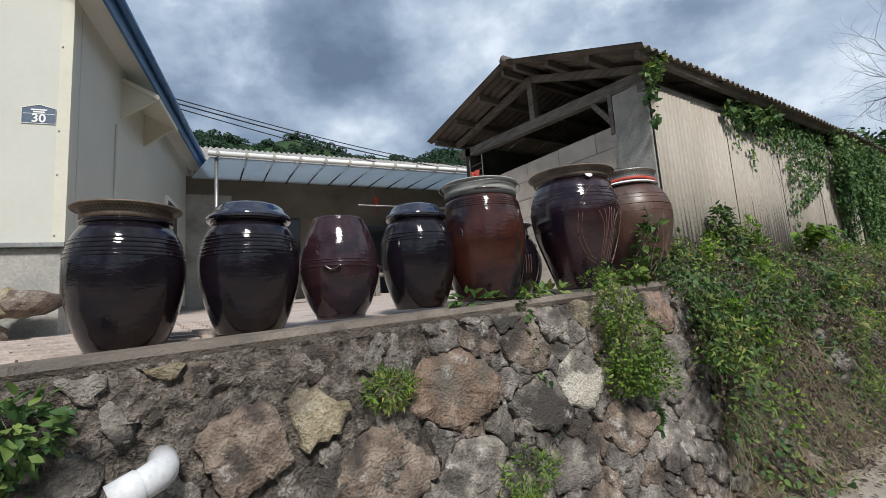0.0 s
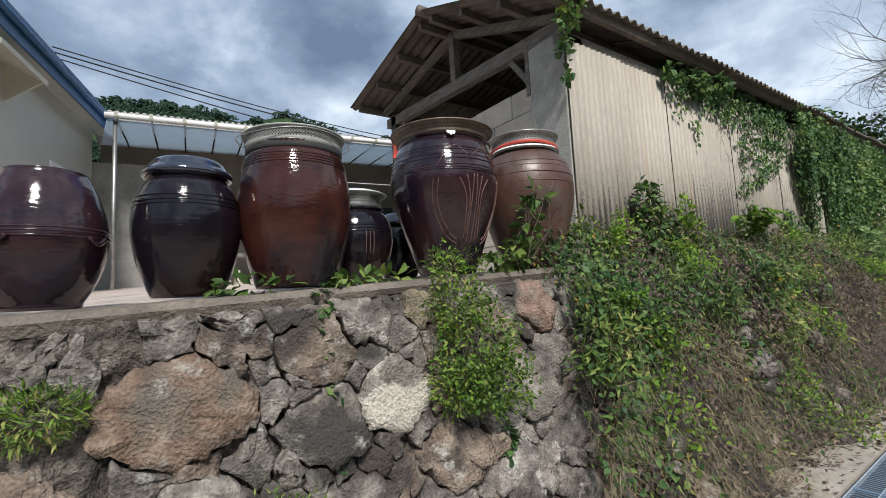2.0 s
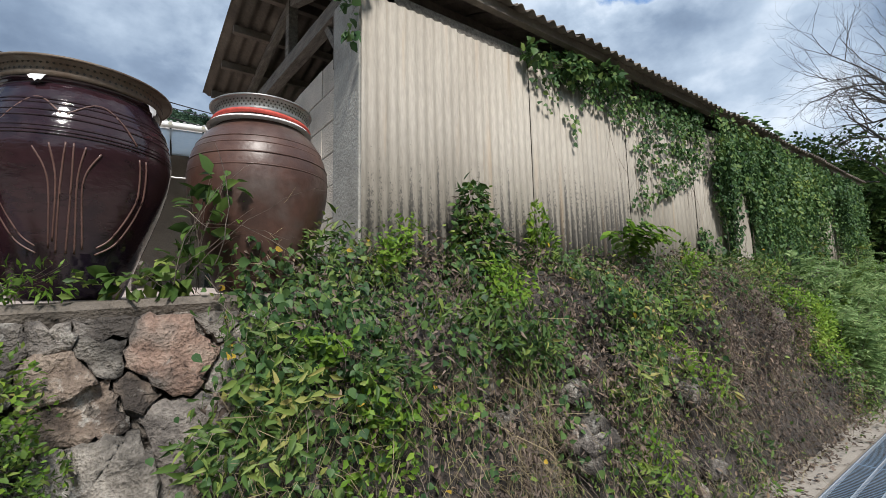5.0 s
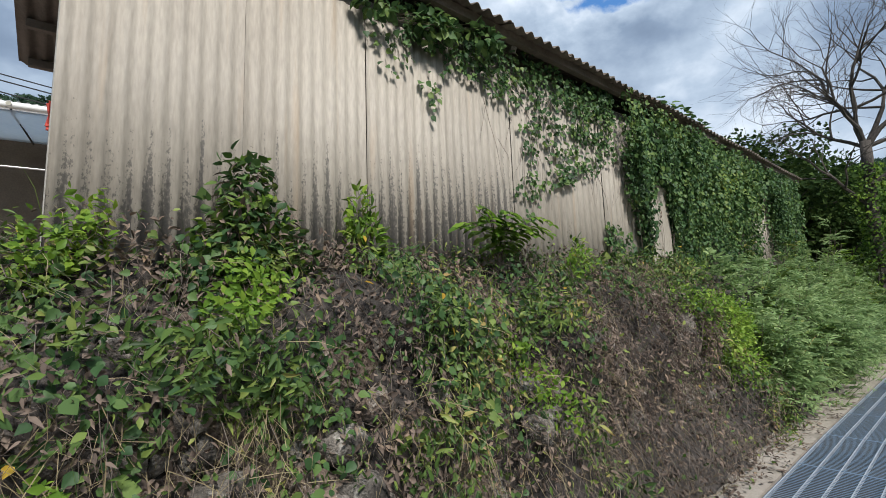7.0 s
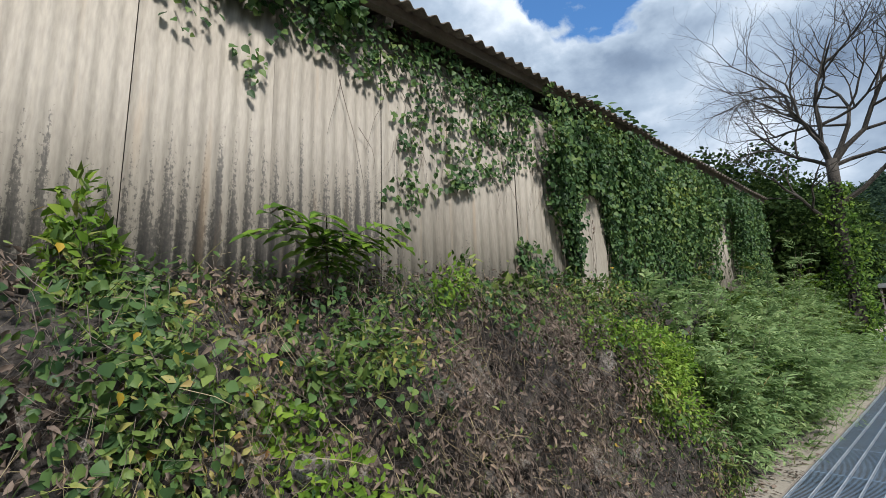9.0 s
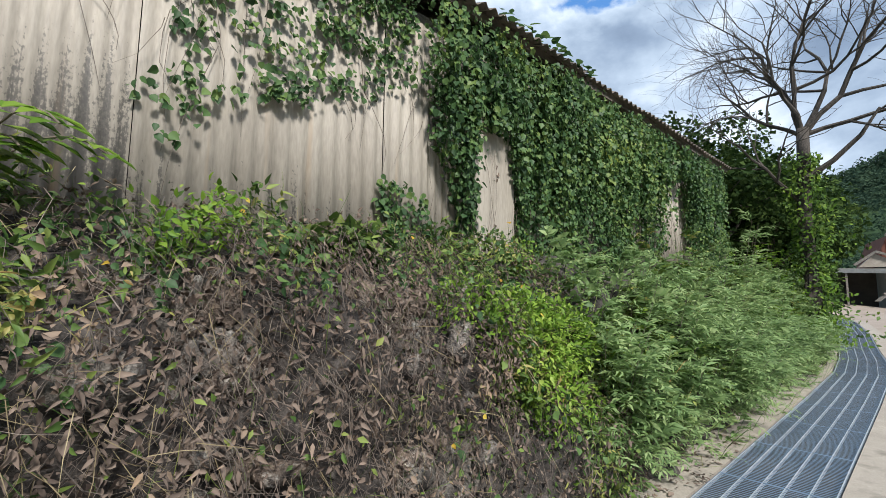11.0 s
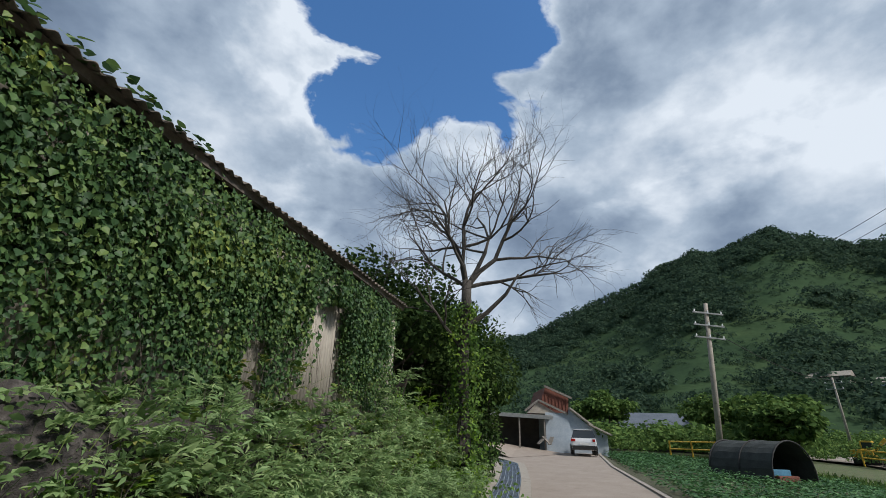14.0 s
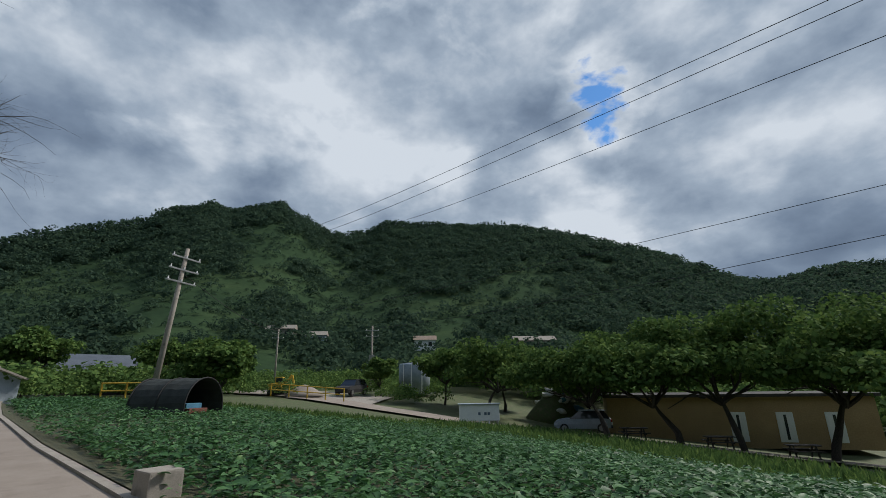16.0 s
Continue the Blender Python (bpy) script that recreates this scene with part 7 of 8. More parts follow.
for _ in range(70):
    x = rng.uniform(9.9, 11.6)
    y = 2.15 + abs(rng.normal(0, 0.08))
    P.append((x, y, EAVE[1] + CLIMB * x + (y - EAVE[0]) * 0.43 + rng.uniform(0.0, 0.10)))
    T.append((rng.normal(), -0.5 + 0.6 * rng.normal(), 0.1 * rng.normal()))
    N.append((0.4 * rng.normal(), -0.4, 1))
    S.append(rng.uniform(0.05, 0.1))
tagged(part("roof_creeper", scatter("roof_creeper", P, T, N, S, HEART, L_IVY, rng), None), "creeper trailing over the roof edge", "climbing plant", kind="stuff")
A, B, G = [], [], []
for _ in range(30):
    x = rng.uniform(6.9, 9.6)
    z = rng.uniform(2.9, 3.6)
    A.append((x, 2.37, z))
    B.append((x + rng.normal(0, 0.15), 2.37, z - rng.uniform(0.2, 0.9)))
    G.append((rng.normal(0, 0.06), -0.02, 0))
for _ in range(60):
    x = rng.uniform(9.3, 15)
    A.append((x, 2.30, 1.7))
    B.append((x + rng.normal(0, 0.4), 2.34, rng.uniform(2.4, 3.5)))
    G.append((rng.normal(0, 0.1), -0.05, 0))
tagged(part("creeper_stems", stems_mesh("creeper_stems", A, B, G, np.full(len(A), 0.0025), M_TWIG, rng), None), "thin dry creeper stems on the sheets", "climbing plant", kind="stuff")

P, T, N, S = [], [], [], []
for k in range(34):
    f = k / 33
    P.append((9.95 + 0.07 * f + 0.025 * math.sin(f * 9) + rng.normal(0, 0.012), 2.33, 2.85 - 1.0 * f))
    T.append((rng.normal(), -0.3, -0.5 + 0.3 * rng.normal()))
    N.append((0.3 * rng.normal(), -1, 0.3))
    S.append(rng.uniform(0.025, 0.06))
tagged(part("withered_vine", scatter("withered_vine", P, T, N, S, HEART, L_DRY, rng), None), "withered dark vine climbing the pale sheet", "climbing plant", kind="stuff")

# ---- overgrown bank ----


def bank(x, s):
    """A point of the bank's overgrown surface: s runs from the foot to the shed's base."""
    top = wall_top(x) + 0.17
    bulge = 0.06 + 0.24 * max(0.0, noise.noise(Vector((x * 1.9, s * 3.4, 1.0))) + 0.35) + 0.07 * noise.noise(Vector((x * 4, s * 8, 3)))
    k = smooth01((s - 0.60) / 0.40)
    z = gz(x) + (top - gz(x)) * (1 - (1 - s) ** 1.5) + 0.35 * bulge * k
    y = wall_y(x, min(z, 1.6)) - 0.22 * max(0.0, 1 - s / 0.22) ** 2
    return Vector((x, (y - bulge) * (1 - k) + (2.34 - 0.5 * bulge) * k, z)), Vector((0, -1 + 0.5 * k, 0.3 + 0.7 * k))


def dryness(x, s):
    """Where the creeper has died back."""
    q = Vector((x * 2.4, s * 5.0, 17))
    core = 0.95 * math.exp(-abs((x - 8.05) / 0.95) ** 3 - ((s - 0.38) / 0.42) ** 4)
    return max(0.0, min(1.0, core * (1.0 + 0.8 * noise.noise(q) + 0.7 * noise.noise(q * 2.3))))


def strew(name, label, count, template, material, size, choose, lean, rng, up=0.0, thick=0.18, tumble=0.45):
    P, T, N, S = [], [], [], []
    tries = 0
    while len(P) < count and tries < count * 30:
        tries += 1
        x, s = rng.uniform(3.2, 10.4), rng.uniform(0.0, 1.0)
        edge = 3.30 + 0.35 * max(0.0, s - 0.3) + 0.16 * noise.noise(Vector((s * 6, 0, 2)))
        if x < edge or rng.random() > choose(x, s):
            continue
        p, n = bank(x, s)
        P.append(p + n * (rng.random() ** 1.4 * thick - 0.03))
        T.append(Vector((lean[0] * rng.normal(), -0.4 + lean[1] * rng.normal(), up + lean[2] * rng.normal())))
        N.append(n + Vector(rng.normal(0, tumble, 3)))
        S.append(rng.uniform(*size))
    return tagged(part(name, scatter(name, P, T, N, S, template, material, rng), None), label, "creeper", kind="stuff")


def patch(x, s, k):
    """How much of plant k grows at a spot: creeper, narrow weeds, bright weeds or dead growth."""
    q = Vector((x * 2.1, s * 4.2, 0.0))
    w = [noise.noise(q + Vector((0, 0, 11.0 * i))) + 0.22 * noise.noise(q * 2.6 + Vector((0, 0, 7.0 * i))) for i in range(4)]
    w[3] += 0.75 * dryness(x, s) + (0.34 if x > 4.6 else 0.18)
    w[2] -= 0.10
    w[0] += 0.25 * (s > 0.55) + 0.05
    best = max(w)
    return 1.0 if w[k] >= best - 0.02 else max(0.03, 0.5 - 1.6 * (best - w[k]))


def strands(name, label, count, template, material, size, choose, rng, step=0.03, fat=0.05, span=(0.2, 0.8), alive=True):
    """Creeper shoots that hang down the bank, thick with leaves, one over another."""
    P, T, N, S = [], [], [], []
    made = tries = 0
    while made < count and tries < count * 30:
        tries += 1
        x, s = rng.uniform(3.35, 10.0), rng.uniform(0.15, 1.0)
        if x < 3.32 + 0.35 * max(0.0, s - 0.3) or rng.random() > choose(x, s):
            continue
        made += 1
        down = s - rng.uniform(*span) * 0.6
        out, lean = rng.uniform(0.02, 0.13), rng.normal(0, 0.10)
        while s > max(down, 0.02):
            if alive and dryness(x, s) > 0.5 + 0.3 * rng.random():
                break
            p, n = bank(x, s)
            p = p + n * (out + rng.normal(0, 0.018)) + Vector((rng.normal(0, fat), 0, 0))
            P.append(p)
            T.append(Vector((0.8 * rng.normal(), -0.3 + 0.4 * rng.normal(), -0.7 + 0.4 * rng.normal())))
            N.append(n + Vector(rng.normal(0, 0.85, 3)))
            S.append(rng.uniform(*size))
            s -= step * rng.uniform(0.5, 1.3)
            x += lean * step + rng.normal(0, 0.008)
            out = min(0.2, out + 0.002)
    return tagged(part(name, scatter(name, P, T, N, S, template, material, rng), None), label, "creeper", kind="stuff")


def green(x, s):
    return (1 - 0.9 * dryness(x, s)) * (0.3 if x < 5.0 and s < 0.38 else 1.0)


strands("bank_creeper", "green creeper shoots hanging down the stone bank", 430, LANCE, L_BANK, (0.02, 0.052), lambda x, s: patch(x, s, 0) ** 3 * green(x, s), rng, 0.026, 0.065)
strands("bank_dark_creeper", "dark green creeper over the bank", 330, HEART, L_IVY, (0.022, 0.054), lambda x, s: min(1.0, patch(x, s, 0) ** 2 * (0.25 + 0.75 * (s > 0.55)) * green(x, s) + 0.7 * (x < 3.95)), rng, 0.024, 0.07)
strands("bank_dead_creeper", "withered brown creeper hanging down the bank", 380, LANCE, L_DRY, (0.022, 0.060), lambda x, s: 0.05 + 0.95 * patch(x, s, 3) ** 2, rng, 0.016, 0.05, (0.1, 0.5), False)
strew("bank_herbs", "narrow-leaved green weeds over the bank", 4200, LANCE, L_BANK, (0.034, 0.085), lambda x, s: patch(x, s, 1) ** 3 * green(x, s), (0.8, 0.4, 0.6), rng, 0.0, 0.24)
strew("bank_small_leaves", "small green leaves scattered over the bank", 3600, OVAL, L_BANK, (0.022, 0.052), lambda x, s: 0.2 + 0.8 * patch(x, s, 0) * green(x, s), (0.9, 0.4, 0.7), rng, -0.1, 0.2)
strew("bank_bright_weeds", "bright yellow-green weeds on the bank", 3600, OVAL, L_BRIGHT, (0.022, 0.055), lambda x, s: patch(x, s, 2) ** 3 * green(x, s) * (1.0 if s > 0.5 or x < 5.5 else 0.4), (0.8, 0.4, 0.6), rng, 0.1, 0.24)
strew("bank_dead_leaves", "withered brown leaves on the bank", 9800, CURL, L_DRY, (0.018, 0.05), lambda x, s: 0.10 + 0.90 * patch(x, s, 3) ** 2, (0.9, 0.6, 0.8), rng, -0.4, 0.15, 1.0)
strew("bank_yellow_leaves", "few yellowed leaves among the creeper", 60, HEART, L_YELLOW, (0.022, 0.045), lambda x, s: patch(x, s, 0) * (s > 0.2), (0.8, 0.3, 0.5), rng, -0.5, 0.26)
strew("bank_straw", "dry straw hanging down the bank", 1300, BLADE, L_STRAW, (0.10, 0.30), lambda x, s: (max(0.08, (1 - s / 0.6)) * (0.3 + 0.7 * patch(x, s, 3))) if x < 7.4 else 0.10, (0.32, 0.25, 0.3), rng, -0.8, 0.20)
strew("bank_thatch", "tangled pale dead grass over the bank", 900, BLADE, L_STRAW, (0.08, 0.26), lambda x, s: 0.1 + 0.9 * max(0.0, 0.2 + noise.noise(Vector((x * 2.3, s * 4.0, 31)))) * (x < 7.6), (0.9, 0.3, 0.5), rng, -0.35, 0.22)
strew("bank_foot_straw", "pale dry straw hanging at the foot of the bank", 2000, BLADE, L_STRAW, (0.08, 0.24), lambda x, s: (0.9 if s < 0.3 else 0.3) * (x < 5.2) * (s < 0.5) * (0.2 + max(0.0, noise.noise(Vector((x * 3.1, s * 3.0, 8)))) * 2), (0.5, 0.3, 0.4), rng, -0.7, 0.2)
strew("bank_grass", "green grass blades on the bank", 1300, BLADE, L_BANK, (0.10, 0.26), lambda x, s: 0.2 + 0.6 * patch(x, s, 1), (0.6, 0.3, 0.4), rng, 0.5, 0.14)
A, B, G = [], [], []
for _ in range(3200):
    x, s = (rng.normal(8.05, 0.65), rng.uniform(0.03, 0.88)) if rng.random() < 0.34 else (rng.uniform(3.4, 9.6), rng.uniform(0.05, 0.9))
    p, n = bank(x, s)
    d = Vector((rng.normal(0, 0.15), rng.normal(0, 0.02), rng.normal(-0.06, 0.15)))
    q, _n = bank(x + d.x, min(max(s + d.z * 0.5, 0.02), 0.98))
    A.append(p + n * rng.uniform(0, 0.17))
    B.append(q + n * rng.uniform(0, 0.17))
    G.append((rng.normal(0, 0.03), -0.05 * rng.random(), rng.normal(0, 0.04)))
tagged(part("bank_stems", stems_mesh("bank_stems", A, B, G, rng.uniform(0.001, 0.0027, len(A)), M_TWIG, rng), None), "tangled dry stems on the bank", "creeper", kind="stuff")
# rubble stones that show between the plants
rs = np.random.default_rng(5)
for k in range(46):
    x, s0 = (rs.uniform(5.12, 5.42), rs.uniform(0.22, 0.42)) if k < 7 else (rs.uniform(3.7, 9.3), rs.uniform(0.03, 0.55))
    p, n = bank(x, s0)
    bm = bmesh.new()
    bmesh.ops.create_icosphere(bm, subdivisions=2, radius=1.0)
    rad = Vector((rs.uniform(0.09, 0.16), rs.uniform(0.08, 0.11), rs.uniform(0.08, 0.12))) if k < 7 else Vector((rs.uniform(0.06, 0.14), rs.uniform(0.05, 0.08), rs.uniform(0.05, 0.10)))
    for v in bm.verts:
        q = v.co * (1.0 + 0.45 * noise.noise(v.co * 1.5 + Vector((k, 0, 0))))
        v.co = Vector((q.x * rad.x, q.y * rad.y, q.z * rad.z))
    st = part("rubble_stone", bm, M_STONES[k % 3], None, smooth=True)
    st.location = p + n.normalized() * (0.0 if k < 7 else -0.02)
    tagged(st, "rough brown rubble stone bedded in the bank", "stone", "stones of the bank")
# a soft dark bed of soil and litter under the plants
bm = bmesh.new()
prev = None
for i in range(150):
    x = 3.75 + 13.0 * i / 149
    ring = []
    for k in range(16):
        p, n = bank(x, k / 15)
        ring.append(bm.verts.new(p + n * (-0.07 + 0.03 * noise.noise(Vector((x * 5, k * 0.9, 0))))))
    if prev:
        for k in range(15):
            bm.faces.new((prev[k], prev[k + 1], ring[k + 1], ring[k]))
    prev = ring
M_LITTER = material("bank_soil", [(0.32, (0.012, 0.010, 0.009)), (0.5, (0.042, 0.035, 0.031)), (0.68, (0.10, 0.086, 0.078))], scale=9, detail=10, fine=50, bump=1.0)
tagged(part("bank", bm, M_LITTER, None, smooth=True), "dark soil and rubble of the overgrown bank", "bank", kind="structure")


def mound(name, label, lobes, sets, stems=0):
    """A plant of its own: leaves of one or more kinds in uneven lobes, on thin stems."""
    t = thing(name, label, "plant")
    for k, (count, size, template, mat, droop) in enumerate(sets):
        part("foliage", leaf_cloud("foliage", lobes, count, size, template, mat, rng, droop), None, t)
    if stems:
        A, B, G = [], [], []
        for _ in range(stems):
            l = lobes[int(rng.integers(0, len(lobes)))]
            base = lobes[0]
            A.append((base[0] + rng.normal(0, 0.05), base[1] + 0.05, base[2] - base[5] * 0.9))
            B.append((l[0] + rng.normal(0, l[3] * 0.5), l[1] + rng.normal(0, l[4] * 0.5), l[2] + rng.uniform(0, l[5])))
            G.append((0, -0.02, 0))
        tagged(part("stem", stems_mesh("stem", A, B, G, np.full(len(A), 0.003), M_TWIG, rng), None, t), kind="stuff")
    return t


mound("creeper_mound", "pointed mound of creeper climbing the shed wall", [(5.10, 2.18, 1.92, 0.24, 0.15, 0.24), (5.10, 2.24, 2.2, 0.12, 0.10, 0.20), (5.24, 2.14, 1.72, 0.26, 0.15, 0.20), (4.95, 2.14, 1.70, 0.2, 0.15, 0.2)], [(900, 0.05, HEART, L_IVY, -0.5), (500, 0.05, HEART, L_BANK, -0.5), (700, 0.055, LANCE, L_DRY, -0.7), (260, 0.05, OVAL, L_BRIGHT, 0.0)], 30)
mound("weed_clump", "tall green weeds against the shed wall", [(5.78, 2.22, 1.95, 0.12, 0.10, 0.16), (5.76, 2.24, 2.14, 0.07, 0.06, 0.16)], [(240, 0.06, OVAL, L_BRIGHT, 0.1), (120, 0.09, NARROW, L_BANK, 0.3)], 12)
mound("weed_clump", "low leafy weeds at the shed foot", [(8.45, 2.18, 1.88, 0.26, 0.12, 0.12), (8.2, 2.16, 1.84, 0.2, 0.12, 0.1)], [(330, 0.075, HEART, L_BANK, -0.2)], 10)
mound("wall_bush", "small bright bush growing out of the stone wall", [(2.70, 1.84, 1.20, 0.23, 0.17, 0.25), (2.62, 1.86, 1.42, 0.16, 0.12, 0.15), (2.80, 1.80, 1.02, 0.20, 0.15, 0.16), (2.58, 1.82, 1.02, 0.16, 0.13, 0.13), (2.55, 1.88, 1.60, 0.07, 0.06, 0.12)], [(1500, 0.026, OVAL, L_BRIGHT, 0.0), (3200, 0.027, OVAL, L_BANK, 0.1)], 40)
mound("wall_tuft", "grassy green tuft in a wall joint", [(1.0, 1.99, 1.15, 0.13, 0.07, 0.085)], [(150, 0.04, NARROW, L_BRIGHT, -0.1), (700, 0.036, NARROW, L_BANK, 0.1)])
mound("wall_tuft", "leafy green tuft low on the wall", [(1.70, 1.84, 0.63, 0.19, 0.09, 0.12), (1.60, 1.85, 0.52, 0.16, 0.09, 0.1)], [(250, 0.045, NARROW, L_BRIGHT, -0.1), (950, 0.04, NARROW, L_BANK, 0.1)])
mound("wall_tuft", "leafy weeds at the end of the stone wall", [(-0.36, 2.0, 1.20, 0.16, 0.12, 0.12), (-0.42, 1.98, 1.02, 0.12, 0.12, 0.10)], [(420, 0.06, OVAL, L_IVY, -0.2)], 8)
mound("weed_clump", "low creeping leaves round the jar feet", [(1.72, 2.20, 1.56, 0.16, 0.06, 0.03), (2.22, 2.20, 1.57, 0.12, 0.05, 0.025), (2.45, 2.25, 1.575, 0.12, 0.06, 0.03)], [(110, 0.075, OVAL, L_BANK, -0.1)])
mound("weed_clump", "leafy climber between the two big jars", [(3.34, 2.16, 1.72, 0.10, 0.07, 0.10), (3.20, 2.13, 1.66, 0.16, 0.06, 0.05), (3.40, 2.08, 1.92, 0.05, 0.05, 0.14), (3.47, 2.05, 2.10, 0.06, 0.04, 0.07)], [(150, 0.085, OVAL, L_BANK, -0.3)], 14)
A, B, G = [], [], []
for ax, az, bx, bz, sx, sz in ((3.30, 1.66, 3.62, 2.22, -0.06, 0.05), (3.34, 1.68, 3.95, 2.12, 0.0, 0.10), (3.32, 1.9, 3.85, 1.70, 0.02, 0.08), (3.42, 1.70, 3.42, 2.26, 0.07, 0.0), (3.30, 1.98, 3.60, 2.0, 0.0, -0.10), (3.45, 1.66, 3.95, 1.92, 0.0, -0.06), (3.30, 1.70, 3.75, 1.86, 0.0, 0.10)):
    A.append((ax, 2.02, az))
    B.append((bx, 2.00, bz))
    G.append((sx, -0.03, sz))
tagged(part("dry_vine", stems_mesh("dry_vine", A, B, G, np.full(len(A), 0.003), M_TWIG, rng, 9), None), "thin dry vine stems trailing across the jar", "climbing plant", kind="stuff")
mound("weed_clump", "wispy weeds on the wall top below the big jar", [(2.72, 2.10, 1.64, 0.14, 0.06, 0.07), (2.9, 2.10, 1.66, 0.1, 0.05, 0.07)], [(160, 0.045, NARROW, L_BRIGHT, 0.3), (60, 0.04, OVAL, L_BANK, 0.0)], 10)
mound("hanging_vine", "thin green vine strand down the stone wall", [(1.99, 2.08, 1.45, 0.03, 0.03, 0.10), (1.97, 2.04, 1.22, 0.025, 0.03, 0.12), (2.0, 1.98, 1.0, 0.025, 0.03, 0.12), (1.98, 1.94, 0.82, 0.025, 0.03, 0.1)], [(150, 0.045, HEART, L_IVY, -0.5)], 6)
mound("hanging_vine", "thin green vine strand below the bush", [(2.86, 1.90, 0.86, 0.03, 0.03, 0.10), (2.88, 1.86, 0.66, 0.03, 0.03, 0.12)], [(110, 0.05, HEART, L_IVY, -0.5)], 6)

mound("hanging_vine", "creeper strand hanging at the shed corner", [(4.22, 2.28, 3.72, 0.10, 0.08, 0.08), (4.18, 2.30, 3.55, 0.05, 0.04, 0.12), (4.20, 2.32, 3.32, 0.04, 0.03, 0.14), (4.30, 2.30, 3.85, 0.12, 0.1, 0.06)], [(170, 0.06, HEART, L_IVY, -0.5)], 6)
mound("hanging_vine", "loose creeper under the eave", [(5.95, 2.3, 3.66, 0.16, 0.06, 0.10), (6.45, 2.28, 3.68, 0.18, 0.07, 0.12), (6.95, 2.26, 3.76, 0.2, 0.08, 0.10)], [(260, 0.065, HEART, L_IVY, -0.4)], 10)
ail = thing("fern_leaved_shrub", "young shrub with long feathered leaves by the shed", "plant", at=(6.82, 2.10, 1.80))
for k in range(9):
    a = rng.uniform(0, 2 * math.pi) if k > 4 else (-2.9 + k * 0.62)
    L = rng.uniform(0.40, 0.68)
    pts, P, T, N, S = [], [], [], [], []
    for i in range(10):
        f = i / 9
        c = Vector((math.cos(a) * L * f * 0.9, -abs(math.sin(a)) * L * f * 0.5, 0.02 + 0.62 * L / 0.5 * f * (1.45 - f)))
        pts.append(c)
        if i > 1:
            for s in (-1, 1):
                P.append(c)
                T.append((-math.sin(a) * s + 0.4 * math.cos(a), 0.5 * math.cos(a) * s - 0.4, -0.25))
                N.append((0.1 * rng.normal(), -0.4, 1))
                S.append(0.13 * (1.1 - 0.5 * abs(f - 0.5)))
    fr = part("leaf_stalk", tube_bm(pts, 0.004, 5), M_TWIG, ail)
    tagged(part("leaflet", scatter("leaflet", P, T, N, S, OVAL, L_BRIGHT, rng), None, fr), kind="stuff")

mound("weed_clump", "leafy green weeds on the slope below the pale board", [(10.25, 1.80, 1.22, 0.36, 0.2, 0.26), (10.65, 1.75, 1.2, 0.36, 0.25, 0.3), (10.0, 1.92, 1.40, 0.25, 0.15, 0.16), (10.35, 1.55, 0.8, 0.35, 0.25, 0.35), (10.9, 1.85, 1.35, 0.3, 0.2, 0.25)], [(1500, 0.05, OVAL, L_BANK, -0.1), (1300, 0.06, NARROW, L_FEATHER, 0.1), (700, 0.045, OVAL, L_BRIGHT, 0.0)], 40)
mound("bright_bush", "bright yellow-green bush spilling over the bank", [(9.10, 1.82, 1.54, 0.24, 0.2, 0.16), (9.30, 1.74, 1.40, 0.30, 0.22, 0.22), (9.58, 1.68, 1.22, 0.34, 0.26, 0.30), (9.70, 1.60, 0.90, 0.30, 0.24, 0.28), (9.95, 1.72, 1.28, 0.3, 0.24, 0.25), (9.55, 1.70, 1.50, 0.22, 0.2, 0.14)], [(4600, 0.042, OVAL, L_VIVID, -0.2), (1500, 0.07, NARROW, L_BRIGHT, 0.0)], 50)


# ---- feathery hedge beside the drain ----
def hedge_top(x, y):
    f = smooth01((y - inner_y(x) - 0.62) / 0.85)
    return gz(x) + 0.12 + (1.62 + 0.42 * noise.noise(Vector((x * 1.5, y * 2.0, 0)))) * f ** 0.8


def hedge_leaves(name, label, count, template, size, mat, x0, x1, up, seed):
    rg = np.random.default_rng(seed)
    P, T, N, S = [], [], [], []
    while len(P) < count:
        x = x0 + (x1 - x0) * rg.random() ** 1.25
        y = inner_y(x) + 0.66 + (2.35 - inner_y(x) - 0.66) * rg.random() ** 1.4
        if x < 10.9 and y < 1.95 - (x - 9.6) * 0.8:
            continue
        top = hedge_top(x, y)
        lo = gz(x)
        z = top - (top - lo) * rg.random() ** 1.7 * 0.9
        P.append((x, y, z))
        T.append((0.7 * rg.normal(), -0.55 + 0.5 * rg.normal(), up + 0.4 * rg.normal()))
        N.append((0.35 * rg.normal() - 0.2, -0.45, 0.9))
        S.append(rg.uniform(*size))
    return tagged(part(name, scatter(name, P, T, N, S, template, mat, rg), None), label, "weeds", kind="stuff")


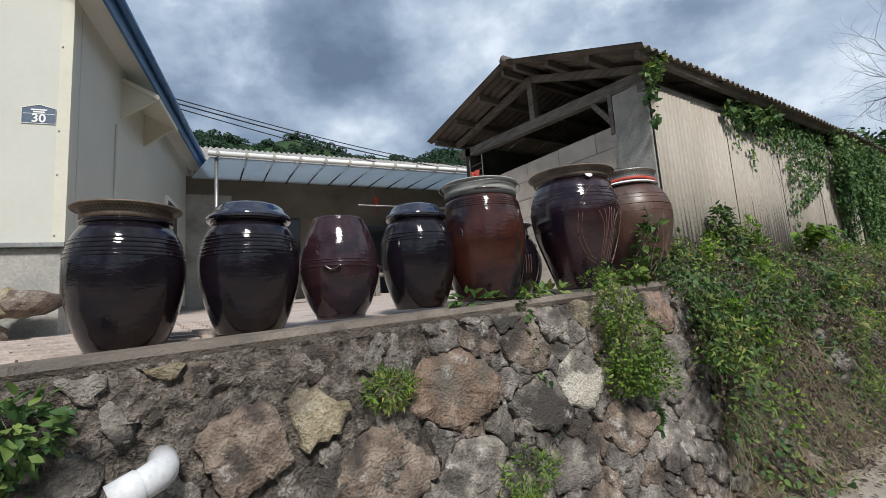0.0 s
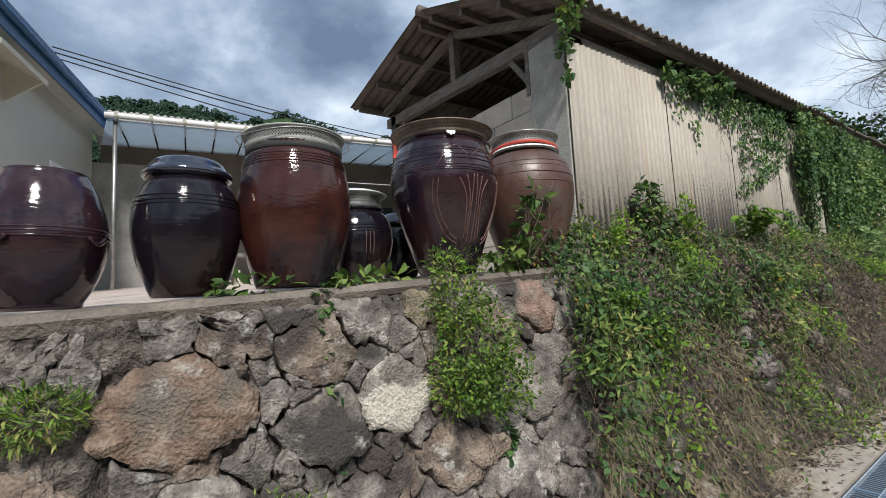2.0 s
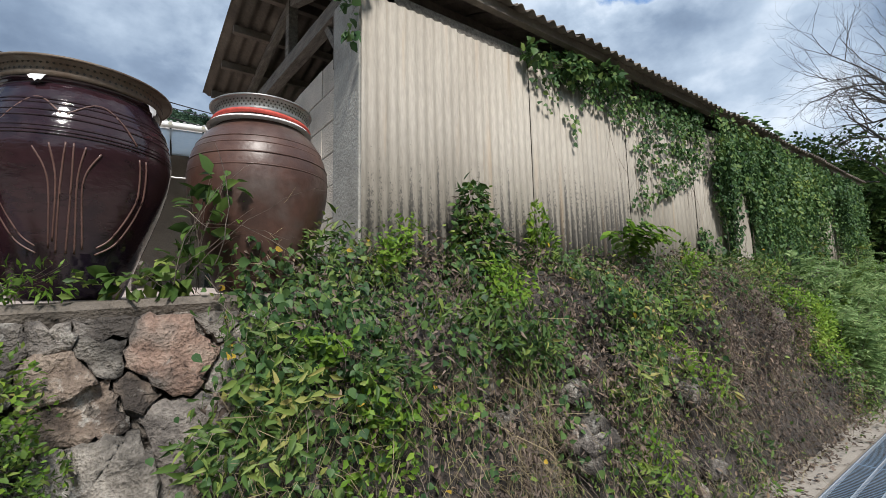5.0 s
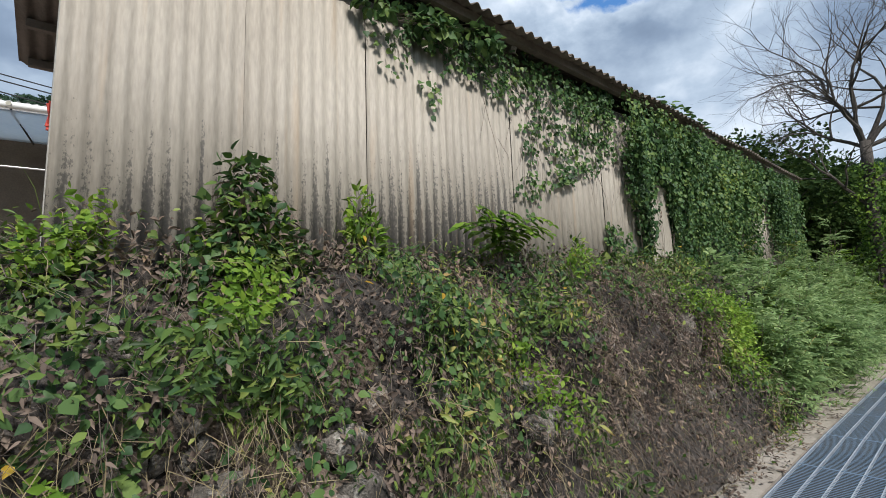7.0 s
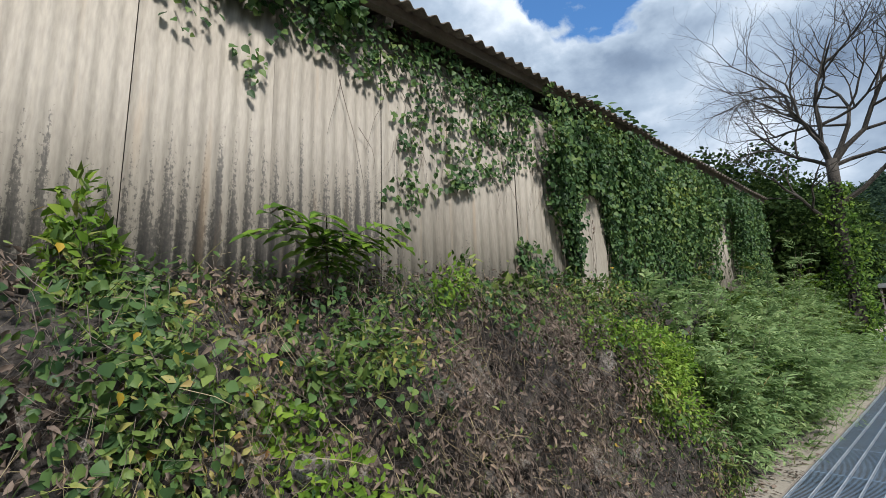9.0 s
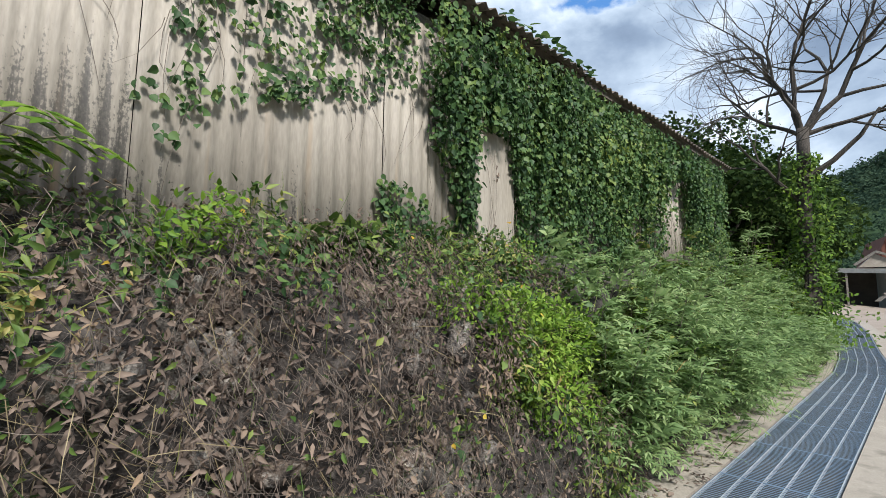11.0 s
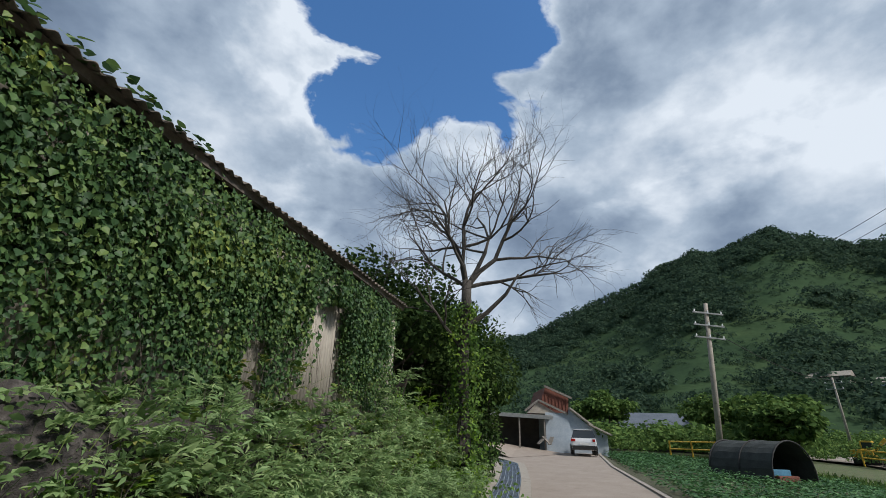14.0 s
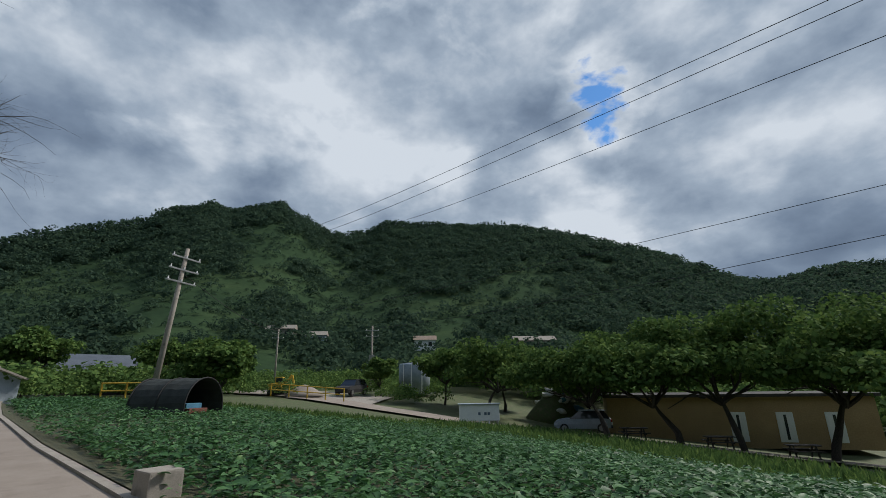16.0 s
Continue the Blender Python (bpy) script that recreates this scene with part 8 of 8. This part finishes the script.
def hedge_plant(x, y, h, wide, rg, mat, template, size, shoots, label):
    """One bushy weed: a few stems, with leafy shoots arching out all the way up."""
    t = thing("wormwood_plant", label, "plant", "weeds beside the drain", at=(x, y, gz(x)))
    B, W, L = [], [], []
    stems = []
    for k in range(5):
        a = rg.uniform(0, 2 * math.pi)
        stems.append((Vector((0, 0, 0)), Vector((wide * 0.55 * math.cos(a), wide * 0.55 * math.sin(a) - 0.1, h * rg.uniform(0.75, 1.0)))))
    for k in range(shoots):
        p, q = stems[k % 5]
        f = 0.15 + 0.85 * rg.random() ** 0.75
        a = rg.uniform(0, 2 * math.pi)
        B.append(p.lerp(q, f))
        W.append((math.cos(a), math.sin(a) - 0.25, 0.35 + 0.9 * f))
        L.append(wide * rg.uniform(0.45, 0.95) * (1.15 - 0.45 * f))
    part("foliage", sprays("foliage", B, W, L, 18, size, template, mat, rg, 0.42), None, t)
    tagged(part("stem", stems_mesh("stem", [s[0] for s in stems], [s[1] for s in stems], [(0, 0, 0)] * 5, np.full(5, 0.006), M_TWIG, rg), None, t), kind="stuff")
    return t


rg = np.random.default_rng(3)
for k in range(96):
    x = 10.25 + 9.2 * ((k + rg.random()) / 96) ** 1.15
    back = (k * 0.618) % 1.0
    y = inner_y(x) + 1.0 + (2.15 - inner_y(x) - 1.0) * back
    if x < 10.9:
        y = max(y, 1.55)
    h = (0.6 + 1.42 * back) * rg.uniform(0.8, 1.2)
    if k % 9 == 4:
        h *= 1.25
    if x < 10.9:
        h = min(h, 1.25)
    kind = rg.random() - 0.25 * (x > 14.5)
    if kind > 0.3:
        hedge_plant(x, y, h, rg.uniform(0.48, 0.78), rg, L_FEATHER, NARROW, 0.115, 64, "feathery grey-green wormwood plant")
    elif kind > 0.1:
        hedge_plant(x, y, h, rg.uniform(0.38, 0.6), rg, L_BANK, OVAL, 0.075, 48, "leafy dark green weed beside the drain")
    else:
        hedge_plant(x, y, h, rg.uniform(0.38, 0.6), rg, L_BRIGHT, OVAL, 0.065, 52, "yellow-green bushy weed beside the drain")
B, W, L = [], [], []
while len(B) < 1700:
    x = rg.uniform(9.9, 19.5)
    y = inner_y(x) + 0.85 + (2.36 - inner_y(x) - 0.85) * rg.random() ** 0.9
    if x < 10.9 and y < 1.95 - (x - 9.6) * 0.8:
        continue
    top = hedge_top(x, y)
    B.append((x, y, top - (top - gz(x)) * rg.random() ** 1.6 * 0.9 - 0.18))
    W.append((0.8 * rg.normal(), -0.6 + 0.5 * rg.normal(), 0.8))
    L.append(rg.uniform(0.15, 0.4))
tagged(part("hedge_weeds", sprays("hedge_weeds", B, W, L, 14, 0.085, OVAL, L_FEATHER, rg, 0.4), None), "tangle of green weeds filling the thicket", "weeds", kind="stuff")
hedge_leaves("hedge_grass", "grass blades in the thicket", 900, BLADE, (0.15, 0.4), L_BANK, 10.0, 20.0, 0.8, 6)
P, T, N, S = [], [], [], []
for _ in range(8500):
    x = rng.uniform(19, 30)
    y = inner_y(x) + 1.3 + abs(rng.normal(0, 0.9))
    z = gz(x) + rng.random() * (0.25 + 1.5 * smooth01((y - inner_y(x) - 0.7) / 1.4))
    P.append((x, y, z))
    T.append((0.7 * rng.normal(), -0.4 + 0.5 * rng.normal(), 0.5))
    N.append((0.4 * rng.normal() - 0.3, -0.3, 0.9))
    S.append(rng.uniform(0.07, 0.16))
tagged(part("roadside_weeds", scatter("roadside_weeds", P, T, N, S, OVAL, L_BANK, rng), None), "green weeds along the bend of the lane", "weeds", kind="stuff")

# litter on the concrete at the wall foot
P, T, N, S = [], [], [], []
for _ in range(2600):
    x = rng.uniform(3.0, 12.0)
    w0, w1 = inner_y(x) + 0.72, wall_y(x, gz(x)) - 0.02
    y = w1 - (w1 - w0) * rng.random() ** 2.0
    P.append((x, y, gz(x) + 0.004 + 0.03 * rng.random() ** 3))
    T.append((*rng.normal(size=2), 0.1 * rng.normal()))
    N.append((0.3 * rng.normal(), 0.3 * rng.normal(), 1))
    S.append(rng.uniform(0.02, 0.06))
tagged(part("leaf_litter", scatter("leaf_litter", P, T, N, S, OVAL, L_DRY, rng), None), "fallen dry leaves at the wall foot", "leaf litter", kind="stuff")
P, T, N, S = [], [], [], []
for _ in range(1500):
    x = rng.uniform(3.0, 9.5)
    w1 = wall_y(x, gz(x))
    y = w1 - abs(rng.normal(0, 0.14))
    P.append((x, y, gz(x)))
    T.append((0.8 * rng.normal(), -0.5 + 0.4 * rng.normal(), 0.7))
    N.append((0.4 * rng.normal(), -0.6, 0.6))
    S.append(rng.uniform(0.1, 0.3))
tagged(part("foot_grass", scatter("foot_grass", P, T, N, S, BLADE, L_STRAW, rng), None), "dry grass tufts at the wall foot", "grass", kind="stuff")
